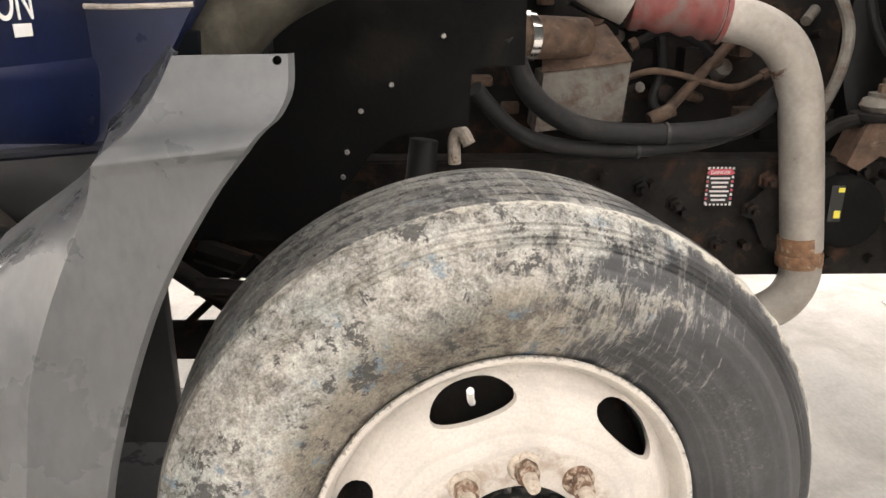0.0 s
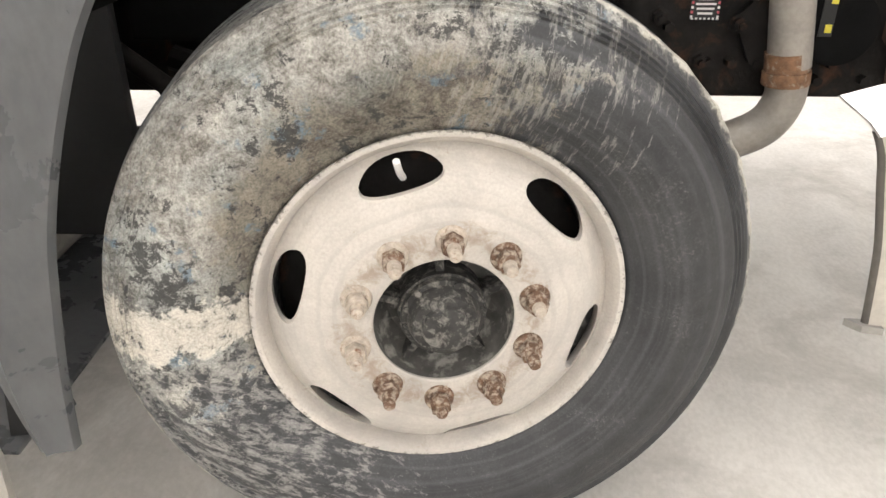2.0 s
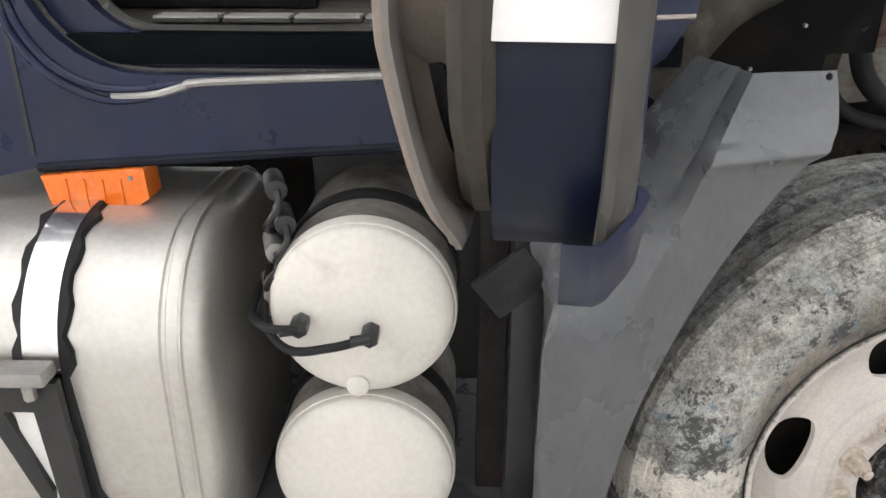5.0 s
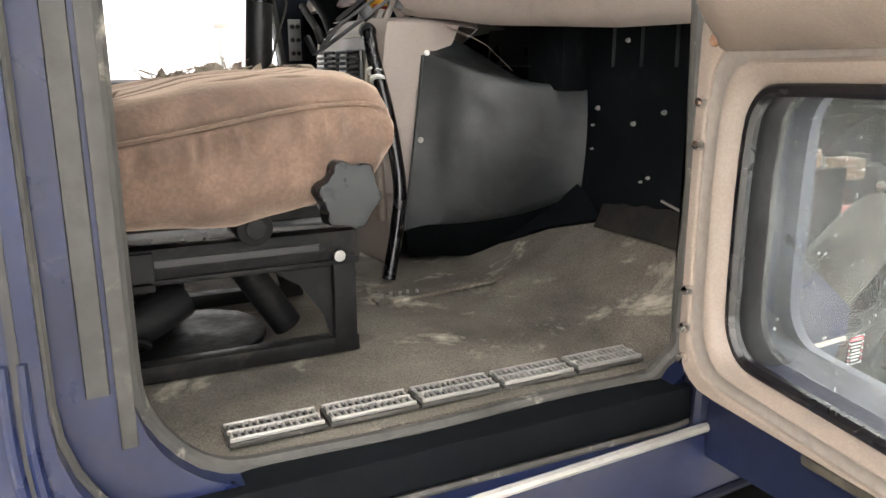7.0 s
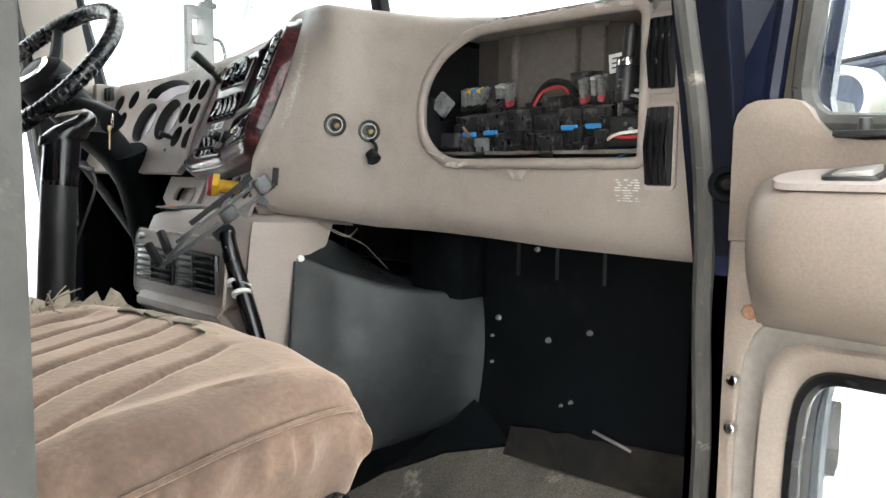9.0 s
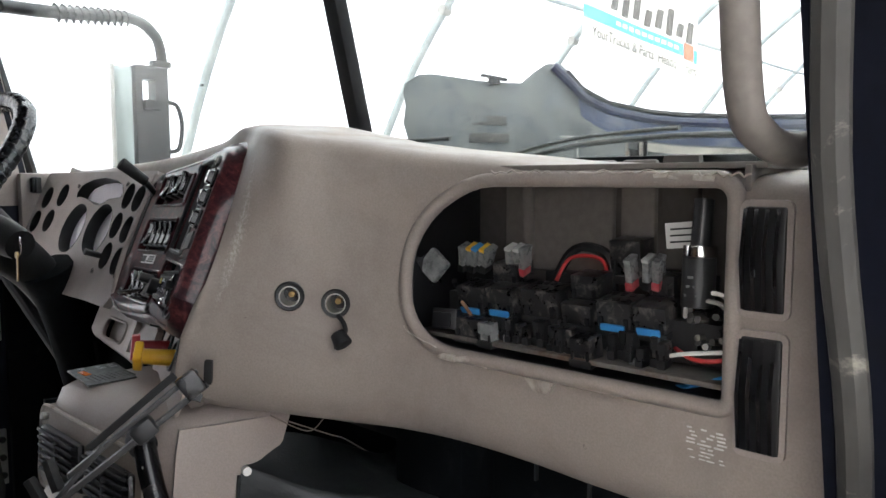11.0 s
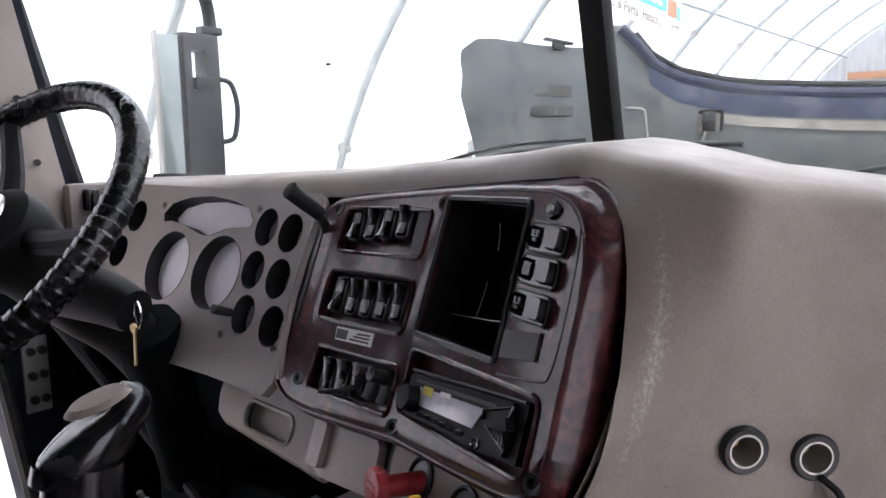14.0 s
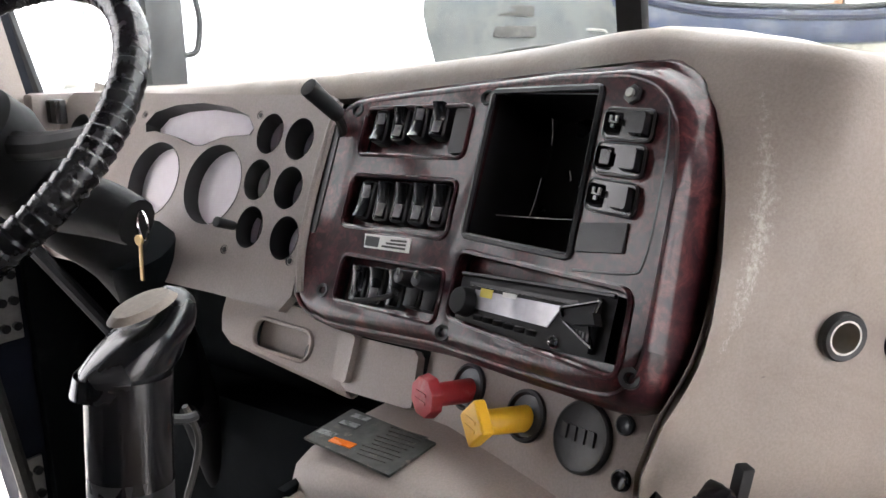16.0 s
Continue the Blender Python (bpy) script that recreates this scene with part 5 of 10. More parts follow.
def air_tank(cx, cz, r, y0, label):
    t = thing("air_tank", (cx, y0 + 0.4, cz - r), label, "air tank", "air tanks")
    m = Matrix.Translation((cx, y0, cz))
    part("weld_ring", lathe([(r - 0.01, 0.022), (r, 0.022), (r + 0.0018, 0.03), (r + 0.0018, 0.05), (r - 0.01, 0.052)], 64, m), TANK, t, "cream rim of the tank end")
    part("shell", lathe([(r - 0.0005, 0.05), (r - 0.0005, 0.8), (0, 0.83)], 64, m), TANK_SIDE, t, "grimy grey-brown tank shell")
    part("strap", lathe([(r + 0.004, 0.135), (r + 0.006, 0.14), (r + 0.006, 0.175), (r + 0.004, 0.18), (r - 0.002, 0.18), (r - 0.002, 0.135)], 64, m, closed=True), RUBBER, t, "black mounting strap")
    dome = [(r - 0.002, 0.026), (r - 0.004, 0.012)] + [(r * 0.97 * math.cos(a), 0.012 - 0.03 * math.sin(a)) for a in np.linspace(0.12, math.pi / 2 - 0.02, 9)] + [(0, -0.018)]
    part("end_cap", lathe(dome, 64, m), TANK, t, "cream domed tank end")
    return t


t1 = air_tank(-0.975, 0.802, 0.157, 0.05, "cream painted steel air tank with hose fittings")
t2 = air_tank(-0.985, 0.468, 0.166, 0.05, "cream painted lower steel air tank")
for x, z in ((-1.07, 0.803), (-0.957, 0.787)):
    f_ = part("fitting", cyl((x, 0.03, z), (x, -0.005, z), 0.016, seg=6, w=0.002), BLACK, t1, "black hose fitting")
    part("collar", cyl((x, 0.0, z), (x - 0.03, -0.005, z - 0.003), 0.009, seg=10), BLACK, f_)
part("drain_boss", cyl((-0.985, 0.06, 0.672), (-0.985, 0.035, 0.672), 0.02, seg=16, w=0.004), TANK, t1)
for pts in ([(-0.965, 0.0, 0.785), (-1.02, -0.005, 0.772), (-1.09, 0.0, 0.765), (-1.14, 0.06, 0.79), (-1.16, 0.2, 0.82)], [(-1.07, -0.003, 0.803), (-1.12, 0.0, 0.805), (-1.16, 0.06, 0.80), (-1.17, 0.2, 0.8)]):
    h = thing("air_hose", pts[2], "black rubber air hose on the tank end", "hose", "air hoses")
    part("hose_body", tube(pts, 0.0075, 10), RUBBER, h)
for k, (x, z) in enumerate(((-1.13, 0.93), (-1.15, 0.88), (-1.14, 0.99), (-1.16, 0.8))):
    v = thing("air_valve", (x, 0.2, z), "dusty brass and black air valve between the tanks", "valve", "air valves")
    part("body", cyl((x, 0.2, z), (x + 0.03, 0.1, z + 0.01), 0.018, seg=12, w=0.003), STEEL if k % 2 else BLACK, v)
    part("elbow", tube([(x + 0.03, 0.1, z + 0.01), (x + 0.035, 0.08, z - 0.01), (x + 0.01, 0.09, z - 0.05), (x, 0.2, z - 0.1)], 0.006, 8), BLACK, v)

step = thing("cab_step", (-1.05, -0.12, 0.33), "perforated aluminium cab step", "step")
tread = part("tread", box((-1.06, -0.125, 0.325), (0.66, 0.13, 0.022), 0.005), ALU, step, "perforated aluminium tread")
pins = []
for i in range(24):
    for j in range(4):
        pins.append(cyl((-1.36 + i * 0.0265 + (0.013 if j % 2 else 0), -0.075 - j * 0.03, 0.3), (-1.36 + i * 0.0265 + (0.013 if j % 2 else 0), -0.075 - j * 0.03, 0.35), 0.0075 if j % 2 else 0.0055, seg=10))
cut(tread, pins)
part("end_bracket", prism([(-0.735, 0.36), (-0.74, 0.3), (-0.73, 0.12), (-0.71, 0.12), (-0.7, 0.3), (-0.71, 0.36)], lambda u, v: V(u, -0.075, v), lambda u, v: V(u, -0.06, v)), ALU, step)
part("bolt", cyl((-0.745, -0.08, 0.338), (-0.745, -0.095, 0.338), 0.009, seg=6), STEEL, step)
part("inner_shelf", box((-1.12, 0.44, 0.283), (0.86, 0.96, 0.012), 0.004), FENDER, step, "dark grey shelf behind the step")
part("inner_plate", box((-1.38, 0.93, 0.42), (0.8, 0.02, 0.8), 0.004), LINER, step)

mount = thing("cab_mount", (-0.74, 0.1, 0.5), "dark grimy cab mounting post with a black rubber flap", "bracket")
part("post", box((-0.755, 0.13, 0.7), (0.05, 0.05, 0.6), 0.006), GRIME, mount)
part("dark_post", box((-0.70, 0.1, 0.68), (0.055, 0.08, 0.58), 0.006), BLACK, mount)
part("flap", box((-0.735, -0.01, 0.895), (0.1, 0.012, 0.075), 0.003, pose(0, 0, 0, 0, -38, 6)), RUBBER, mount, "loose black rubber flap")
part("back_plate", box((-0.86, 0.42, 0.8), (0.5, 0.03, 0.7), 0.006), BLACK, mount)

lamp = thing("side_marker_lamp", (-1.45, 0.2, 0.95), "orange side marker lamp under the cab sill", "lamp")
part("lens", prism([(-1.543, 0.992), (-1.361, 1.008), (-1.358, 0.952), (-1.383, 0.936), (-1.47, 0.911), (-1.503, 0.91), (-1.532, 0.936)], lambda u, v: V(u, 0.19, v), lambda u, v: V(u, 0.25, v)), ORANGE, lamp, "orange ribbed lens", smooth=20)
part("base", box((-1.452, 0.235, 1.004), (0.185, 0.06, 0.012), 0.003, pose(0, 0, 0, 0, -5, 0)), BLACK, lamp)
for k in range(4):
    part("lens_rib", box((-1.50 + 0.032 * k, 0.189, 0.962), (0.004, 0.004, 0.05), 0.001), ORANGE, lamp)
part("screw", cyl((-1.385, 0.191, 0.99), (-1.385, 0.185, 0.99), 0.004, seg=8), STEEL, lamp)


# ---- cab shell ----
FLOOR = 1.232
cab = thing("cab_body", (-1.4, 1.24, 1.03), "dark blue truck cab shell", "truck cab", kind="structure")
part("floor_pan", box((-1.35, 1.24, FLOOR - 0.03), (1.8, 2.02, 0.05), 0.004), FIREWALL, cab)


def side_panel(y0, y1, x0, x1, z0, z1):
    return box(((x0 + x1) / 2, (y0 + y1) / 2, (z0 + z1) / 2), (x1 - x0, abs(y1 - y0), z1 - z0), 0.01)


SIDE = [(-2.4, 0.90), (-1.739, 0.96), (-1.549, 1.003), (-1.3, 1.02), (-0.83, 1.05), (-0.56, 1.07), (-0.55, 1.108), (-0.528, 1.163), (-0.484, 1.197), (-0.442, 1.268), (-0.44, 1.31), (-0.553, 1.40), (-0.553, 2.02), (-0.62, 2.06), (-0.93, 2.85), (-2.4, 2.85)]
right_side = part("right_side", prism(SIDE, lambda u, v: V(u, 0.205, v), lambda u, v: V(u, 0.30, v)), BLUE, cab, "dusty blue body side")
part("cowl_side", prism([(-0.556, 1.30), (-0.455, 1.30), (-0.455, 2.0), (-0.556, 2.02)], lambda u, v: V(u, 0.288, v), lambda u, v: V(u, 0.30, v)), LINER, cab)
opening = rounded(-1.462, 1.222, -0.70, 2.72, (0.06, 0.06, 0.14, 0.075), 8)
recess = rounded(-1.535, 1.165, -0.66, 2.77, (0.06, 0.06, 0.2, 0.1), 8)
opening = [(u - (0.2 * max(0.0, v - 1.7) if u > -1.1 else 0.0), v) for u, v in opening]
op2 = []
for p, q in zip(opening, opening[1:] + opening[:1]):
    n = max(1, int(math.hypot(q[0] - p[0], q[1] - p[1]) / 0.08))
    for k in range(n):
        u, v = p[0] + (q[0] - p[0]) * k / n, p[1] + (q[1] - p[1]) * k / n
        op2.append((u, v))
opening = [(-0.70 - (0.27 * max(0.0, v - 1.75)) if u > -0.78 - 0.27 * max(0.0, v - 1.75) and 1.3 < v < 2.65 else u, v) for u, v in op2]
cut(right_side, [prism(recess, lambda u, v: V(u, 0.1, v), lambda u, v: V(u, 0.247, v))])
cut(right_side, [prism(opening, lambda u, v: V(u, 0.1, v), lambda u, v: V(u, 0.4, v))])
loop = opening + opening[:2]
part("door_seal", tube([(u, 0.288 + 0.004 * math.sin(i * 1.3), v) for i, (u, v) in enumerate(loop)], 0.0135, 10, 2), SEAL, cab, "worn pale grey door seal")
part("edge_trim", box((-1.468, 0.245, 2.0), (0.016, 0.006, 1.4), 0.002), SEAL_DARK, cab, "worn grey jamb strip")
part("inner_seal", tube([(u + (0.02 if u > -1.1 else -0.018), 0.262, v - (0.018 if v < 1.3 else 0)) for u, v in loop], 0.009, 8, 2), SEAL_DARK, cab)
part("outer_gutter", tube([(u, 0.236, v) for u, v in recess + recess[:1]], 0.007, 8, 0), SEAL, cab)
part("sill_edge", tube([(-1.40, 0.206, 1.128), (-1.33, 0.203, 1.132), (-1.276, 0.202, 1.146), (-1.235, 0.202, 1.154), (-0.93, 0.202, 1.167), (-0.62, 0.204, 1.178)], 0.007, 8), STEEL, cab, "worn bright sill edge")
for d_, y_ in ((0.024, 0.2035), (0.05, 0.2035)):
    part("jamb_step", tube([(-1.535 - d_ * 0.6, y_, 1.42), (-1.535 - d_ * 0.6, y_, 1.33), (-1.522 - d_ * 0.6, y_, 1.255 - d_ * 0.3), (-1.485 - d_ * 0.4, y_, 1.195 - d_ * 0.5), (-1.43, y_, 1.165 - d_ * 0.75), (-1.36, y_, 1.158 - d_ * 0.7), (-1.27, y_, 1.162 - d_ * 0.35)], lambda t: 0.0085 - 0.004 * abs(2 * t - 1), 8), BLUE, cab, "raised pressed edge round the doorway")
# pale tube draws the highlight along the ledge
part("ledge_edge", tube([(-0.64, 0.205, 1.262), (-0.55, 0.203, 1.259), (-0.445, 0.205, 1.262)], 0.004, 8), BEIGE_WORN, cab, "ledge on the cowl side with a pale painted highlight")
part("sill_lip", tube([(-1.55, 0.206, 1.003), (-1.3, 0.206, 1.02), (-0.83, 0.206, 1.05), (-0.57, 0.206, 1.07)], 0.009, 8), NAVY_SHADE, cab)
for (x_, z_), pts_ in (((-1.636, 1.262), [(-0.03, 0.018), (0.034, 0.026), (0.02, 0.006), (0.006, -0.03), (-0.004, -0.034), (-0.016, -0.006)]), ((-1.635, 1.125), [(-0.006, 0.03), (0.014, 0.022), (0.026, -0.012), (0.018, -0.03), (-0.014, -0.03), (-0.02, -0.01)]), ((-1.645, 1.088), [(-0.04, 0.005), (0.04, 0.009), (0.04, 0.001), (-0.04, -0.005)])):
    part("badge", prism([(x_ + u, z_ + v) for u, v in pts_], lambda u, v: V(u, 0.199, v), lambda u, v: V(u, 0.206, v)), CHROME, cab, "worn chrome badge shape", smooth=20)
part("rear_jamb_seal", sheet([[V(-1.466, 0.300, z), V(-1.474, 0.262, z), V(-1.482, 0.2435, z), V(-1.502, 0.2425, z)] for z in np.linspace(1.36, 2.66, 8)], 0.006, (-0.3, 1, 0)), SEAL_DARK, cab, "worn grey seal along the rear door post", smooth=60)
part("seam", box((-1.555, 0.206, 1.9), (0.008, 0.006, 1.75), 0.0), BLACK, cab)
# driver side with an open doorway
SIDE_L = [(-2.4, 1.03), (-0.44, 1.03), (-0.44, 2.02), (-0.64, 2.05), (-0.80, 2.85), (-2.4, 2.85)]
left_side = part("left_side", prism(SIDE_L, lambda u, v: V(u, 2.19, v), lambda u, v: V(u, 2.27, v)), NAVY_SHADE, cab)
lop = [(u - (0.27 * max(0.0, v - 2.0) if u > -1.0 else 0.0), v) for u, v in rounded(-1.46, 1.222, -0.745, 2.72, (0.06, 0.06, 0.12, 0.1), 6)]
cut(left_side, [prism(lop, lambda u, v: V(u, 2.0, v), lambda u, v: V(u, 2.4, v))])
part("door_seal", tube([(u, 2.185, v) for u, v in lop + lop[:1]], 0.013, 8, 0), SEAL_DARK, cab)
part("rear_wall", box((-2.38, 1.24, 1.95), (0.04, 1.96, 1.6), 0.004), HEADLINER, cab)
part("roof", box((-1.55, 1.24, 2.83), (1.7, 2.02, 0.05), 0.01), HEADLINER, cab)
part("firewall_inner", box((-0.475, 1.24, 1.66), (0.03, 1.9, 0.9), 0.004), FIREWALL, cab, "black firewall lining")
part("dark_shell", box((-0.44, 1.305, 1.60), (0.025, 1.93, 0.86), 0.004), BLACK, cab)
for y, z, r in ((0.786, 1.586, 0.0055), (0.671, 1.561, 0.0055), (0.586, 1.587, 0.0055), (0.70, 1.72, 0.005), (0.80, 1.50, 0.003), (0.80, 1.55, 0.003), (0.62, 1.46, 0.004), (0.64, 1.45, 0.003)):
    part("rivet", cyl((-0.49, y, z), (-0.4965, y, z), r, r * 0.7, 10), STEEL, cab, "bright rivet")
for y in (0.74, 0.655, 0.56):
    part("pad_rib", box((-0.494, y, 1.72), (0.006, 0.004, 0.1), 0.001), TUNNEL, cab)
# windscreen: two panes, centre post, rubber edges
WB, WT = 2.06, 2.74


def wind(y, z, dx=0.0):
    side = abs(y - 1.24) / 0.92
    return V(-0.322 - 0.238 * side ** 2 - (0.255 + (0.17 * side ** 2 if y < 1.24 else 0.0)) * (z - 2.06) + dx, y, z)


for y0, y1, nm in ((0.33, 1.238, "windscreen_pane"), (1.278, 2.25, "windscreen_pane")):
    w_ = part(nm, sheet([[wind(y, z) for y in np.linspace(y0, y1, 9)] for z in (WB, 2.3, 2.5, WT)], 0.005, (1, 0, 0.4)), GLASS, cab, "dusty windscreen glass")
    w_.visible_shadow = False
post = bmesh.new()
for a, b, wd in ((WB, WT, 0.036),):
    add_box(post, (wind(1.258, a, -0.008) + wind(1.258, b, -0.008)) / 2, (0.03, wd, (wind(1.258, b) - wind(1.258, a)).length), 0.006, (wind(1.258, b) - wind(1.258, a)).to_track_quat("Z", "X").to_matrix().to_4x4() @ pose(0, 0, 0, 0, 0, 0))
part("centre_post", post, MATTE, cab, "black windscreen centre post")
for s in (-1, 1):
    y = 1.24 + (1.0 if s > 0 else -0.905)
    part("windscreen_rubber", tube([wind(y, z, -0.006) for z in (WB, 2.3, 2.5, WT)], 0.014, 8, 2), BLACK, cab)
    if s < 0:
        pil = [[wind(y - 0.01, z, -0.02), wind(y - 0.03, z, -0.06), wind(y - 0.05, z, -0.14)] for z in (2.02, 2.2, 2.4, 2.6, 2.76)]
        part("pillar_trim", sheet(pil, 0.03, (0.2, -1, 0)), BLUE, cab, "blue windscreen pillar")
    else:
        pil = [[V(-0.632 - 0.2 * (z - 2.08), 2.225, z), V(-0.66 - 0.2 * (z - 2.08), 2.19, z), V(-0.71 - 0.23 * (z - 2.08), 2.182, z), V(-0.79 - 0.27 * (z - 2.0), 2.180, z)] for z in (2.02, 2.2, 2.4, 2.6, 2.76)]
        part("pillar_trim", sheet(pil, 0.006, (0.2, 1, 0)), BEIGE, cab, "beige windscreen pillar trim", smooth=60)
        for z in (2.14, 2.25):
            part("trim_screw", cyl((-0.70 - 0.22 * (z - 2.08), 2.186, z), (-0.702 - 0.22 * (z - 2.08), 2.176, z), 0.006, seg=8), BLACK, cab)
part("header", box((-0.66, 1.24, 2.79), (0.12, 1.95, 0.1), 0.02), HEADLINER, cab)
part("cowl_top", box((-0.3, 1.24, 1.94), (0.3, 1.9, 0.08), 0.02), BLACK, cab)
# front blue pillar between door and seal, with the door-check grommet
# post and jamb cover carry the doorway's shade in their navy
part("hinge_post", sheet([[V(-0.70 - 0.27 * max(0, z - 1.75), 0.30, z), V(-0.672 - 0.27 * max(0, z - 1.75), 0.262, z), V(-0.655 - 0.26 * max(0, z - 1.75), 0.215, z)] for z in (1.22, 1.5, 1.75, 2.0, 2.3, 2.7)], 0.02, (1, 0.2, 0)), NAVY_SHADE, cab, "navy door post darkened for shade")
part("jamb_cover", sheet([[V(-0.7035 - 0.27 * max(0, z - 1.75), 0.303, z), V(-0.7035 - 0.27 * max(0, z - 1.75), 0.2435, z), V(-0.652 - 0.26 * max(0, z - 1.75), 0.2445, z), V(-0.645 - 0.26 * max(0, z - 1.75), 0.2025, z)] for z in (1.23, 1.5, 1.75, 2.0, 2.3, 2.68)], 0.003, (0, 1, 0)), NAVY_SHADE, cab)
part("grommet", lathe([(0.0, 0.0), (0.02, -0.004), (0.022, 0.004), (0.03, 0.006), (0.033, 0.012), (0, 0.012)], 24, Matrix.Translation((-0.652, 0.268, 1.828)) @ pose(0, 0, 0, 0, 0, -50)), RUBBER, cab, "round black rubber grommet")
for z in (1.45, 1.53, 1.6, 1.36, 1.3):
    part("post_bolt", cyl((-0.664, 0.243, z), (-0.68, 0.236, z), 0.008, seg=6), BLACK, cab)
part("hinge", box((-0.70, 0.212, 1.36), (0.05, 0.03, 0.07), 0.006), BLACK, cab)

bm = bmesh.new()
gx, gy = np.linspace(-2.3, -0.5, 46), np.linspace(0.3, 2.18, 48)
top_, = ([[V(x, y, FLOOR + 0.004 * noise.noise(V(x * 5, y * 5, 0)) + 0.0015 * noise.noise(V(x * 25, y * 25, 3)) + 0.13 * min(1.0, max(0.0, (x + 0.74) / 0.25)) ** 1.5) for y in gy] for x in gx],)
part("floor_carpet", sheet(top_, 0.015, (0, 0, -1)), CARPET, None, smooth=80, kind="structure")
tagged(bpy.data.objects["floor_carpet"], "worn dirty brown-grey cab floor carpet", "carpet", kind="structure")
toe = thing("toe_mat", (-0.56, 0.9, FLOOR), "black rubber toe mat against the firewall", "mat")


def floor_z(x):
    return FLOOR + 0.13 * min(1.0, max(0.0, (x + 0.74) / 0.25)) ** 1.5


part("mat_sheet", sheet([[V(-0.66, 1.05, 1.30), V(-0.60, 0.985, 1.335), V(-0.545, 0.93, 1.37), V(-0.50, 0.845, 1.425)], [V(-0.655, 1.03, 1.27), V(-0.60, 0.955, 1.30), V(-0.545, 0.90, 1.345), V(-0.503, 0.80, 1.405)],
    [V(-0.66, 1.0, floor_z(-0.66) + 0.008), V(-0.61, 0.93, floor_z(-0.61) + 0.010), V(-0.555, 0.86, floor_z(-0.555) + 0.012), V(-0.508, 0.74, floor_z(-0.508) + 0.012)]], 0.008, (0.5, 0.5, -1)), FIREWALL, toe, smooth=60)
kr = []
for k in range(15):
    y = 0.745 - 0.445 * k / 14
    zt = 1.392 + 0.042 * k / 14 + 0.006 * noise.noise(V(y * 30, 1, 0))
    zb = 1.343 + 0.012 * k / 14
    kr.append([V(-0.501, y, zt), V(-0.509, y, (zt + zb) / 2), V(-0.522, y, zb)])
part("kick_board", sheet(kr, 0.008, (1, 0, 0)), mat("earth_dusted_board", (0.012, 0.0115, 0.011), 0.85, vary=0.4, scale=8, bump=0.3, dirt=(0.034, 0.028, 0.021), dirt_at=(0.42, 0.70), dirt_scale=9, spec=0.12), toe, "dusty dark board along the firewall foot", smooth=60)
part("torn_edge", box((-0.503, 0.53, 1.417), (0.004, 0.075, 0.005), 0.001, pose(0, 0, 0, 12)), STEEL, toe)
sillp = thing("sill_plate", (-1.1, 0.33, FLOOR), "scuffed ribbed metal sill plate at the doorway", "plate")
for k in range(5):
    x = -0.80 - k * 0.125
    p = part("plate", box((x, 0.345, FLOOR + 0.006), (0.12, 0.05, 0.006), 0.0015), SEAL, sillp)
    for k_ in range(13):
        part("rib", box((x - 0.054 + 0.009 * k_, 0.345, FLOOR + 0.0115), (0.0035, 0.044, 0.005), 0.001, seg=1), STEEL, p)
    for y_ in (0.324, 0.345, 0.366):
        part("cross_rib", box((x, y_, FLOOR + 0.012), (0.116, 0.004, 0.0056), 0.001, seg=1), STEEL, p)

# ---- passenger door, standing open ----
door = thing("cab_door", (-0.725, 0.222, 1.1), "open dark blue cab door with a beige inner trim", "door")
DD, DN = V(-0.089, -0.996, 0).normalized(), V(0.996, -0.089, 0).normalized()


def dr(u, w, z):
    return V(-0.725, 0.222, 0) + DD * u + DN * w + V(0, 0, z)


def skin_w(u):
    return 0.135 - 0.0608 * u


d_body = [(0.105, 2.74), (0.018, 1.95), (0.012, 1.20), (0.02, 1.13), (0.3, 1.15), (0.6, 1.168), (0.72, 1.182), (0.79, 1.198), (0.835, 1.218), (0.868, 1.245), (0.89, 1.285), (0.902, 1.335), (0.905, 1.4), (0.905, 2.74)]
d_skin = [(0.090, 2.74), (0.003, 1.95), (0.002, 1.20), (0.006, 1.188), (0.02, 1.182), (0.4, 1.188), (0.79, 1.196), (0.84, 1.205), (0.88, 1.228), (0.905, 1.27), (0.912, 1.32), (0.912, 2.74)]
shell = part("inner_shell", prism(d_body, lambda u, v: dr(u, 0.005, v), lambda u, v: dr(u, skin_w(u) - 0.014, v)), DOOR_SHADE, door, "blue painted door frame")
skin = part("outer_skin", prism(d_skin, lambda u, v: dr(u, skin_w(u) - 0.016, v), lambda u, v: dr(u, skin_w(u), v)), BLUE, door, "glossy blue outer skin")
FLU, FLB = [0.0, 0.06, 0.214, 0.4, 0.6, 0.766, 0.834, 0.882, 0.905], [1.07, 1.082, 1.111, 1.134, 1.149, 1.156, 1.172, 1.205, 1.245]
fl_rows = []
for u in np.linspace(0.0, 0.905, 26):
    zb_ = float(np.interp(u, FLU, FLB))
    zt_ = float(np.interp(u, [0.0, 0.79, 0.84, 0.88, 0.905], [1.192, 1.204, 1.213, 1.236, 1.28]))
    fl_rows.append([dr(u, skin_w(u) + d_, zb_ + (zt_ - zb_) * k_) for d_, k_ in ((0.001, 1.0), (0.006, 0.93), (0.007, 0.8), (0.002, 0.45), (-0.006, 0.12), (-0.014, 0.0), (-0.03, 0.02))])
part("lower_flare", sheet(fl_rows, 0.006, -DN), BLUE, door, "flared lower edge of the door skin", smooth=40)
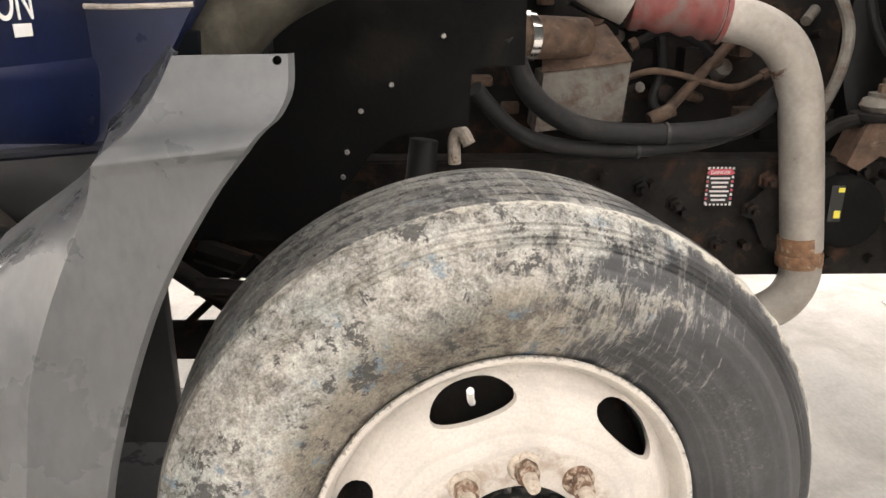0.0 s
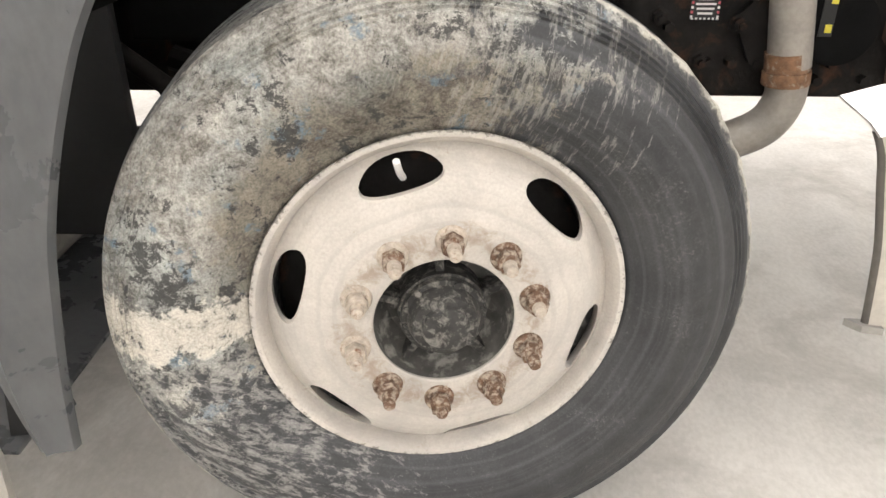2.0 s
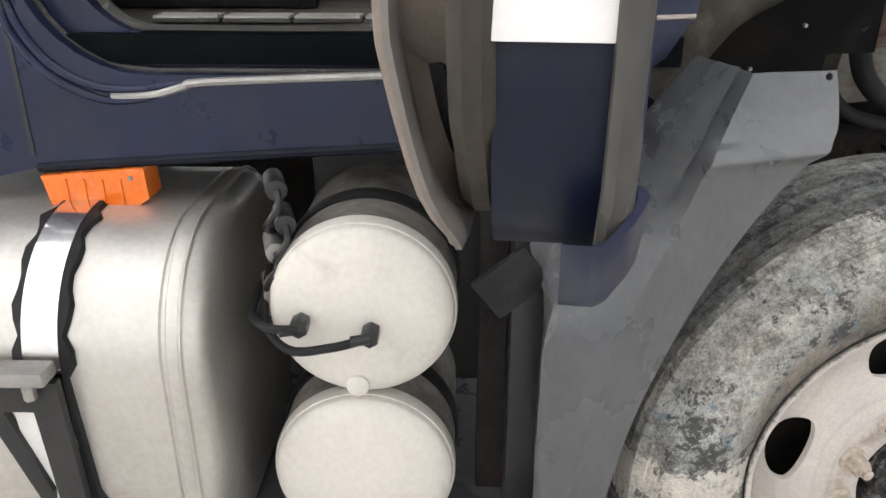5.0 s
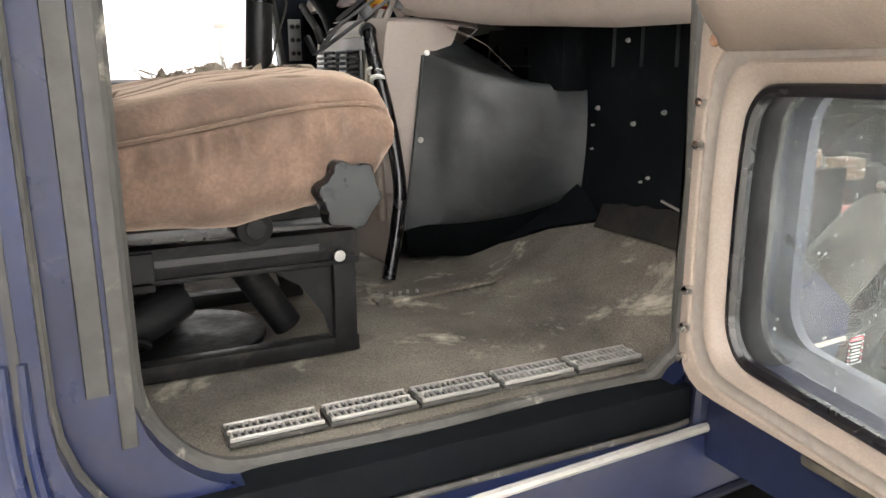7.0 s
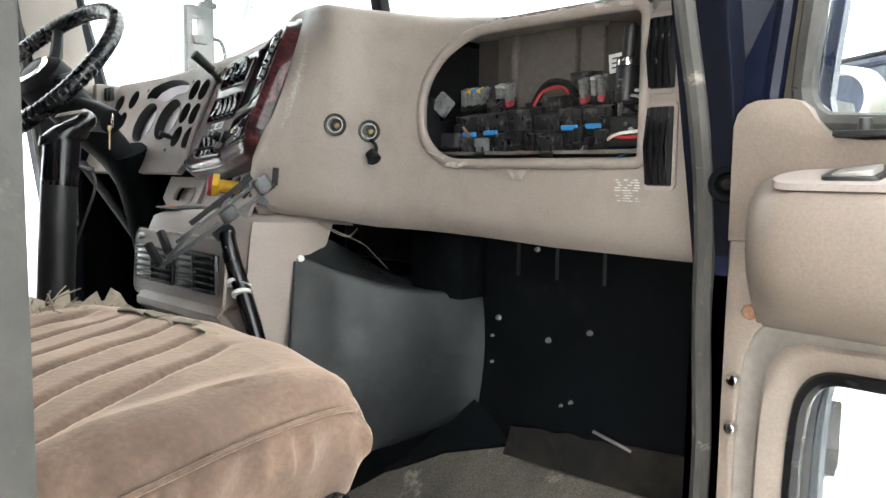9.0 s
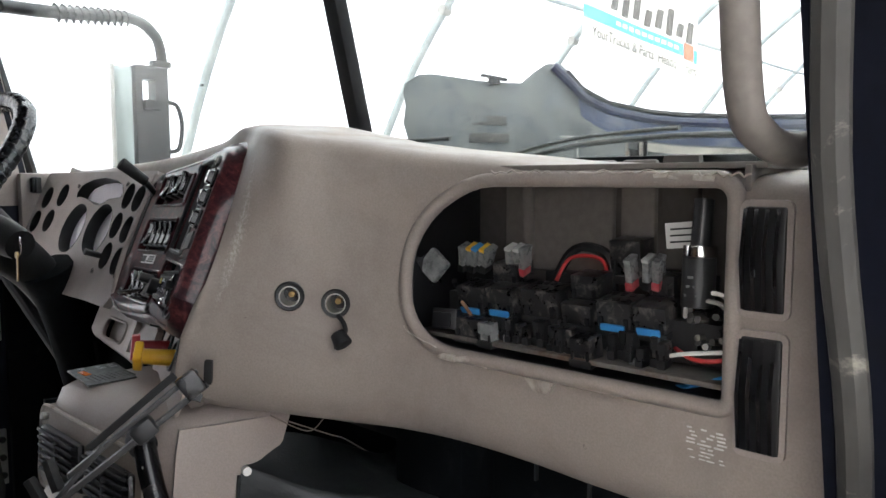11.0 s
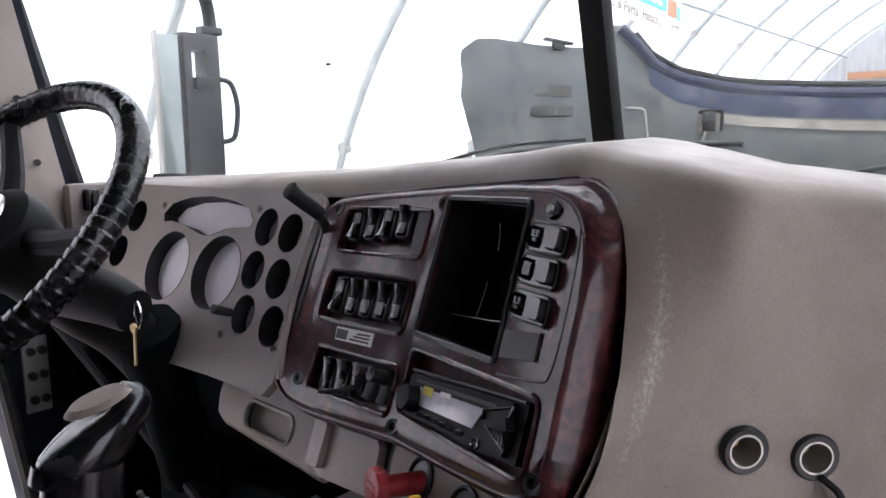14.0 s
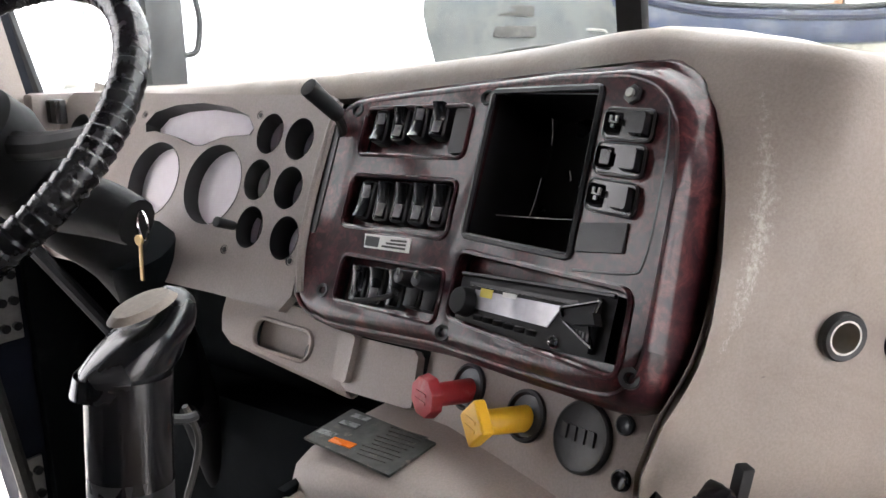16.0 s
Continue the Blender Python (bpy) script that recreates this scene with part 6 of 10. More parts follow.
part("front_flange", sheet([[dr(u + 0.11 * max(0.0, z - 1.94) - 0.004 * (z < 1.3), w, z) for u, w in ((-0.034, 0.010), (-0.033, 0.001), (-0.028, -0.003), (0.0, -0.004), (0.004, -0.009), (0.012, -0.011), (0.019, -0.006), (0.022, 0.006))] for z in (1.16, 1.3, 1.6, 1.94, 2.2, 2.5, 2.74)], 0.004, DN), DOOR_SHADE, door, "navy leading edge of the door frame", smooth=40)

def softened(o, times=2):
    """Rounds the corners of an outline by cutting them again and again."""
    for _ in range(times):
        q = []
        for p, r in zip(o, o[1:] + o[:1]):
            q += [(p[0] * 0.75 + r[0] * 0.25, p[1] * 0.75 + r[1] * 0.25), (p[0] * 0.25 + r[0] * 0.75, p[1] * 0.25 + r[1] * 0.75)]
        o = q
    return o


low_win = softened([(0.055, 1.37), (0.06, 1.33), (0.085, 1.298), (0.13, 1.294), (0.72, 1.262), (0.79, 1.262), (0.822, 1.282), (0.826, 1.33), (0.826, 1.57), (0.818, 1.622), (0.77, 1.645), (0.12, 1.645), (0.075, 1.638), (0.055, 1.59)])


def grown(o, d):
    cu, cv = sum(p[0] for p in o) / len(o), sum(p[1] for p in o) / len(o)
    hu, hv = max(abs(p[0] - cu) for p in o), max(abs(p[1] - cv) for p in o)
    return [(cu + (u - cu) * (1 + d / hu), cv + (v - cv) * (1 + d / hv)) for u, v in o]


up_win = softened([(0.040, 1.96), (0.048, 1.915), (0.085, 1.898), (0.79, 1.898), (0.84, 1.93), (0.84, 2.61), (0.79, 2.66), (0.165, 2.66), (0.125, 2.63)])
for win in (low_win, up_win):
    cut(shell, [prism(win, lambda u, v: dr(u, -0.2, v), lambda u, v: dr(u, 0.0, v)), prism(win, lambda u, v: dr(u, -0.001, v), lambda u, v: dr(u - 0.115 * max(0.0, 1 - u / 0.3), 0.2, v))])
    cut(skin, [prism(win, lambda u, v: dr(u - 0.026 * max(0.0, 1 - u / 0.3), -0.2, v), lambda u, v: dr(u - 0.026 * max(0.0, 1 - u / 0.3), 0.2, v))])
trim_o = rounded(-0.022, 1.235, 0.9, 1.888, (0.05, 0.03, 0.06, 0.26), 9)


def tw(u, z):
    """How far the inner trim stands off the door plane: it swells towards the free edge."""
    a = min(1.0, max(0.0, (u - 0.30) / 0.42))
    return -0.022 - 0.036 * a * a * (3 - 2 * a) * min(1.0, max(0.0, (z - 1.238) / 0.11)) ** 0.55


WC = (0.44, 1.46)


def along(o, a):
    """Where a ray from the window's middle at angle a leaves an outline."""
    du, dv = math.cos(a), math.sin(a)
    best = 0.0
    for p, q in zip(o, o[1:] + o[:1]):
        e0, e1 = q[0] - p[0], q[1] - p[1]
        det = du * -e1 + dv * e0
        if abs(det) < 1e-9:
            continue
        r0, r1 = p[0] - WC[0], p[1] - WC[1]
        t_, k_ = (r0 * -e1 + r1 * e0) / det, (du * r1 - dv * r0) / det
        if t_ > best and -1e-6 <= k_ <= 1 + 1e-6:
            best = t_
    return WC[0] + du * best, WC[1] + dv * best


def trim_ring(outer, inner, steps, depth):
    """A moulded ring between two outlines; steps: share of the way in, and height off the trim surface."""
    n = 144
    rows_ = []
    for k in range(n + 1):
        a = 2 * math.pi * k / n
        a = math.atan2(math.sin(a) * 0.45, math.cos(a))
        (u0, v0), (u1, v1) = along(outer, a), along(inner, a)
        rows_.append([dr(u0 + (u1 - u0) * f, 0.006 if h is None else tw(u0 + (u1 - u0) * f, v0 + (v1 - v0) * f) + h, v0 + (v1 - v0) * f) for f, h in steps])
    return sheet(rows_, depth, DN)


trim = part("inner_trim", trim_ring(trim_o, grown(low_win, 0.060), ((0.0, None), (0.002, 0.010), (0.02, 0.002), (0.06, 0.0), (0.3, 0.0), (0.6, 0.0), (0.9, 0.0), (0.97, 0.001), (1.0, 0.005)), 0.004), BEIGE_PALE, door, "beige moulded inner trim panel", smooth=50)
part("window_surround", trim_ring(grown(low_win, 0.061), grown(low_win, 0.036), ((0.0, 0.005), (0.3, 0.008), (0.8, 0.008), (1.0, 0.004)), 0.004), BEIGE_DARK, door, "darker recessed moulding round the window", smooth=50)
part("window_reveal", trim_ring(grown(low_win, 0.037), grown(low_win, 0.006), ((0.0, 0.004), (0.15, 0.0), (0.4, 0.002), (0.75, 0.012), (1.0, 0.024)), 0.004), BEIGE_PALE, door, "pale inner edge of the window moulding", smooth=50)
o = grown(low_win, 0.004)
part("window_rubber", tube([dr(u, tw(u, v) + 0.024, v) for u, v in o + o[:1]], 0.010, 8, 0), GLOSS_BLACK, door, "thick black window rubber")
o = grown(low_win, 0.001)
part("window_well", sheet([[dr(u, tw(u, v) + 0.02, v), dr(u, 0.02, v), dr(u - 0.01 * max(0.0, 1 - u / 0.3), 0.06, v)] for u, v in o + o[:1]], 0.003, DN), MATTE, door, smooth=60)
lw = part("lower_pane", prism(low_win, lambda u, v: dr(u, 0.045, v), lambda u, v: dr(u, 0.049, v)), GLASS_DOOR, door, "dirty lower door window")
lw.visible_shadow = False
uw = part("upper_pane", prism(up_win, lambda u, v: dr(u, 0.035, v), lambda u, v: dr(u, 0.039, v)), GLASS, door)
uw.visible_shadow = False
o = up_win
part("upper_rubber", tube([dr(u, 0.0, v) for u, v in o + o[:1]], 0.013, 8, 0), SEAL_DARK, door)
part("frame_seal", prism([(0.020, 1.90), (0.044, 1.90), (0.126, 2.68), (0.101, 2.68)], lambda u, v: dr(u, -0.004, v), lambda u, v: dr(u, 0.004, v)), SEAL_BROWN, door, "wide brown-grey window channel")
# armrest: bulging body with a flat switch top
arm = []
for u in [0.012, 0.016, 0.022, 0.032, 0.046, 0.062, 0.082] + list(np.linspace(0.11, 0.72, 12)):
    t_ = min(1.0, (u - 0.012) / 0.075)
    q = 0.088 * math.sqrt(max(0.0, 1 - (1 - t_) ** 2)) + 0.002
    z_in = 0.016 * (1 - math.sqrt(max(0.0, 1 - (1 - t_) ** 2)))
    arm.append([dr(u, -0.02, 1.858 - z_in)] + [dr(u, -0.022 - q * k_, z_ - (z_in if z_ > 1.80 else -z_in * 0.4)) for k_, z_ in ((0.3, 1.852), (0.62, 1.843), (0.86, 1.834), (0.96, 1.824), (1.0, 1.808), (0.995, 1.788), (0.95, 1.765), (0.85, 1.744), (0.66, 1.724), (0.4, 1.709), (0.18, 1.699))] + [dr(u, -0.02, 1.69)])
part("armrest", sheet(arm, 0.010, DN), BEIGE_PALE, door, "bulging beige armrest", smooth=60)


def arm_top(u, w, d=0.0):
    return dr(u, w, 1.8595 + (w + 0.022) * 0.235 + d)


part("switch_panel", prism(rounded(0.05, -0.096, 0.40, -0.034, 0.03, 6), lambda u, v: arm_top(u, v, -0.004), lambda u, v: arm_top(u, v, 0.0025)), TAUPE, door, "grey-brown switch plate on the armrest", smooth=30)
for u in (0.125, 0.20, 0.275):
    sw_ = part("switch", prism(rounded(u - 0.026, -0.083, u + 0.026, -0.046, 0.006, 3), lambda a, b: arm_top(a, b, 0.001), lambda a, b: arm_top(a, b, 0.006)), BLACK, door, "window switch")
    part("rocker", prism(rounded(u - 0.019, -0.078, u + 0.019, -0.051, 0.005, 3), lambda a, b: arm_top(a, b, 0.004), lambda a, b: arm_top(a, b, 0.009 + 0.12 * (a - u))), STEEL, sw_)
cb_o = [(-0.0215, 1.78), (-0.0215, 1.905), (-0.017, 1.919), (-0.008, 1.928), (0.005, 1.932), (0.036, 1.932), (0.05, 1.929), (0.059, 1.921), (0.066, 1.91), (0.076, 1.899), (0.09, 1.891), (0.11, 1.887), (0.6, 1.882), (0.6, 1.80)]
blk = bmesh.new()
layers = [[blk.verts.new(dr(0.3 + (u - 0.3) * k_, w_, 1.86 + (v - 1.86) * (1 - (1 - k_) * 3))) for u, v in cb_o] for k_, w_ in ((1.0, 0.03), (1.0, -0.0215), (0.997, -0.0245), (0.992, -0.0255))]
for p_, q_ in zip(layers, layers[1:]):
    for k in range(len(cb_o)):
        j_ = (k + 1) % len(cb_o)
        blk.faces.new((p_[k], p_[j_], q_[j_], q_[k]))
blk.faces.new(layers[-1])
part("corner_block", blk, BEIGE_PALE, door, "raised beige corner trim", smooth=60)
for z in (1.627, 1.572, 1.373, 1.32, 1.275):
    part("trim_screw", lathe([(0, -0.010), (0.006, -0.009), (0.008, -0.003), (0.008, 0.0)], 10, Matrix.Translation(dr(-0.006, -0.024, z)) @ pose(0, 0, 0, 0, 0, -85)), CHROME, door, "bright trim screw")
part("trim_scar", lathe([(0, -0.004), (0.007, -0.003), (0.009, 0)], 8, Matrix.Translation(dr(0.008, -0.023, 1.704)) @ pose(0, 0, 0, 0, 0, -85)), RUST, door)
part("sill_slot", box(dr(0.17, -0.03, 1.893), (0.02, 0.16, 0.006), 0.002, pose(0, 0, 0, 0, 0, -5.1)), BLACK, door)
part("lock_pin", cyl(dr(0.115, -0.026, 1.89), dr(0.115, -0.026, 1.908), 0.006, 0.007, 12, 0.002), BLACK, door, "black lock button")
# free edge with its white reflector and seal
part("edge_reflector", box(dr(0.9065, 0.034, 1.60), (0.06, 0.003, 0.50), 0.001, pose(0, 0, 0, 0, 0, -5.1)), WHITE_TAG, door, "white reflective sticker on the door edge")
part("edge_lip", tube([dr(0.908, 0.072, 2.6), dr(0.908, 0.072, 1.8), dr(0.908, 0.071, 1.33), dr(0.895, 0.071, 1.26), dr(0.86, 0.072, 1.205)], 0.009, 8), SEAL, door)
part("door_seal", tube([dr(0.903, -0.006, 2.6), dr(0.903, -0.006, 1.8), dr(0.903, -0.006, 1.38), dr(0.875, -0.004, 1.29), dr(0.80, -0.002, 1.238), dr(0.6, 0.0, 1.228), dr(0.2, 0.0, 1.222)], 0.013, 8), SEAL_BROWN, door)
CHROME_INK = mat("silver_lettering", (0.62, 0.63, 0.66), 0.35, metal=0.3, vary=0.25, scale=60, bump=0.0)
SE = (DD * 0.905 - DN * 0.055).normalized()
SNRM = V(-SE.y, SE.x, 0) if V(-SE.y, SE.x, 0).dot(DN) > 0 else V(SE.y, -SE.x, 0)
tm = Matrix((-SE, V(0, 0, 1), SNRM)).transposed().to_4x4()


def on_skin(u, z, d=0.0012):
    return dr(u, skin_w(u), z) + SNRM * d


writing("US DOT", 0.075, Matrix.Translation(on_skin(0.838, 1.2)) @ tm @ Matrix.Diagonal((1.15, 1, 1, 1)), CHROME_INK, door)
writing("ON", 0.062, Matrix.Translation(on_skin(0.186, 1.2465)) @ tm @ Matrix.Diagonal((0.72, 1, 1, 1)), WHITE_TAG, door)
for k in range(3):
    part("number_bar", box(on_skin(0.43 - 0.05 * k, 1.222), (0.003, 0.026, 0.05), 0.001, pose(0, 0, 0, 0, 0, -1.6)), CHROME_INK, door)
part("small_tag", box(on_skin(0.14, 1.2345), (0.002, 0.04, 0.015), 0.0, pose(0, 0, 0, 0, 0, -1.6)), WHITE_TAG, door)

# ---- dashboard ----
dash = thing("dashboard", (-0.6, 1.2, 1.75), "worn grey-beige truck dashboard with the glovebox cover missing", "dashboard")


def clus(y, z):
    """Rearward face of the instrument panel."""
    return float(np.interp(y, [1.0, 1.113, 1.292, 1.491, 1.677, 2.2], [-0.795, -0.749, -0.674, -0.634, -0.617, -0.61])) - 0.455 * (2.09 - z)


KZ = [1.78, 1.86, 1.93, 2.0, 2.037, 2.093, 2.131, 2.16]
KX, KY = [-0.838, -0.829, -0.812, -0.790, -0.778, -0.760, -0.742, -0.735], [1.05, 1.04, 1.016, 1.0, 1.0, 1.008, 1.022, 1.03]
CZ = [1.78, 1.855, 1.892, 1.924, 1.946, 1.99, 2.038, 2.072, 2.099, 2.118, 2.130, 2.136]
CX, CY = [-0.858, -0.852, -0.846, -0.836, -0.826, -0.806, -0.784, -0.767, -0.750, -0.735, -0.720, -0.706], [1.062, 1.056, 1.036, 1.025, 1.022, 1.022, 1.028, 1.036, 1.048, 1.064, 1.085, 1.115]


def plan(s, z):
    """Plan of the passenger side of the dash; s runs from the door round the corner to the crease at the wood panel."""
    k_ = V(float(np.interp(z, KZ, KX)), float(np.interp(z, KZ, KY)))
    c_ = V(float(np.interp(z, CZ, CX)), float(np.interp(z, CZ, CY)))
    P = [V(-0.64, 0.315), V(-0.64, 0.40), V(-0.633, 0.55), V(-0.632, 0.66), V(-0.643, 0.76), V(-0.668, 0.84), V(-0.707, 0.905), V(-0.752, 0.951).lerp(k_, 0.06), k_, c_]
    f = s * (len(P) - 1)
    i = min(int(f), len(P) - 2)
    k = f - i
    p0, p1, p2, p3 = P[max(0, i - 1)], P[i], P[i + 1], P[min(len(P) - 1, i + 2)]
    return 0.5 * (2 * p1 + (p2 - p0) * k + (2 * p0 - 5 * p1 + 4 * p2 - p3) * k * k + (3 * p1 - 3 * p2 + p3 - p0) * k ** 3)


def top_profile(base, inward, zs, zt):
    """Rounded top edge, then the top pad running forward under the windscreen."""
    out = [V(base(zs).x, base(zs).y, zs)]
    for o_, dz in ((0.002, 0.020), (0.007, 0.010), (0.016, 0.003), (0.03, 0.0), (0.07, -0.003)):
        z = max(zs + 0.002, zt - dz)
        p = base(z)
        out.append(V(p.x + inward.x * o_, p.y + inward.y * o_, z))
    fx = -0.40 - 0.14 * (abs(out[-1].y - 1.24) / 0.92) ** 2
    out.append(V((out[-1].x + fx) / 2, out[-1].y + 0.2 * (1.24 - out[-1].y) * max(0.0, inward.y) * 0.3, zt + 0.006))
    out.append(V(fx, out[-1].y, zt - 0.008))
    return out


bm = bmesh.new()
grid = []
SS = list(np.linspace(0, 0.66, 34)) + list(np.linspace(0.68, 1.0, 34))
for s in SS:
    b_ = plan(s, 1.95)
    zt = float(np.interp(plan(s, 2.14).y, [0.3, 0.38, 0.635, 0.81, 0.93, 1.0, 1.05, 1.11, 1.16], [2.082, 2.084, 2.098, 2.118, 2.138, 2.150, 2.157, 2.163, 2.162]))
    zb = float(np.interp(b_.y, [0.3, 0.6, 0.9, 1.0, 1.03], [1.735, 1.738, 1.755, 1.775, 1.79]))
    e = 0.012
    d = (plan(min(1, s + e), 2.04) - plan(max(0, s - e), 2.04)).normalized()
    nrm = V(d.y, -d.x)
    zs = zt - 0.040 if s < 0.86 else zt - 0.040 + (2.136 - 2.123) * (s - 0.86) / 0.14
    row = []
    for o_, z in [(0.10, zb + 0.03), (0.06, zb + 0.005), (0.035, zb), (0.014, zb + 0.015), (0.003, zb + 0.045), (0.0, zb + 0.09)] + [(0.0, z) for z in np.linspace(zb + 0.12, zs - 0.008, 16)]:
        p = plan(s, z)
        row.append(V(p.x + nrm.x * o_, p.y + nrm.y * o_, z))
    row += top_profile(lambda z: plan(s, z), nrm, zs, zt)
    grid.append([bm.verts.new(p) for p in row])
NL = 22
for a_, b_ in zip(grid, grid[1:]):
    for j in range(len(a_) - 1):
        bm.faces.new((a_[j], b_[j], b_[j + 1], a_[j + 1]))
# lip that turns in under the wood panel, then the brow over it
lip = [bm.verts.new(v.co + (V(0.03, 0.012, 0.0) if k < NL else V(0.12, 0.0, -0.012))) for k, v in enumerate(grid[-1][:NL + 1])]
for j in range(NL):
    bm.faces.new((grid[-1][j], lip[j], lip[j + 1], grid[-1][j + 1]))
BY = [1.115, 1.16, 1.2, 1.25, 1.3, 1.4, 1.5, 1.6, 1.75, 1.9, 2.05, 2.18]
BX = [-0.706, -0.692, -0.676, -0.656, -0.640, -0.622, -0.610, -0.606, -0.602, -0.600, -0.598, -0.596]
prev, plip = grid[-1][NL:], lip[NL]
for y in list(np.linspace(1.135, 1.5, 20)) + list(np.linspace(1.53, 2.18, 18)):
    zt = float(np.interp(y, [1.11, 1.16, 1.25, 1.31, 1.6, 1.9, 2.2], [2.163, 2.161, 2.151, 2.146, 2.123, 2.108, 2.098]))
    zs = float(np.interp(y, [1.11, 1.194, 1.3, 1.5, 1.54, 1.65, 2.2], [2.136, 2.129, 2.117, 2.098, 2.095, 2.093, 2.082]))
    x = float(np.interp(y, BY, BX)) - 0.006
    row = [bm.verts.new(p) for p in top_profile(lambda z: V(x, y), V(1, 0), zs, zt)]
    nl = bm.verts.new((x + 0.13, y, zs - 0.012))
    for j in range(len(row) - 1):
        bm.faces.new((prev[j], row[j], row[j + 1], prev[j + 1]))
    bm.faces.new((plip, nl, row[0], prev[0]))
    prev, plip = row, nl
bmesh.ops.recalc_face_normals(bm, faces=bm.faces)
bmesh.ops.solidify(bm, geom=bm.faces[:], thickness=0.007)
pas = part("passenger_panel", bm, DASH, dash, "scuffed beige dash panel and top pad", smooth=50)
hole_o = rounded(0.416, 1.868, 0.822, 2.082, (0.125, 0.02, 0.012, 0.07), 9)


def pas_pt(u, v, d):
    """A point over the passenger panel at plan y = u, height v, d metres out of the face towards the seat."""
    x = float(np.interp(u, [0.315, 0.40, 0.55, 0.66, 0.76, 0.84, 0.905, 0.945, 0.99], [-0.64, -0.64, -0.633, -0.632, -0.643, -0.668, -0.707, -0.75, -0.79]))
    sl = -float(np.interp(u, [0.4, 0.7, 0.8, 0.9, 0.96], [0.0, -0.1, -0.3, -0.85, -1.1]))
    n = V(-1, -sl, 0).normalized()
    return V(x, u, v) + n * d


cut(pas, [prism(hole_o, lambda u, v: V(-0.80, u, v), lambda u, v: V(-0.56, u, v)),
          cyl(pas_pt(0.945, 1.933, 0.05), pas_pt(0.945, 1.933, -0.05), 0.0155, seg=24), cyl(pas_pt(0.905, 1.923, 0.05), pas_pt(0.905, 1.923, -0.05), 0.0155, seg=24)], True)
part("opening_rim", tube([pas_pt(u, v, -0.002) for u, v in hole_o + hole_o[:1]], 0.0085, 10, 0), DASH, dash, "rolled rim of the glovebox opening", smooth=60)
for u0, u1, v0 in ((0.47, 0.60, 2.089), (0.62, 0.70, 2.090), (0.40, 0.45, 2.086)):
    rag = [(u0 + (u1 - u0) * k / 14, v0 + 0.0016 * math.sin(k * 2.3) + 0.001 * math.sin(k * 5.1)) for k in range(15)]
    part("torn_edge", tube([pas_pt(u, v, 0.007) for u, v in rag], lambda t: 0.0006 + 0.0009 * abs(math.sin(t * 21)), 6, 2), BEIGE_WORN, dash, "pale torn plastic edge")
rag = [(0.822 - 0.03 * math.sin(k * 0.13) ** 2 * 2, 1.90 - 0.003 * k) for k in range(9)]
part("torn_edge", tube([pas_pt(u, v, 0.006) for u, v in rag], 0.0010, 6, 2), BEIGE_WORN, dash)
part("torn_tab", sheet([[pas_pt(0.662, 1.872, 0.006), pas_pt(0.60, 1.872, 0.006)], [pas_pt(0.655, 1.858, 0.006), pas_pt(0.612, 1.858, 0.006)], [pas_pt(0.642, 1.842, 0.002), pas_pt(0.625, 1.842, 0.002)]], 0.006, (1, 0, 0)), BEIGE_WORN, dash)
rng = random.Random(3)
for k in range(15):
    u = 0.45 + 0.022 * k
    v = 2.083 if k < 8 else 1.866
    part("torn_shred", box(pas_pt(u + rng.uniform(-0.01, 0.01), v, 0.004), (0.008, rng.uniform(0.012, 0.03), rng.uniform(0.004, 0.009)), 0.002, pose(0, 0, 0, rng.uniform(-15, 15))), BEIGE_WORN, dash)

# rubber boot for the door wiring, in the hinge jamb
boot = thing("wiring_boot", (-0.728, 0.258, 1.84), "round black rubber wiring boot in the door jamb", "boot")
BM = Matrix.Translation((-0.729, 0.256, 1.842)) @ V(0.94, 0.34, 0).to_track_quat("Y", "Z").to_matrix().to_4x4()
part("boot_ring", lathe([(0.011, -0.004), (0.014, -0.009), (0.019, -0.007), (0.0215, 0.0), (0.0205, 0.006), (0.010, 0.006)], 28, BM, closed=True), FIREWALL, boot)
part("boot_plug", lathe([(0.0, -0.012), (0.006, -0.012), (0.009, -0.008), (0.0115, 0.004), (0.0, 0.004)], 20, BM), LINER, boot)

# air vents beside the opening
for z0, z1 in ((1.965, 2.058), (1.838, 1.942)):
    v = part("air_vent", prism(rounded(0.364, z0 - 0.006, 0.410, z1 + 0.006, 0.008, 3), lambda u, w: V(-0.645, u, w), lambda u, w: V(-0.632, u, w)), BEIGE, dash, "beige side air vent")
    part("well", box((-0.6455, 0.387, (z0 + z1) / 2), (0.006, 0.036, z1 - z0), 0.003), SCREEN, v)
    for k in range(4):
        part("louvre", sheet([[V(-0.650, 0.373 + k * 0.0095, z0 + 0.002), V(-0.636, 0.378 + k * 0.0095, z0 + 0.004)], [V(-0.660, 0.372 + k * 0.0095, (z0 + z1) / 2), V(-0.638, 0.378 + k * 0.0095, (z0 + z1) / 2)], [V(-0.650, 0.373 + k * 0.0095, z1 - 0.002), V(-0.636, 0.378 + k * 0.0095, z1 - 0.004)]], 0.0035, (0, 1, 0)), GLOSS_BLACK, v)
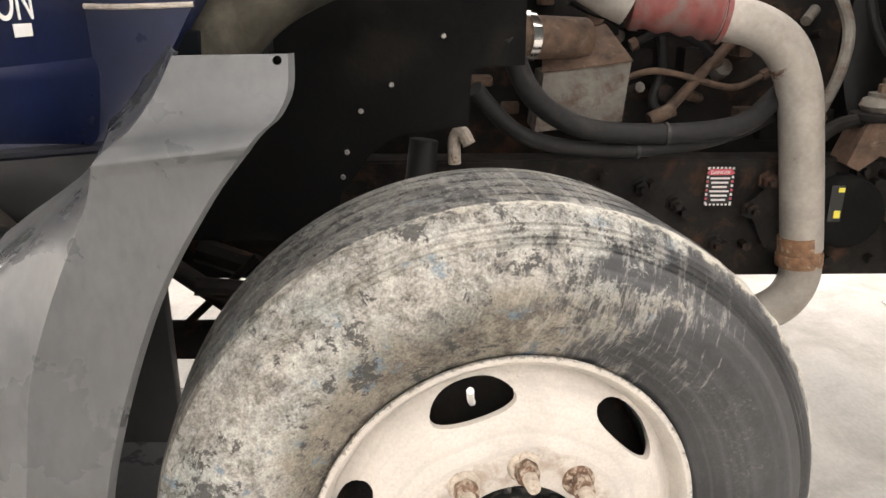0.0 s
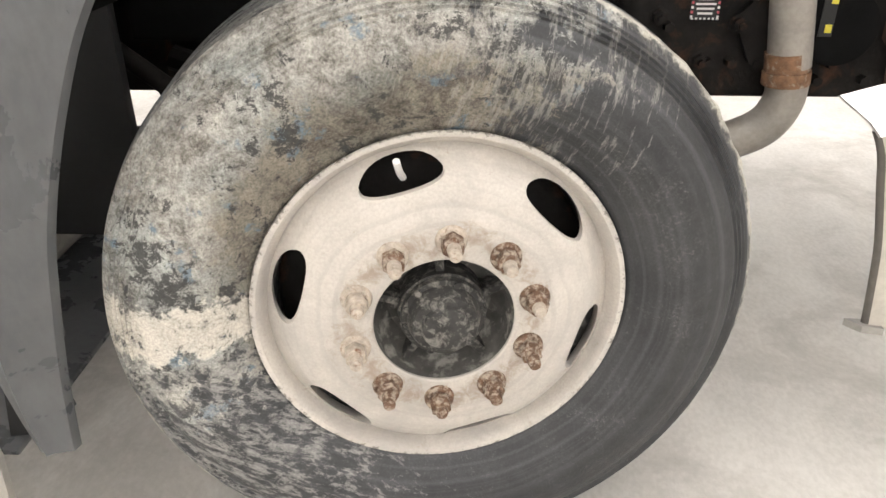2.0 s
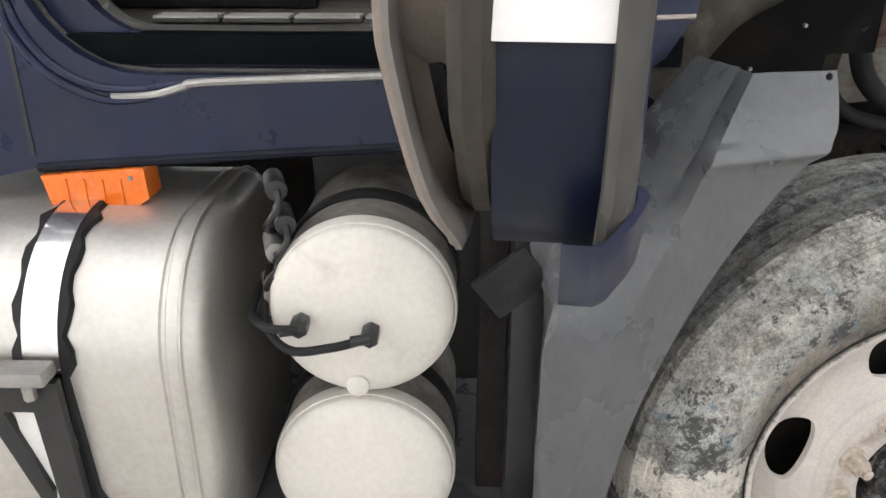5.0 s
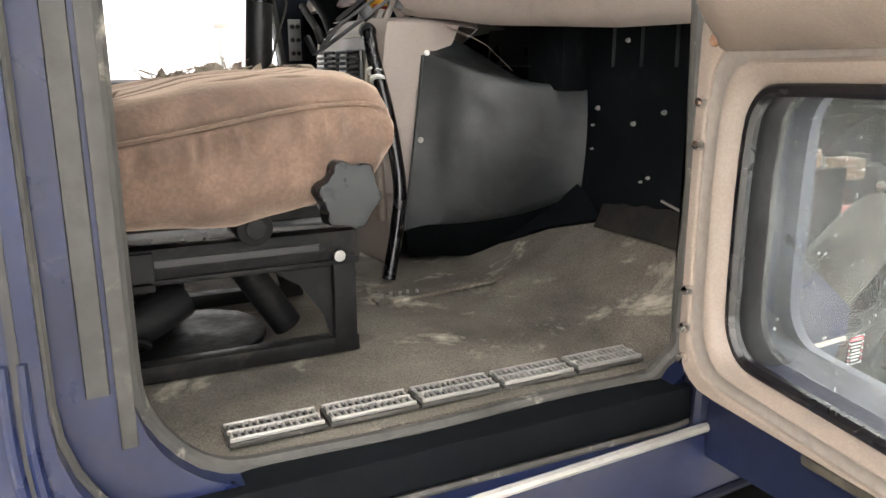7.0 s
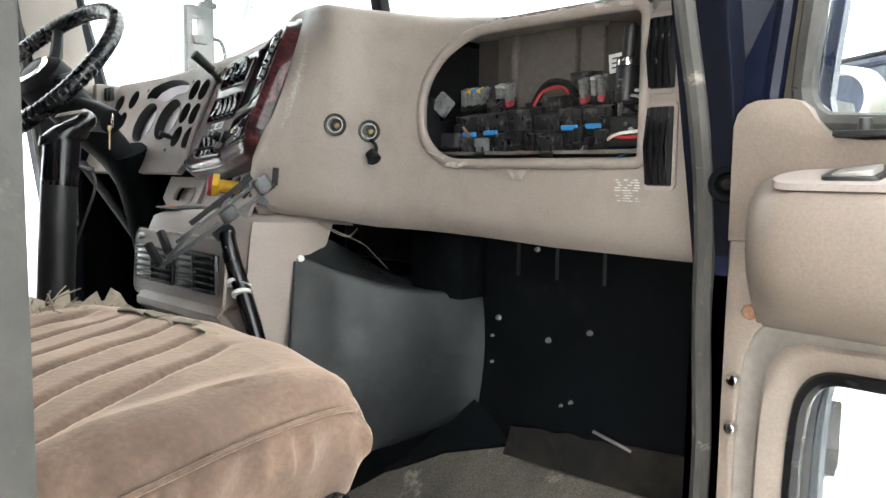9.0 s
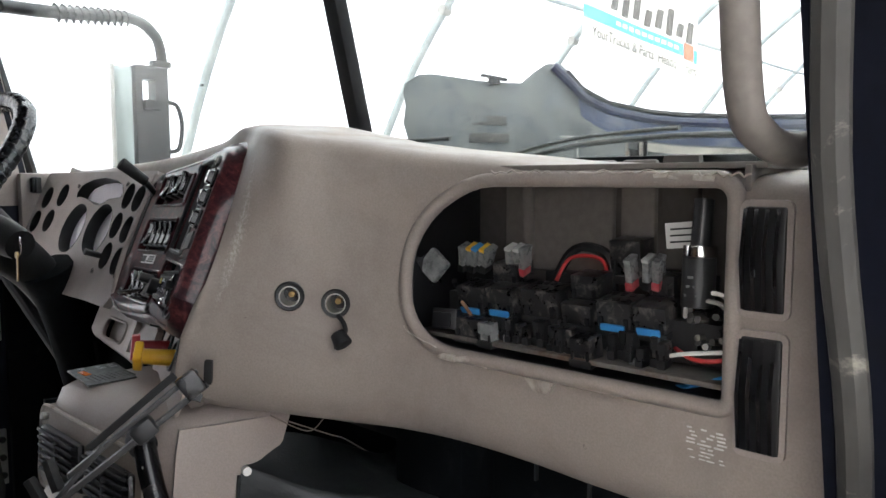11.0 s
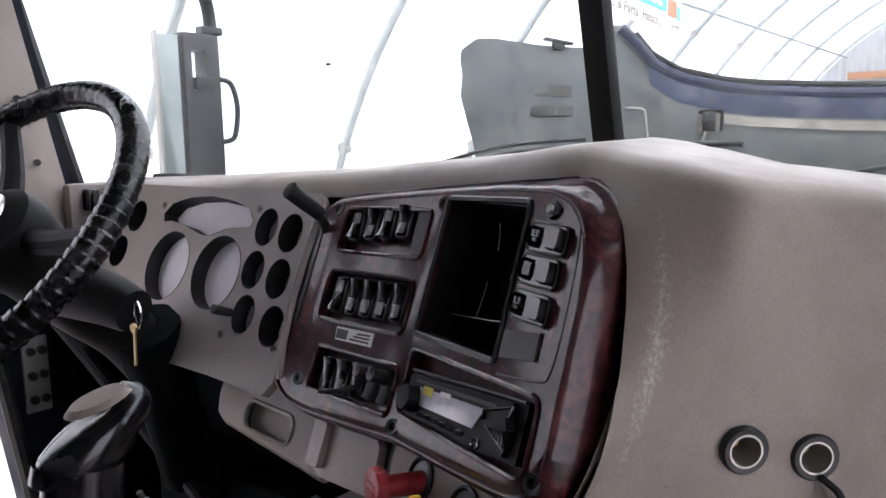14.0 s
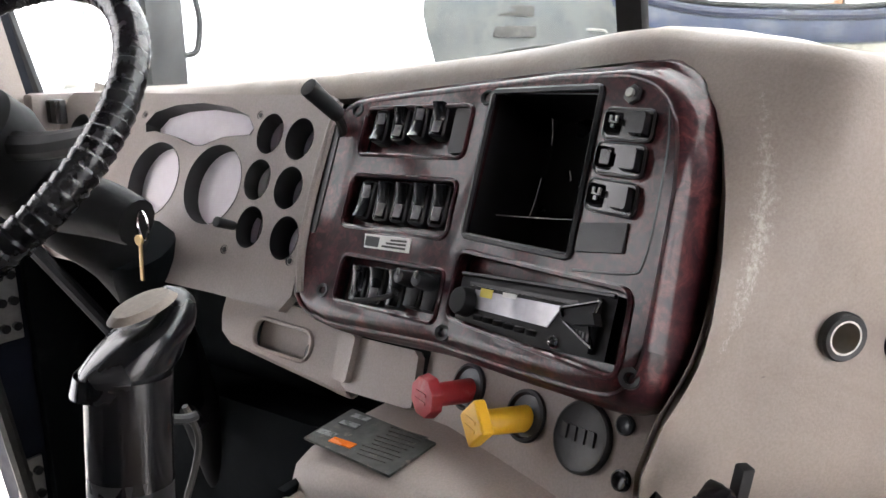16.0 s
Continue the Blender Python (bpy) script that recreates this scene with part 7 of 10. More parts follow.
# lighter sockets
for u, v in ((0.945, 1.933), (0.905, 1.923)):
    c, n = pas_pt(u, v, 0), (pas_pt(u, v, 1) - pas_pt(u, v, 0))
    m = Matrix.Translation(c) @ (-n).to_track_quat("Y", "Z").to_matrix().to_4x4()
    so = part("power_socket", lathe([(0.0135, -0.0035), (0.0175, -0.004), (0.019, -0.002), (0.019, 0.003), (0.0135, 0.004)], 32, m, closed=True), BLACK, dash, "black power socket with a bright ring")
    part("ring", lathe([(0.0120, -0.0035), (0.0140, -0.0035), (0.0142, 0.03), (0.0118, 0.03)], 32, m, closed=True), ALU, so, "bright metal ring")
    part("bottom", lathe([(0.012, 0.028), (0.0, 0.028)], 24, m), SCREEN, so)
    part("contact", lathe([(0.0, 0.015), (0.004, 0.016), (0.005, 0.028)], 12, m), BRASS, so)
cap = thing("socket_cap", (-0.707, 0.90, 1.88), "black rubber socket cap hanging from its strap", "cap")
pc = pas_pt(0.898, 1.905, 0.006)
part("strap", tube([pas_pt(0.902, 1.908, 0.004), pas_pt(0.894, 1.9, 0.012), pas_pt(0.892, 1.89, 0.012), pas_pt(0.897, 1.882, 0.01)], 0.003, 8), RUBBER, cap)
part("plug", cyl(pas_pt(0.902, 1.886, 0.01), pas_pt(0.893, 1.872, 0.016), 0.010, 0.012, 14, 0.002), RUBBER, cap)
part("plug_tip", cyl(pas_pt(0.902, 1.878, 0.012), pas_pt(0.904, 1.866, 0.012), 0.006, 0.002, 8), RUBBER, cap)
lab = thing("worn_label", pas_pt(0.44, 1.825, 0), "faded rubbed-off white label on the dash", "label")
rng = random.Random(8)
FADED = mat("faded_print", (0.55, 0.53, 0.5), 0.6, vary=0.3, scale=200, bump=0)
for k in range(9):
    for j in range(4):
        if rng.random() < 0.8:
            part("text_bar", box(pas_pt(0.452 - 0.0095 * j + rng.uniform(-0.003, 0.003), 1.845 - 0.0036 * k, 0.0006), (0.0008, rng.uniform(0.004, 0.0095), 0.0015 if k < 6 else 0.001)), FADED, lab)

# fuse and relay bay inside the opening
bay = thing("fuse_box", (-0.58, 0.62, 1.87), "open fuse and relay box with black relays and grey fuses", "fuse box")
# back wall and panels are toned down to hold the shade inside the opening
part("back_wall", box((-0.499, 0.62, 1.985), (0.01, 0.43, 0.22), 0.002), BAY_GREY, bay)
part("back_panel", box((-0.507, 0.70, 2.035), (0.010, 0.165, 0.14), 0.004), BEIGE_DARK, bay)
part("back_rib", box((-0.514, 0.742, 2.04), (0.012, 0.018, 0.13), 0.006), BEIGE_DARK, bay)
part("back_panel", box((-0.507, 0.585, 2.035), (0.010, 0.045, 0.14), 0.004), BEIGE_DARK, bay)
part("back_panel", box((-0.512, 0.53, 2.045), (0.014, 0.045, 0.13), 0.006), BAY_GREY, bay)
part("tray", box((-0.555, 0.62, 1.885), (0.14, 0.44, 0.006), 0.002, pose(0, 0, 0, 0, 0, 0)), RUST_GREY, bay, "dusty grey metal tray")
# near-black block added for the shade under the tray
part("under_shade", box((-0.55, 0.62, 1.858), (0.16, 0.46, 0.03), 0.002), SCREEN, bay)
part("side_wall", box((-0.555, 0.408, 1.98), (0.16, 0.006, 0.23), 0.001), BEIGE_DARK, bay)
# inner side wall in near-black, its shade put into the colour
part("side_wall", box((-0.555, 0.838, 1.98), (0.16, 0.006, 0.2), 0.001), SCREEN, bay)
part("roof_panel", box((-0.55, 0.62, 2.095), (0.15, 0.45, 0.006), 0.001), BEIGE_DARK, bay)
part("base_block", box((-0.545, 0.615, 1.915), (0.09, 0.40, 0.045), 0.004), BLACK, bay)


def relay(x, y, z, w, d, h, m, tilt=0.0, cat="black relay plugged into the fuse box", clip=False, grp="relays", pins=0):
    """A relay: its front face at x, standing on z; pins: rows of slots on its top."""
    t = thing("relay", (x, y, z), cat, "relay", grp)
    mm = pose(0, 0, 0, 0, -tilt, 0)
    c = V(x + d / 2, y, z)
    part("body", box(c + mm @ V(0, 0, h / 2), (d, w, h), 0.0022, mm), RELAY if m is BLACK else m, t)
    part("base", box(c + mm @ V(-0.003, 0, 0.004), (d, w * 1.06, 0.010), 0.002, mm), BLACK, t)
    for s_ in (-1, 1):
        part("latch", box(c + mm @ V(-d / 2 - 0.001, s_ * w * 0.36, h * 0.3), (0.003, w * 0.12, h * 0.5), 0.0008, mm), RUBBER, t)
    for k in range(pins):
        for j in range(2):
            part("pin_slot", box(c + mm @ V(-d * 0.25 + d * 0.5 * j, (k - (pins - 1) / 2) * w * 0.8 / pins, h), (d * 0.22, w * 0.4 / pins, 0.002), 0.0, mm), SCREEN, t)
    if clip:
        part("clip", box(c + mm @ V(-d / 2 - 0.003, 0, 0.010), (0.004, w * 0.7, 0.0075), 0.001, mm), BLUE_CLIP, t, "blue clip")
    return t


for y, z, w_, h_, cl, pn in ((0.764, 1.912, 0.044, 0.040, True, 3), (0.717, 1.914, 0.042, 0.040, True, 0), (0.658, 1.918, 0.050, 0.040, False, 4), (0.608, 1.915, 0.040, 0.032, False, 0), (0.560, 1.917, 0.042, 0.038, True, 3), (0.518, 1.918, 0.038, 0.036, True, 0)):
    relay(-0.60, y, z, w_, 0.036, h_, BLACK, 12, clip=cl, pins=pn)
relay(-0.578, 0.728, 1.948, 0.040, 0.034, 0.032, BLACK, 8)
relay(-0.585, 0.608, 1.942, 0.036, 0.034, 0.034, BLACK, 8)
relay(-0.548, 0.578, 1.965, 0.040, 0.034, 0.050, BLACK, 6)
relay(-0.565, 0.525, 1.950, 0.030, 0.03, 0.030, BLACK, 4)
relay(-0.565, 0.79, 1.92, 0.034, 0.03, 0.05, RUBBER, 0)
relay(-0.555, 0.66, 1.945, 0.05, 0.03, 0.025, RUBBER, 0)
relay(-0.56, 0.49, 1.935, 0.03, 0.03, 0.045, RUBBER, 0)
relay(-0.62, 0.752, 1.882, 0.048, 0.03, 0.030, BLACK, 6, "ribbed black connector in front of the relays", pins=4)
relay(-0.624, 0.723, 1.880, 0.022, 0.014, 0.030, GREY_CLEAR, 6, "grey plastic connector tab")
relay(-0.622, 0.588, 1.880, 0.027, 0.026, 0.032, BLACK, 10, "black plug in front of the relays", pins=2)
rng = random.Random(21)
for k in range(18):
    y = 0.497 + 0.0125 * k
    if 0.57 < y < 0.605:
        continue
    relay(-0.612 + rng.uniform(-0.004, 0.006), y, 1.886 + rng.uniform(0, 0.008), 0.009, 0.016, rng.uniform(0.016, 0.032), rng.choice((BLACK, BLACK, RUBBER)), rng.uniform(0, 10), "small black fuse holder", grp="fuse holders")
for y, z, n_, lean in ((0.800, 1.972, 5, 16), (0.722, 1.975, 3, 8), (0.556, 1.972, 1, 4), (0.535, 1.974, 2, 8)):
    for k in range(n_):
        fy = y - 0.0105 * k
        f = thing("blade_fuse", (-0.575, fy, z), "translucent grey blade fuse", "fuse", "fuses")
        mm = pose(0, 0, 0, lean + 3 * k, -20 - 4 * (k % 2), 0)
        fc = V(-0.575 + 0.003 * (k % 2), fy, z + 0.014)
        part("body", box(fc - mm @ V(0, 0, 0.004), (0.018, 0.0080, 0.028), 0.0015, mm), GREY_CLEAR, f)
        part("cap", box(fc + mm @ V(0, 0, 0.0105), (0.019, 0.0085, 0.004), 0.001, mm), (GREY_CLEAR, YELLOW, BLUE_CLIP, YELLOW, GREY_CLEAR)[k % 5] if n_ == 5 else (LENS_CLEAR if k < n_ - 1 else GREY_CLEAR), f)
        part("foot", box(fc + mm @ V(-0.002, 0, -0.02), (0.016, 0.009, 0.010), 0.001, mm), RED if (n_ < 4 and k == n_ - 1) else BLACK, f)
loose = thing("loose_connector", (-0.61, 0.825, 1.955), "loose grey plastic connector", "connector")
part("shell", box((-0.61, 0.822, 1.971), (0.012, 0.034, 0.034), 0.004, pose(0, 0, 0, 38, 10, 10)), GREY_CLEAR, loose)
part("lead", tube([(-0.59, 0.805, 1.95), (-0.57, 0.81, 1.93), (-0.56, 0.8, 1.915)], 0.004, 8), BLACK, loose)
ub = thing("loose_plug", (-0.615, 0.79, 1.9), "black square plug lying in the fuse bay", "connector")
part("shell", box((-0.615, 0.792, 1.905), (0.03, 0.034, 0.026), 0.003, pose(0, 0, 0, 0, 10, 20)), BLACK, ub)
part("face", box((-0.632, 0.788, 1.907), (0.003, 0.024, 0.018), 0.001, pose(0, 0, 0, 0, 10, 20)), SCREEN, ub)
flash = thing("flasher_can", (-0.60, 0.455, 1.965), "black cylindrical flasher unit with a silver top", "relay")
part("can", cyl((-0.60, 0.468, 1.955), (-0.597, 0.468, 2.005), 0.0165, seg=24, w=0.002), BLACK, flash)
part("silver_band", cyl((-0.597, 0.468, 2.005), (-0.596, 0.468, 2.016), 0.0166, seg=24, w=0.001), CHROME, flash)
part("base", cyl((-0.596, 0.468, 2.016), (-0.59, 0.468, 2.062), 0.010, seg=14), BLACK, flash)
for k in range(3):
    part("text_bar", box((-0.6145, 0.469, 1.968 + k * 0.009), (0.001, 0.012 - 0.003 * k, 0.0025)), GREY_CLEAR, flash)
tagw = thing("paper_tag", (-0.52, 0.50, 2.02), "cream paper tag in the fuse bay", "tag")
part("paper", box((-0.545, 0.512, 2.022), (0.003, 0.038, 0.028), 0.0, pose(0, 0, 0, -6)), WHITE_TAG, tagw)
for k in range(3):
    part("text_bar", box((-0.5475, 0.512, 2.029 - k * 0.007), (0.001, 0.026, 0.0018), 0.0, pose(0, 0, 0, -6)), LBL_K, tagw)
rng = random.Random(31)
for k, (pts, mt) in enumerate((([(-0.56, 0.665, 1.96), (-0.55, 0.655, 1.985), (-0.55, 0.63, 1.992), (-0.55, 0.605, 1.985), (-0.55, 0.6, 1.95)], WIRE_RED),
                  ([(-0.555, 0.67, 1.96), (-0.545, 0.655, 1.993), (-0.545, 0.63, 2.002), (-0.545, 0.6, 1.99), (-0.545, 0.595, 1.95)], RUBBER),
                  ([(-0.60, 0.49, 1.91), (-0.615, 0.46, 1.905), (-0.60, 0.43, 1.91), (-0.57, 0.425, 1.93)], WIRE_RED),
                  ([(-0.60, 0.50, 1.9), (-0.615, 0.47, 1.91), (-0.60, 0.43, 1.915)], CHALK),
                  ([(-0.58, 0.49, 1.94), (-0.6, 0.475, 1.965), (-0.6, 0.445, 1.97), (-0.58, 0.43, 1.95)], CHALK),
                  ([(-0.58, 0.485, 1.93), (-0.605, 0.47, 1.958), (-0.605, 0.445, 1.962), (-0.585, 0.43, 1.94)], STEEL),
                  ([(-0.56, 0.49, 2.0), (-0.555, 0.49, 1.97), (-0.56, 0.49, 1.93)], WIRE_RED),
                  ([(-0.615, 0.77, 1.93), (-0.61, 0.76, 1.915), (-0.615, 0.745, 1.9), (-0.6, 0.72, 1.89)], RUST),
                  ([(-0.6, 0.49, 1.87), (-0.615, 0.46, 1.88), (-0.6, 0.425, 1.895)], BLUE_CLIP))):
    w_ = thing("wire", pts[1], "loose coloured wire in the fuse bay", "wire", "fuse bay wires")
    part("strand", tube(pts, 0.0024 if mt is not RUBBER else 0.006, 6), mt, w_)
for k in range(16):
    y, z = 0.432 + rng.uniform(0, 0.045), 1.905 + rng.uniform(0, 0.04)
    w_ = thing("terminal", (-0.585, y, z), "dusty terminal end in the wire bundle", "terminal", "terminals")
    part("pin", cyl((-0.585, y, z), (-0.603, y + rng.uniform(-0.004, 0.004), z + 0.003), 0.0035, seg=8), rng.choice((SEAL, STEEL, BLACK)), w_)
for y in (0.70, 0.53):
    b_ = thing("tray_bolt", (-0.61, y, 1.89), "dull bolt on the metal tray", "bolt", "tray bolts")
    part("head", cyl((-0.605, y, 1.887), (-0.607, y, 1.896), 0.008, seg=10, w=0.002), STEEL, b_)

# instrument panel surfaces
def face(y, z, d=0.0):
    """Over the instrument face: d metres out towards the driver."""
    h = 0.01
    n = V(-1, (clus(y + h, z) - clus(y - h, z)) / (2 * h), 0.455).normalized()
    return V(clus(y, z), y, z) + n * d


def slab(outline, d0, d1):
    return prism(outline, lambda u, v: face(u, v, d0), lambda u, v: face(u, v, d1))


def curved_slab(y0, z0, y1, z1, r, d0, d1, ny=26, nz=8):
    """A sheet that follows the instrument face inside a rounded outline."""
    rr = r if isinstance(r, tuple) else (r,) * 4
    rows_ = []
    for a in np.linspace(0, 1, ny):
        y = y0 + (y1 - y0) * a
        lo_, hi_ = z0, z1
        for q, edge, up in ((rr[0], y1, True), (rr[1], y0, True), (rr[2], y0, False), (rr[3], y1, False)):
            dist = abs(edge - y)
            if q > 0 and dist < q:
                sag = q - math.sqrt(max(0.0, q * q - (q - dist) ** 2))
                if up:
                    hi_ = min(hi_, z1 - sag)
                else:
                    lo_ = max(lo_, z0 + sag)
        rows_.append([(y, lo_ + (hi_ - lo_) * k / (nz - 1)) for k in range(nz)])
    return sheet([[face(y, z, d1) for y, z in r_] for r_ in rows_], abs(d1 - d0), lambda p: V(0.91, 0, -0.41))


BZY = [1.062, 1.065, 1.071, 1.082, 1.098, 1.125, 1.2, 1.3, 1.4, 1.47, 1.5, 1.515, 1.522, 1.525]
BZT = [2.04, 2.068, 2.088, 2.104, 2.115, 2.121, 2.118, 2.109, 2.099, 2.092, 2.087, 2.078, 2.066, 2.05]
BZB = [1.93, 1.915, 1.903, 1.894, 1.889, 1.885, 1.877, 1.868, 1.859, 1.854, 1.856, 1.864, 1.874, 1.89]
YC = [1.062 + 0.463 * (1 - math.cos(math.pi * k / 51)) / 2 for k in range(52)]
rows_ = []
for y in YC:
    hi_, lo_ = float(np.interp(y, BZY, BZT)), float(np.interp(y, BZY, BZB))
    rows_.append([face(y, lo_ + (hi_ - lo_) * f, 0.004 - d) for f, d in ((0.0, 0.011), (0.012, 0.0065), (0.024, 0.0028), (0.038, 0.0006), (0.055, 0.0)) + tuple((k / 11, 0.0) for k in range(1, 12))])
bezel = part("centre_bezel", sheet(rows_, 0.012, lambda p: V(0.91, 0, -0.41)), WOOD, dash, "glossy dark burl wood centre panel", smooth=40)
# rim rolling back to the beige surround all round
loop = [(y, float(np.interp(y, BZY, BZB))) for y in YC] + [(1.525, 1.89 + 0.16 * k / 6) for k in range(1, 6)] + [(y, float(np.interp(y, BZY, BZT))) for y in YC[::-1]] + [(1.062, 2.04 - 0.11 * k / 8) for k in range(1, 8)]
rows_ = []
for i, (y, z) in enumerate(loop):
    (y0, z0), (y1, z1) = loop[i - 2], loop[(i + 2) % len(loop)]
    n2 = V(z1 - z0, y0 - y1).normalized()
    w = 0.013 + 0.013 * max(0.0, -n2.x) - 0.004 * max(0.0, -n2.y) + 0.02 * max(0.0, -n2.x) * max(0.0, n2.y)
    drop = 0.014 + 0.040 * max(0.0, -n2.x) ** 2 + 0.006 * max(0.0, -n2.y) ** 2
    up = 0.004 * max(0.0, -n2.x)
    rows_.append([face(y + n2.x * w * a, z + n2.y * w * a, 0.0) + V(-0.93, 0, 0.30) * (d - 0.0105 * max(0.0, -n2.y) ** 2) for a, d in ((-0.12, 0.0035), (0.08, 0.0052 + up * 0.6), (0.3, 0.005 + up * 0.8 - 0.006 * max(0.0, -n2.x)), (0.52, 0.001 + up * 0.3 - 0.011 * max(0.0, -n2.x)), (0.75, -0.007 - 0.012 * max(0.0, -n2.x)), (0.92, -0.45 * drop - 0.006 * max(0.0, -n2.x)), (1.0, -0.75 * drop), (1.12, -1.0 * drop), (1.12 + 0.9 * max(0.0, -n2.x) * max(0.0, 1 + 2.4 * min(0.0, n2.y)), -1.15 * drop - 0.012 - 0.012 * max(0.0, -n2.x)))])
rows_.append(rows_[0])
part("bezel_rim", sheet(rows_, 0.004, lambda p: V(0.91, 0.1, -0.41)), WOOD, dash, "reddish rounded wood rim", smooth=60)
wells = [rounded(1.309, 2.040, 1.473, 2.092, 0.008, 3), rounded(1.308, 1.962, 1.472, 2.018, 0.008, 3), rounded(1.298, 1.884, 1.455, 1.933, 0.008, 3),
         rounded(1.146, 1.968, 1.284, 2.105, 0.004, 2), rounded(1.079, 1.893, 1.283, 1.955, 0.010, 3)]
# panels are slightly slanted: passenger side higher
def slant(o):
    return [(u, v + 0.045 * (1.30 - u)) for u, v in o]


cut(bezel, [slab(slant(o), -0.05, 0.05) for o in wells])
for i, o in enumerate(wells):
    o = slant(o)
    part("well_rim", tube([face(u, v, 0.0045) for u, v in o + o[:1]], 0.0026 if i != 3 else 0.0034, 6, 0), WOOD if i != 3 else BLACK, bezel)
    if i != 3:
        part("well_back", slab(o, -0.02, -0.012), WOOD, bezel)
sc = slant(wells[3])
bx = part("screen_well", slab(sc, -0.09, -0.085), SCREEN, bezel, "empty black screen opening")
for a, b in zip(sc[2::3], sc[5::3] + sc[2:3]):
    part("well_side", sheet([[face(*a, -0.002), face(*b, -0.002)], [face(*a, -0.088), face(*b, -0.088)]], 0.002, (0, 0, 0.5)), SCREEN, bx)
part("well_side", sheet([[face(1.284, 1.97, -0.003), face(1.284, 2.105, -0.003)], [face(1.284, 1.97, -0.088), face(1.284, 2.105, -0.088)]], 0.002, (0, 1, 0)), SCREEN, bx)
for p_, q_ in (((1.282, 1.997), (1.168, 2.010)), ((1.236, 2.003), (1.231, 2.038)), ((1.226, 2.069), (1.233, 2.094)), ((1.194, 2.040), (1.197, 2.048))):
    part("bracket_line", tube([face(*p_, -0.03), face((p_[0] + q_[0]) / 2, (p_[1] + q_[1]) / 2 - 0.0006, -0.031), face(*q_, -0.03)], 0.0007, 6, 2), STEEL, bx)


LENS = mat("smoky_switch_lens", (0.16, 0.155, 0.16), 0.25, vary=0.3, scale=60, bump=0.0, coat=0.4)


def rocker(y, z, w, h, tilt, mt, parent, lit=False):
    m = Matrix.Translation(face(y, z, 0.0)) @ Matrix((V(0, 1, 0), (V(0.41, 0, 0.91)), V(-0.91, 0, 0.41))).transposed().to_4x4()
    fr = prism(rounded(-w / 2, -h / 2, w / 2, h / 2, w * 0.3, 4), lambda u, v: V(u, v, -0.012), lambda u, v: V(u, v, 0.0045))
    bevel(fr, 0.001, 1)
    fr.transform(m)
    s = part("rocker_switch", fr, BLACK, parent, "black rocker switch")

    def pad(x0, x1, a0, a1, up, thick, n=12):
        rows_ = []
        for k in range(n):
            a = a0 + (a1 - a0) * k / (n - 1)
            rows_.append([V(x, a * h * 0.44, up + 0.0045 + 0.0042 * a * a + tilt * 0.0028 * a - 0.0012 * (abs(x) / (w * 0.36)) ** 4) for x in np.linspace(x0, x1, 7)])
        t = sheet(rows_, thick, (0, 0, -1))
        t.transform(m)
        return t

    part("paddle", pad(-w * 0.36, w * 0.36, -1, 1, 0.0015, 0.012), mt, s, "grey-lit rocker paddle" if lit else "", smooth=50)
    if lit:
        part("lens", pad(-w * 0.24, w * 0.24, (0.12 if tilt < 0 else -0.85), (0.85 if tilt < 0 else -0.12), 0.0022, 0.002, 6), LENS, s)
    return s


for y, z, mt in ((1.446, 2.065, 0), (1.415, 2.069, 1), (1.385, 2.072, 0), (1.356, 2.076, 1)):
    rocker(y, z, 0.021, 0.040, 1 if mt else -1, GLOSS_BLACK, bezel, lit=True)
part("blank_plate", slab(slant(rounded(1.314, 2.045, 1.334, 2.092, 0.003, 2)), -0.004, 0.003), BLACK, bezel)
for k, y in enumerate((1.442, 1.413, 1.385, 1.357, 1.328)):
    rocker(y, 1.985 + 0.0017 * k, 0.021, 0.046, -1 if k < 1 else 1, GLOSS_BLACK, bezel, lit=True)
for k, y in enumerate((1.421, 1.393, 1.363)):
    rocker(y, 1.9 + 0.0025 * k, 0.021, 0.042, 1, GLOSS_BLACK, bezel, lit=k == 1)
for y, z in ((1.336, 1.909), (1.311, 1.910)):
    rocker(y, z, 0.020, 0.040, 0, BLACK, bezel)
    kn = part("rotary_knob", cyl(face(y, z + 0.008, 0.006), face(y, z + 0.008, 0.03), 0.0085, 0.007, 16, 0.002), BLACK, bezel, "small black knob")
    part("pointer", box(face(y, z + 0.012, 0.031), (0.003, 0.003, 0.007), 0.0005), GREY_CLEAR, kn)
part("toggle_arm", tube([face(1.363, 1.898, 0.006), face(1.375, 1.888, 0.024), face(1.39, 1.884, 0.03)], 0.003, 8), BLACK, bezel)
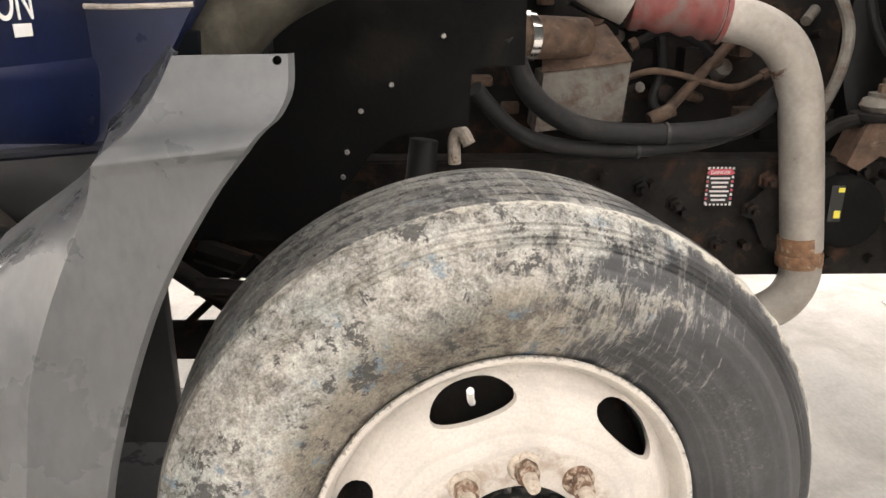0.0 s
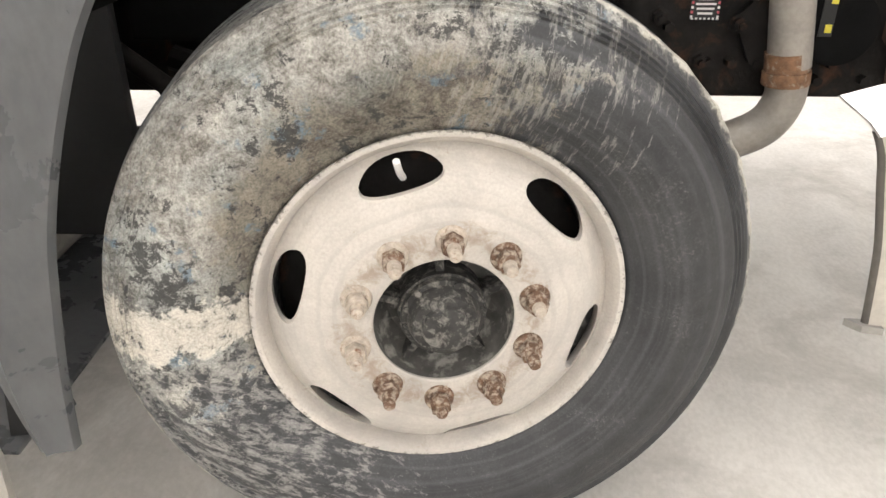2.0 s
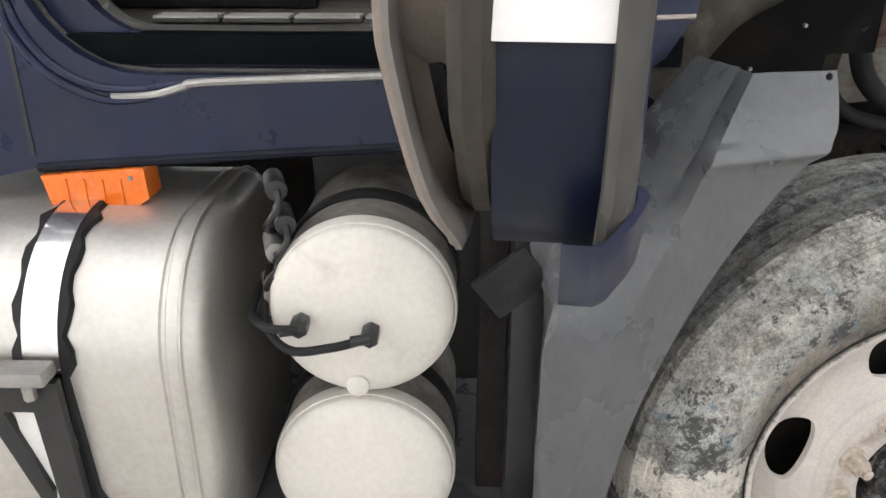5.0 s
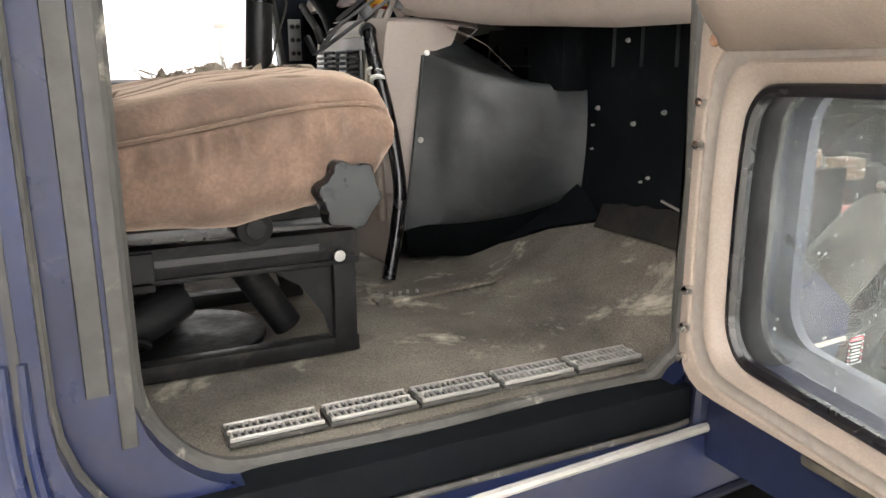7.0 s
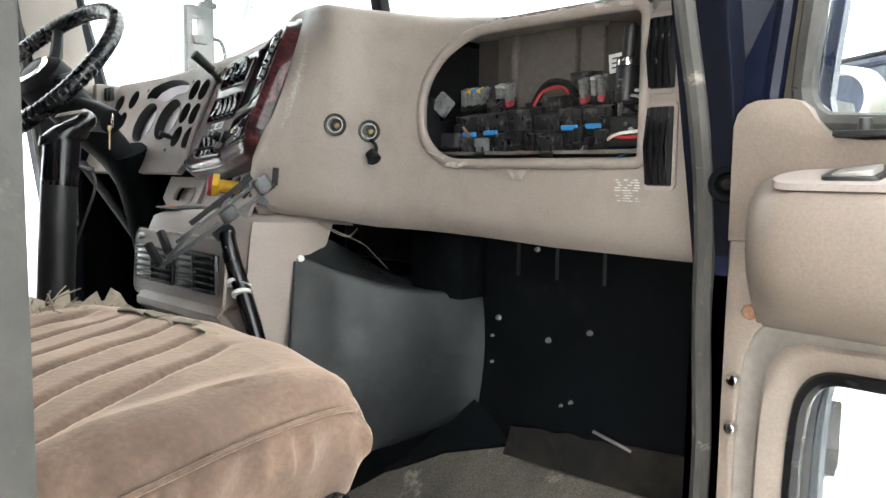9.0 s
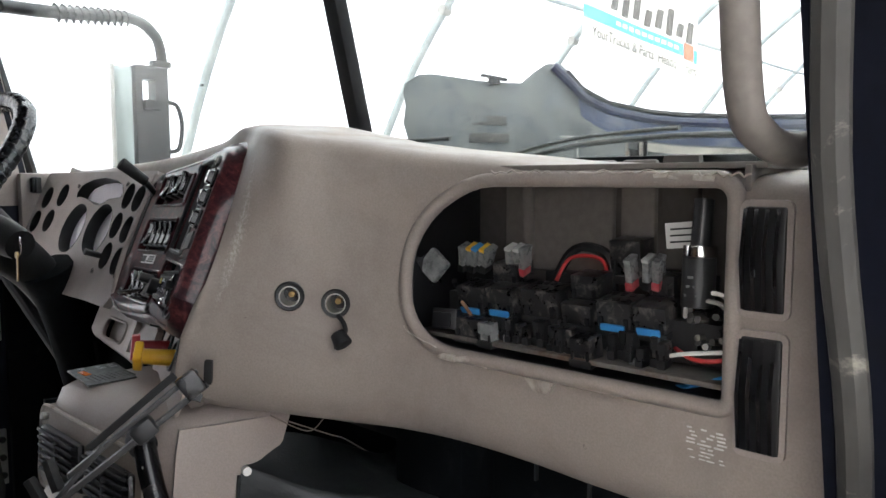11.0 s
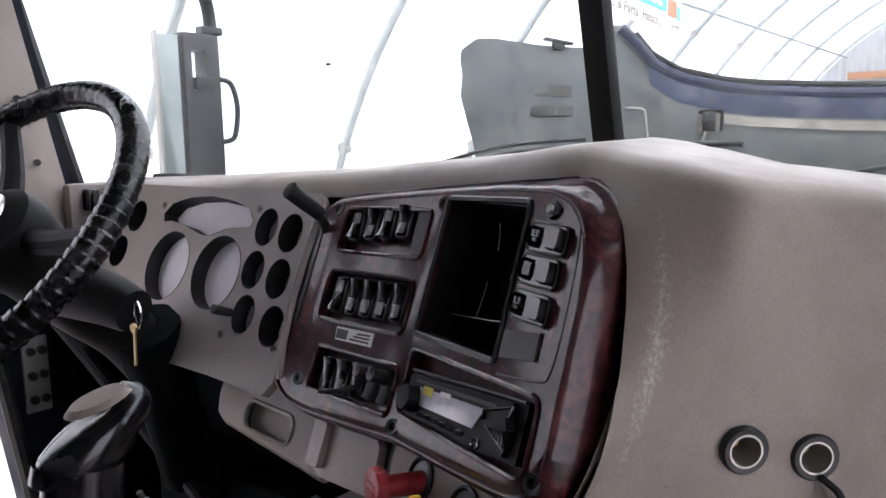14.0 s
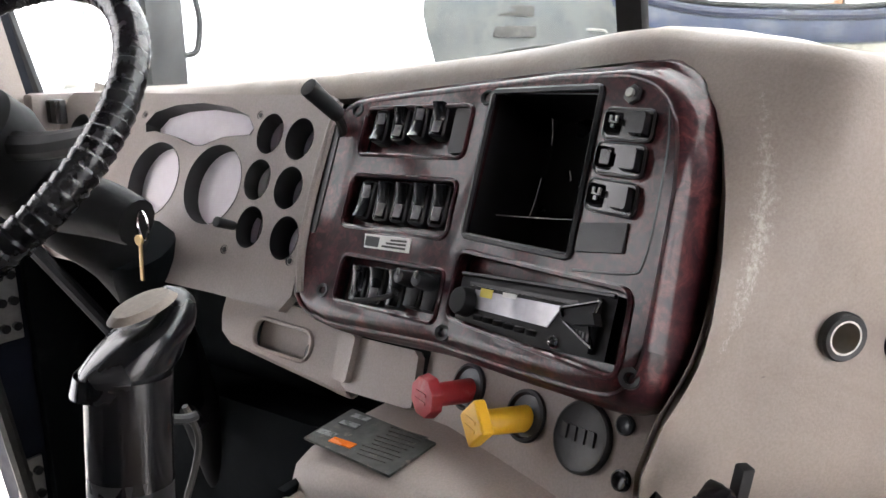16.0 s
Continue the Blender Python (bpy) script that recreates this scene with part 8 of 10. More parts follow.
# square push switches beside the screen: a marked flat half and a raised half on one frame
for k, (yc, zc) in enumerate(((1.110, 2.082), (1.112, 2.055), (1.113, 2.026))):
    s = part("push_switch", slab([(yc + u, zc + v) for u, v in rounded(-0.024, -0.0125, 0.025, 0.0125, 0.005, 3)], -0.004, 0.0075), GLOSS_BLACK, bezel, "square black push switch")
    for sgn, top_ in ((1, 0.0095), (-1, 0.0155)):
        o = rounded(-0.0095, -0.0095, 0.0095, 0.0095, 0.003, 3)
        c_ = yc + 0.0125 * sgn
        part("button", prism(o, lambda u, v: face(c_ + u, zc + v, 0.006), lambda u, v: face(c_ + u * 0.86, zc + v * 0.86, top_ + (0.003 * (u / 0.0095) if sgn > 0 else 0.0))), GLOSS_BLACK, s)
    part("frame_ridge", tube([face(yc + u, zc + v, 0.0078) for u, v in rounded(-0.0235, -0.012, 0.0245, 0.012, 0.005, 3) + [(0.0245, 0.007)]], 0.0011, 6, 0), BLACK, s)
    if k == 1:
        part("window", slab([(yc + 0.0125 + u, zc + v) for u, v in rounded(-0.005, -0.0055, 0.005, 0.0055, 0.001, 1)], 0.0095, 0.0112), SCREEN, s)
    else:
        for u, v, w_, h_ in ((0.012, 0.0, 0.0085, 0.001), (0.015, 0.003, 0.002, 0.004), (0.009, 0.003, 0.002, 0.004), (0.012, -0.003, 0.003, 0.003)):
            part("mark", slab([(yc + u + a * w_ / 2, zc + v + b * h_ / 2) for a, b in ((-1, -1), (1, -1), (1, 1), (-1, 1))], 0.0105, 0.0128), GREY_CLEAR, s)
part("blank_plate", slab([(1.094, 1.988), (1.140, 1.981), (1.140, 2.003), (1.094, 2.010)], -0.002, 0.0065), BLACK, bezel, "blank black plate")
part("seam_line", tube([face(y, z, 0.0038) for y, z in ((1.078, 2.10), (1.073, 2.07), (1.072, 2.02), (1.075, 1.985), (1.086, 1.975), (1.14, 1.967))], 0.0012, 6, 4), SCREEN, bezel)
part("nut", cyl(face(1.113, 2.106, 0.002), face(1.113, 2.106, 0.008), 0.0085, seg=6, w=0.001), BLACK, bezel)
part("nut_core", cyl(face(1.113, 2.106, 0.006), face(1.113, 2.106, 0.011), 0.004, seg=10), STEEL, bezel)
for y, z in ((1.292, 2.099), (1.491, 2.082), (1.476, 1.883), (1.282, 1.88), (1.068, 1.908)):
    sc_ = part("bezel_screw", lathe([(0.0, 0.0045), (0.004, 0.004), (0.0045, -0.001), (0.008, -0.002), (0.0085, 0.004)], 18, Matrix.Translation(face(y, z, 0.0045)) @ V(0.91, 0, -0.41).to_track_quat("Y", "Z").to_matrix().to_4x4()), BLACK, bezel)
lb = part("rating_label", slab([(1.354, 1.941), (1.424, 1.937), (1.427, 1.951), (1.354, 1.9555)], 0.004, 0.005), WHITE_TAG, bezel, "small printed white label")
part("dark_box", slab([(1.402, 1.940), (1.423, 1.939), (1.424, 1.949), (1.402, 1.950)], 0.005, 0.0055), LBL_K, lb)
for k in range(3):
    part("text_bar", slab([(1.36, 1.943 + 0.0037 * k), (1.396 - 0.006 * k, 1.941 + 0.0037 * k), (1.396 - 0.006 * k, 1.943 + 0.0037 * k), (1.36, 1.945 + 0.0037 * k)], 0.005, 0.0055), SEAL, lb)
# radio
radio = thing("car_radio", face(1.185, 1.925, 0), "black car radio with a silver display", "radio")
ro_ = [(1.096, 1.911), (1.270, 1.888), (1.275, 1.937), (1.094, 1.9585)]
part("frame", slab(ro_, -0.03, 0.0), RADIO_BLACK, radio)
inset = [(1.108, 1.9125), (1.268, 1.897), (1.269, 1.933), (1.108, 1.953)]
part("face_plate", slab(inset, -0.01, 0.006), RADIO_BLACK, radio)
part("display", slab([(1.152, 1.9195), (1.241, 1.9115), (1.246, 1.927), (1.140, 1.9385)], 0.005, 0.0075), LCD, radio, "glossy grey display")
part("disc_slot", slab([(1.125, 1.943), (1.255, 1.929), (1.255, 1.932), (1.125, 1.946)], 0.006, 0.0075), SCREEN, radio)
part("volume_knob", cyl(face(1.254, 1.914, 0.004), face(1.254, 1.914, 0.02), 0.0145, 0.0125, 24, 0.003), RADIO_BLACK, radio)
part("yellow_sticker", slab([(1.222, 1.924), (1.238, 1.9225), (1.238, 1.93), (1.222, 1.9315)], 0.0075, 0.008), mat("sticker_yellow", (0.6, 0.47, 0.05), 0.5, bump=0), radio)
part("maker_bar", slab([(1.192, 1.931), (1.209, 1.929), (1.209, 1.933), (1.192, 1.935)], 0.0075, 0.008), CHALK, radio)
part("aux_jack", lathe([(0.002, -0.002), (0.0045, -0.0025), (0.0055, 0.001)], 14, Matrix.Translation(face(1.142, 1.911, 0.007)) @ V(0.91, 0, -0.41).to_track_quat("Y", "Z").to_matrix().to_4x4()), CHROME, radio)
for k in range(6):
    part("preset_key", box(face(1.235 - 0.0135 * k, 1.9055 + 0.0011 * k, 0.007), (0.004, 0.010, 0.005), 0.001), RADIO_BLACK, radio)
part("side_key", prism([(1.100, 1.934), (1.120, 1.929), (1.136, 1.929), (1.120, 1.937), (1.104, 1.942)], lambda u, v: face(u, v, 0.004), lambda u, v: face(u, v, 0.014)), RADIO_BLACK, radio)
for p_, q_ in (((1.142, 1.937), (1.104, 1.951)), ((1.104, 1.951), (1.110, 1.935)), ((1.136, 1.928), (1.104, 1.917)), ((1.104, 1.917), (1.110, 1.931)), ((1.142, 1.937), (1.136, 1.928))):
    part("face_ridge", tube([face(*p_, 0.007), face(*q_, 0.007)], 0.0013, 6, 0), GLOSS_BLACK, radio)
for k in range(5):
    part("mesh_bar", slab([(1.109 + 0.004 * k, 1.919 + 0.001 * k), (1.111 + 0.004 * k, 1.919 + 0.001 * k), (1.111 + 0.004 * k, 1.926), (1.109 + 0.004 * k, 1.926)], 0.006, 0.0072), BLACK, radio)
part("top_edge", tube([face(1.274, 1.9365, 0.002), face(1.185, 1.947, 0.002), face(1.095, 1.9575, 0.002)], 0.002, 6, 2), BLACK, radio)

# gauge panel with empty gauge holes
gp = part("gauge_panel", curved_slab(1.532, 1.848, 2.16, 2.10, (0.015, 0.015, 0.02, 0.02), -0.014, 0.0, 40, 10), TAUPE, dash, "grey-brown gauge panel with empty gauge holes", smooth=40)
gh = []
small_g = [(1.648, 2.05), (1.588, 2.046), (1.65, 1.992), (1.586, 1.987), (1.641, 1.934), (1.570, 1.929), (2.003, 2.047), (2.095, 2.04), (2.027, 1.988), (2.11, 1.984)]
for y, z in small_g:
    gh.append(ring_outline(y, z, 0.025, 0.0255, 28))
gh.append(ring_outline(1.868, 1.978, 0.056, 0.052, 36))
gh.append(ring_outline(1.737, 1.980, 0.056, 0.052, 36))
gh.append([(1.915, 2.043), (1.895, 2.045), (1.85, 2.040), (1.802, 2.029), (1.78, 2.029), (1.74, 2.042), (1.71, 2.045), (1.688, 2.047), (1.683, 2.055), (1.70, 2.072), (1.74, 2.082), (1.8, 2.087), (1.86, 2.083), (1.905, 2.072), (1.922, 2.055)])
cut(gp, [slab(o, -0.06, 0.05) for o in gh], True)
for i, o in enumerate(gh):
    cu = sum(p[0] for p in o) / len(o)
    cv = sum(p[1] for p in o) / len(o)
    bm = bmesh.new()
    a_ = [bm.verts.new(face(u, v, 0.001)) for u, v in o]
    b_ = [bm.verts.new(face(cu + (u - cu) * 0.97, cv + (v - cv) * 0.97, -0.032)) for u, v in o]
    c_ = [bm.verts.new(face(cu + (u - cu) * 1.05, cv + (v - cv) * 1.05, -0.032)) for u, v in o]
    for k in range(len(o)):
        j = (k + 1) % len(o)
        bm.faces.new((a_[k], a_[j], b_[j], b_[k]))
        bm.faces.new((b_[k], b_[j], c_[j], c_[k]))
    part("gauge_tube", bm, BLACK, gp, smooth=60)
part("backing", curved_slab(1.66, 1.90, 1.96, 2.095, 0.0, -0.032, -0.024, 12, 4), GAUGE_BACK, gp, "pale paper behind the gauge holes")
part("backing", curved_slab(1.54, 1.90, 1.659, 2.095, 0.0, -0.040, -0.032, 8, 4), GAUGE_BACK, gp)
part("backing", curved_slab(1.961, 1.90, 2.15, 2.095, 0.0, -0.075, -0.066, 8, 4), SCREEN, gp)
for y, z in ((1.677, 2.073), (1.93, 2.068), (1.55, 1.905), (1.68, 1.902)):
    part("panel_screw", lathe([(0, -0.0012), (0.003, -0.001), (0.0045, 0.001), (0.006, -0.0008), (0.0068, 0.003)], 14, Matrix.Translation(face(y, z, 0.0)) @ V(0.91, 0, -0.41).to_track_quat("Y", "Z").to_matrix().to_4x4()), BLACK, gp)
part("trip_stem", cyl(face(1.672, 1.932, 0.0), face(1.672, 1.930, 0.03), 0.006, 0.007, 12, 0.001), BLACK, gp)
# slot and lever between the panels
lv = thing("park_brake_lever", face(1.515, 2.05, 0), "black dash lever with a rubber grip", "lever")
part("slot", slab(rounded(1.513, 1.94, 1.523, 2.075, 0.004, 2), -0.002, 0.0055), SCREEN, lv)
part("grip", cyl((-0.716, 1.502, 2.113), (-0.672, 1.497, 2.079), 0.0115, 0.0095, 16, 0.002), RUBBER, lv)
part("stem", tube([(-0.676, 1.497, 2.08), (-0.66, 1.503, 2.066), (-0.645, 1.515, 2.05)], 0.006, 8), BLACK, lv)
part("trim_strip", tube([face(1.528, 2.09, 0.004), face(1.53, 2.0, 0.008), face(1.527, 1.92, 0.006), face(1.515, 1.875, 0.002)], 0.006, 8), TAUPE, dash)

part("end_panel", box((-0.55, 2.17, 2.0), (0.25, 0.03, 0.2), 0.01), TAUPE, dash)
ev = part("end_vent", box((-0.645, 2.16, 2.07), (0.012, 0.09, 0.04), 0.004), BLACK, dash)
for k in range(4):
    part("louvre", box((-0.653, 2.12 + 0.026 * k, 2.07), (0.006, 0.004, 0.034), 0.001), GLOSS_BLACK, ev)
# lower panels, set back under the wood panel
def lface(y, z, d=0.0):
    return face(y, z, d) + V(0.055, 0, 0)


def lslab(outline, d0, d1):
    return prism(outline, lambda u, v: lface(u, v, d0), lambda u, v: lface(u, v, d1))


def lcurved(outline_lo, outline_hi, y0, y1, n=18):
    """A panel that follows the lower dash between a lower and an upper edge, with rolled edges."""
    rows_ = []
    for k in range(n):
        y = y0 + (y1 - y0) * k / (n - 1)
        lo_, hi_ = float(np.interp(y, *outline_lo)), float(np.interp(y, *outline_hi))
        e = 0.006 if k in (0, n - 1) else 0.0
        rows_.append([lface(y, lo_ + 0.004, -0.022)] + [lface(y, lo_, -0.008 - e)] + [lface(y, lo_ + 0.005 + (hi_ - lo_ - 0.006) * j / 6, 0.0 - e) for j in range(7)] + [lface(y, hi_, -0.006 - e)])
    return sheet(rows_, 0.006, lambda p: V(0.91, 0, -0.41))


lp = part("lower_panel", lcurved(([1.43, 1.5, 1.6, 1.69, 1.70, 1.715], [1.757, 1.76, 1.766, 1.772, 1.78, 1.80]), ([1.43, 1.5, 1.7, 1.72], [1.838, 1.838, 1.838, 1.834]), 1.455, 1.715), BEIGE, dash, "beige lower dash panel", smooth=50)
cut(lp, [lslab(rounded(1.525, 1.778, 1.636, 1.814, 0.016, 5), -0.05, 0.05)], True)
part("pocket", lslab(rounded(1.52, 1.773, 1.641, 1.819, 0.018, 5), -0.03, -0.016), BEIGE, lp)
part("pocket_lip", tube([lface(u, v, 0.0) for u, v in rounded(1.525, 1.778, 1.636, 1.814, 0.016, 5) + [(1.636, 1.798)]], 0.003, 6, 0), BEIGE, lp)
part("pocket_hole", lslab(ring_outline(1.538, 1.789, 0.007, 0.011, 16), -0.0165, -0.010), SCREEN, lp)
part("door_flap", lslab([(1.337, 1.779), (1.345, 1.776), (1.44, 1.768), (1.452, 1.772), (1.462, 1.815), (1.458, 1.824), (1.35, 1.832), (1.343, 1.827)], -0.004, 0.007), BEIGE, dash, "small beige flap")
part("flap_pull", lslab(rounded(1.437, 1.776, 1.463, 1.826, 0.005, 3), 0.004, 0.016), BEIGE, dash)
vp = part("valve_panel", lcurved(([1.06, 1.34], [1.765, 1.755]), ([1.06, 1.34], [1.885, 1.862]), 1.064, 1.338), BEIGE, dash, "beige valve panel", smooth=50)
part("gap", lslab(rounded(1.057, 1.80, 1.0635, 1.88, 0.001, 1), -0.03, -0.012), SCREEN, dash)
mfa = V(0.91, 0, -0.41).to_track_quat("Y", "Z").to_matrix().to_4x4()


def lround(name, y, z, prof, mt, parent, label="", seg=28):
    n_ = (lface(y, z, 0) - lface(y, z, 1)).normalized()
    return part(name, lathe(prof, seg, Matrix.Translation(lface(y, z, 0.0005)) @ n_.to_track_quat("Y", "Z").to_matrix().to_4x4()), mt, parent, label, smooth=45)


for y, z in ((1.269, 1.819), (1.188, 1.822)):
    lround("knob_hole", y, z, [(0.0, 0.0), (0.019, -0.0005), (0.021, -0.004), (0.024, -0.003), (0.0245, 0.002)], BLACK, vp)
cv_ = lround("round_cover", 1.122, 1.829, [(0.0, -0.004), (0.026, -0.0035), (0.0285, -0.005), (0.0305, -0.004), (0.031, 0.003)], BLACK, vp, "round black cover with a raised emblem shape", 40)
for k in range(4):
    part("emblem_bar", lslab([(1.139 - 0.0095 * k + a * 0.0032, 1.8285 + 0.001 * k + b * 0.0055) for a, b in ((-1, -1), (1, -1), (1, 1), (-1, 1))], 0.004, 0.0062), BLACK, cv_)
for y, z in ((1.085, 1.852), (1.080, 1.814)):
    lround("panel_hole", y, z, [(0.0, 0.0), (0.0055, -0.0005), (0.007, -0.002), (0.0085, -0.0015), (0.009, 0.002)], SCREEN, vp, "", 18)
for nm, y, z, axy, mt, lab_, hl in (("trailer_air_knob", 1.269, 1.819, V(-0.90, 0.40, 0.12), RED, "red eight-sided trailer air supply knob", "faded red octagonal head"), ("parking_brake_knob", 1.188, 1.822, V(-0.84, 0.50, 0.12), YELLOW, "yellow diamond-shaped parking brake knob", "yellow diamond head")):
    axy = axy.normalized()
    c0 = lface(y, z, -0.012)
    k_ = thing(nm, c0, lab_, "knob")
    part("stem", cyl(c0, c0 + axy * 0.058, 0.0125, 0.0115, 20, 0.001), mt, k_)
    if mt is RED:
        hd = bmesh.new()
        bmesh.ops.create_cone(hd, cap_ends=True, segments=8, radius1=0.0225, radius2=0.0205, depth=0.012)
        bevel(hd, 0.002, 2)
        spin = 22.5
    else:
        hd = box((0, 0, 0), (0.033, 0.033, 0.013), 0.004, None, 3)
        spin = 45
    hd.transform(Matrix.Translation(c0 + axy * 0.062) @ axy.to_track_quat("Z", "Y").to_matrix().to_4x4() @ pose(0, 0, 0, 0, 0, spin))
    h_ = part("head", hd, mt, k_, hl)
    for j in range(2):
        b_ = box((0.0, 0.004 - 0.008 * j, 0.0072), (0.018, 0.003, 0.0008))
        b_.transform(Matrix.Translation(c0 + axy * 0.062) @ axy.to_track_quat("Z", "Y").to_matrix().to_4x4())
        part("text_bar", b_, mt, h_)

# ---- engine cover console between the seats ----
con = thing("engine_console", (-0.8, 1.2, FLOOR), "beige engine cover console with air vents and a cup tray", "console")
# body: rounded block, rear face with vents
body = bmesh.new()
sec = []
for y, xr, zt in ((1.018, -0.852, 1.758), (1.03, -0.870, 1.768), (1.06, -0.885, 1.774), (1.15, -0.900, 1.777), (1.28, -0.908, 1.775), (1.36, -0.905, 1.77), (1.405, -0.885, 1.755), (1.42, -0.80, 1.71)):
    sec.append([V(xr + 0.02, y, FLOOR if y > 1.05 else 1.40), V(xr + 0.015, y, 1.45), V(xr + 0.012, y, 1.56), V(xr, y, 1.60), V(xr + 0.004, y, 1.66), V(xr + 0.012, y, zt - 0.03), V(xr + 0.022, y, zt - 0.008), V(xr + 0.045, y, zt), V(-0.76, y, zt + 0.002), V(-0.70, y, zt)] + ([V(-0.5, y, zt - 0.02)] if y > 1.06 else [V(-0.66, y, zt - 0.004)]))
cb = part("cover", sheet(sec, 0.01, (1, 0, -0.3)), BEIGE, con, "worn beige moulded cover", smooth=55)
part("right_cheek", sheet([[V(-0.862, 1.03, 1.764), V(-0.79, 1.012, 1.762), V(-0.70, 1.018, 1.755)], [V(-0.872, 1.022, 1.735), V(-0.79, 1.004, 1.735), V(-0.72, 1.01, 1.72)], [V(-0.880, 1.022, 1.66), V(-0.80, 1.0, 1.68), V(-0.755, 1.003, 1.69)], [V(-0.88, 1.025, 1.5), V(-0.815, 1.005, 1.5), V(-0.80, 1.0, 1.5)], [V(-0.875, 1.028, 1.40), V(-0.83, 1.0, 1.40), V(-0.815, 0.995, 1.40)]], 0.008, (0.3, 1, 0)), BEIGE, con, smooth=60)
# left side of the beige cover, drawn near-black to give its shade
part("left_cheek", sheet([[V(-0.90, 1.395, 1.74), V(-0.7, 1.42, 1.72), V(-0.5, 1.42, 1.7)], [V(-0.89, 1.41, 1.5), V(-0.7, 1.43, 1.5), V(-0.5, 1.43, 1.5)], [V(-0.86, 1.42, FLOOR), V(-0.7, 1.44, FLOOR), V(-0.5, 1.44, FLOOR)]], 0.01, (0, -1, 0)), FIREWALL, con, smooth=60)
vf = part("vent_face", prism(rounded(1.045, 1.61, 1.395, 1.735, 0.02, 4), lambda u, v: V(-0.912 + 0.08 * (v - 1.6), u, v), lambda u, v: V(-0.88, u, v)), BEIGE_PALE, con, "pale vent surround")
for y0, y1 in ((1.068, 1.205), (1.228, 1.372)):
    vw = part("vent_well", box((-0.908, (y0 + y1) / 2, 1.672), (0.012, y1 - y0, 0.072), 0.006), SCREEN, vf, "black louvred vent")
    for k in range(6):
        part("louvre", box((-0.915, (y0 + y1) / 2, 1.642 + 0.012 * k), (0.012, y1 - y0 - 0.010, 0.0045), 0.0015, pose(0, 0, 0, 0, 25, 0)), MATTE, vw)
    part("divider", box((-0.917, (y0 + y1) / 2, 1.672), (0.008, 0.004, 0.066), 0.001), BLACK, vw)
part("vent_knob", cyl((-0.905, 1.36, 1.722), (-0.915, 1.36, 1.724), 0.006, seg=14, w=0.002), STEEL, vf)
fo_ = rounded(1.045, 1.61, 1.395, 1.735, 0.02, 4)
part("face_edge", tube([V(-0.912 + 0.08 * (v - 1.6), u, v) for u, v in fo_ + fo_[:1]], 0.003, 6, 0), BEIGE_WORN, vf, "worn pale edge of the vent surround")
part("ledge_return", tube([(-0.912, 1.075, 1.598), (-0.914, 1.048, 1.594), (-0.908, 1.034, 1.575), (-0.898, 1.029, 1.53), (-0.89, 1.027, 1.44), (-0.885, 1.027, 1.34)], 0.012, 10), BEIGE_PALE, con, "rounded moulding down the console edge")
part("ledge", sheet([[V(-0.905, y, 1.622), V(-0.924, y, 1.605), V(-0.924, y, 1.592), V(-0.89, y, 1.565)] for y in np.linspace(1.045, 1.355, 8)], 0.006, (1, 0, 0)), BEIGE_PALE, con, "pale ledge under the vents")
pl = part("data_plate", prism([(-0.787, 1.394), (-0.803, 1.276), (-0.876, 1.277), (-0.863, 1.392)], lambda u, v: V(u, v, 1.7765), lambda u, v: V(u, v, 1.779)), mat("plate_dark_green", (0.030, 0.032, 0.028), 0.55, vary=0.4, scale=40, dirt=(0.15, 0.135, 0.115), dirt_at=(0.58, 0.68), dirt_scale=60), con, "dark printed instruction plate")
for k in range(9):
    part("text_bar", box((-0.80 - 0.0075 * k, 1.31, 1.7795), (0.0018, 0.045 - 0.006 * (k % 3), 0.001)), SEAL, pl)
for y, x in ((1.372, -0.80), (1.372, -0.818), (1.378, -0.845)):
    part("text_bar", box((x, y, 1.7795), (0.009, 0.022, 0.001)), GREY_CLEAR, pl)
part("orange_bar", box((-0.852, 1.352, 1.7795), (0.010, 0.028, 0.001)), ORANGE, pl)
part("white_screw", cyl((-0.787, 1.0, 1.699), (-0.79, 0.99, 1.70), 0.006, seg=10), CHALK, con)
cup = thing("cup_tray", (-1.0, 1.15, 1.5), "beige cup holder tray beside the console", "tray")
tray_ = part("tray", prism(rounded(-1.12, 1.0, -0.92, 1.25, 0.05, 5), lambda u, v: V(u, v, 1.50), lambda u, v: V(u, v, 1.548)), BEIGE, cup)
cut(tray_, [cyl((-1.0, 1.18, 1.51), (-1.0, 1.18, 1.7), 0.042, seg=28), cyl((-1.03, 1.07, 1.51), (-1.03, 1.07, 1.7), 0.045, seg=28)])
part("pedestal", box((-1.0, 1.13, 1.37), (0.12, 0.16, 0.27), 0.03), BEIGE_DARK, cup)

# dark tunnel cover against the firewall
tun = thing("tunnel_cover", (-0.66, 0.98, FLOOR), "dark grey vinyl tunnel cover on the firewall", "cover")
TB = [(-0.85, 0.99, 1.32), (-0.80, 0.98, 1.33), (-0.755, 0.957, 1.333), (-0.69, 0.932, 1.338), (-0.60, 0.902, 1.352), (-0.53, 0.867, 1.378), (-0.493, 0.832, 1.41)]
TC = [(-0.792, 1.004, 1.706), (-0.765, 0.972, 1.690), (-0.72, 0.924, 1.668), (-0.65, 0.884, 1.648), (-0.575, 0.852, 1.636), (-0.52, 0.836, 1.637), (-0.489, 0.833, 1.655)]
TK = [(-0.745, 1.02, 1.735), (-0.71, 1.018, 1.728), (-0.66, 1.03, 1.708), (-0.60, 1.04, 1.68), (-0.545, 1.04, 1.652), (-0.51, 1.03, 1.64), (-0.487, 1.0, 1.66)]
TB, TC, TK = (smooth_path(r_, 4) for r_ in (TB, TC, TK))
dense = []
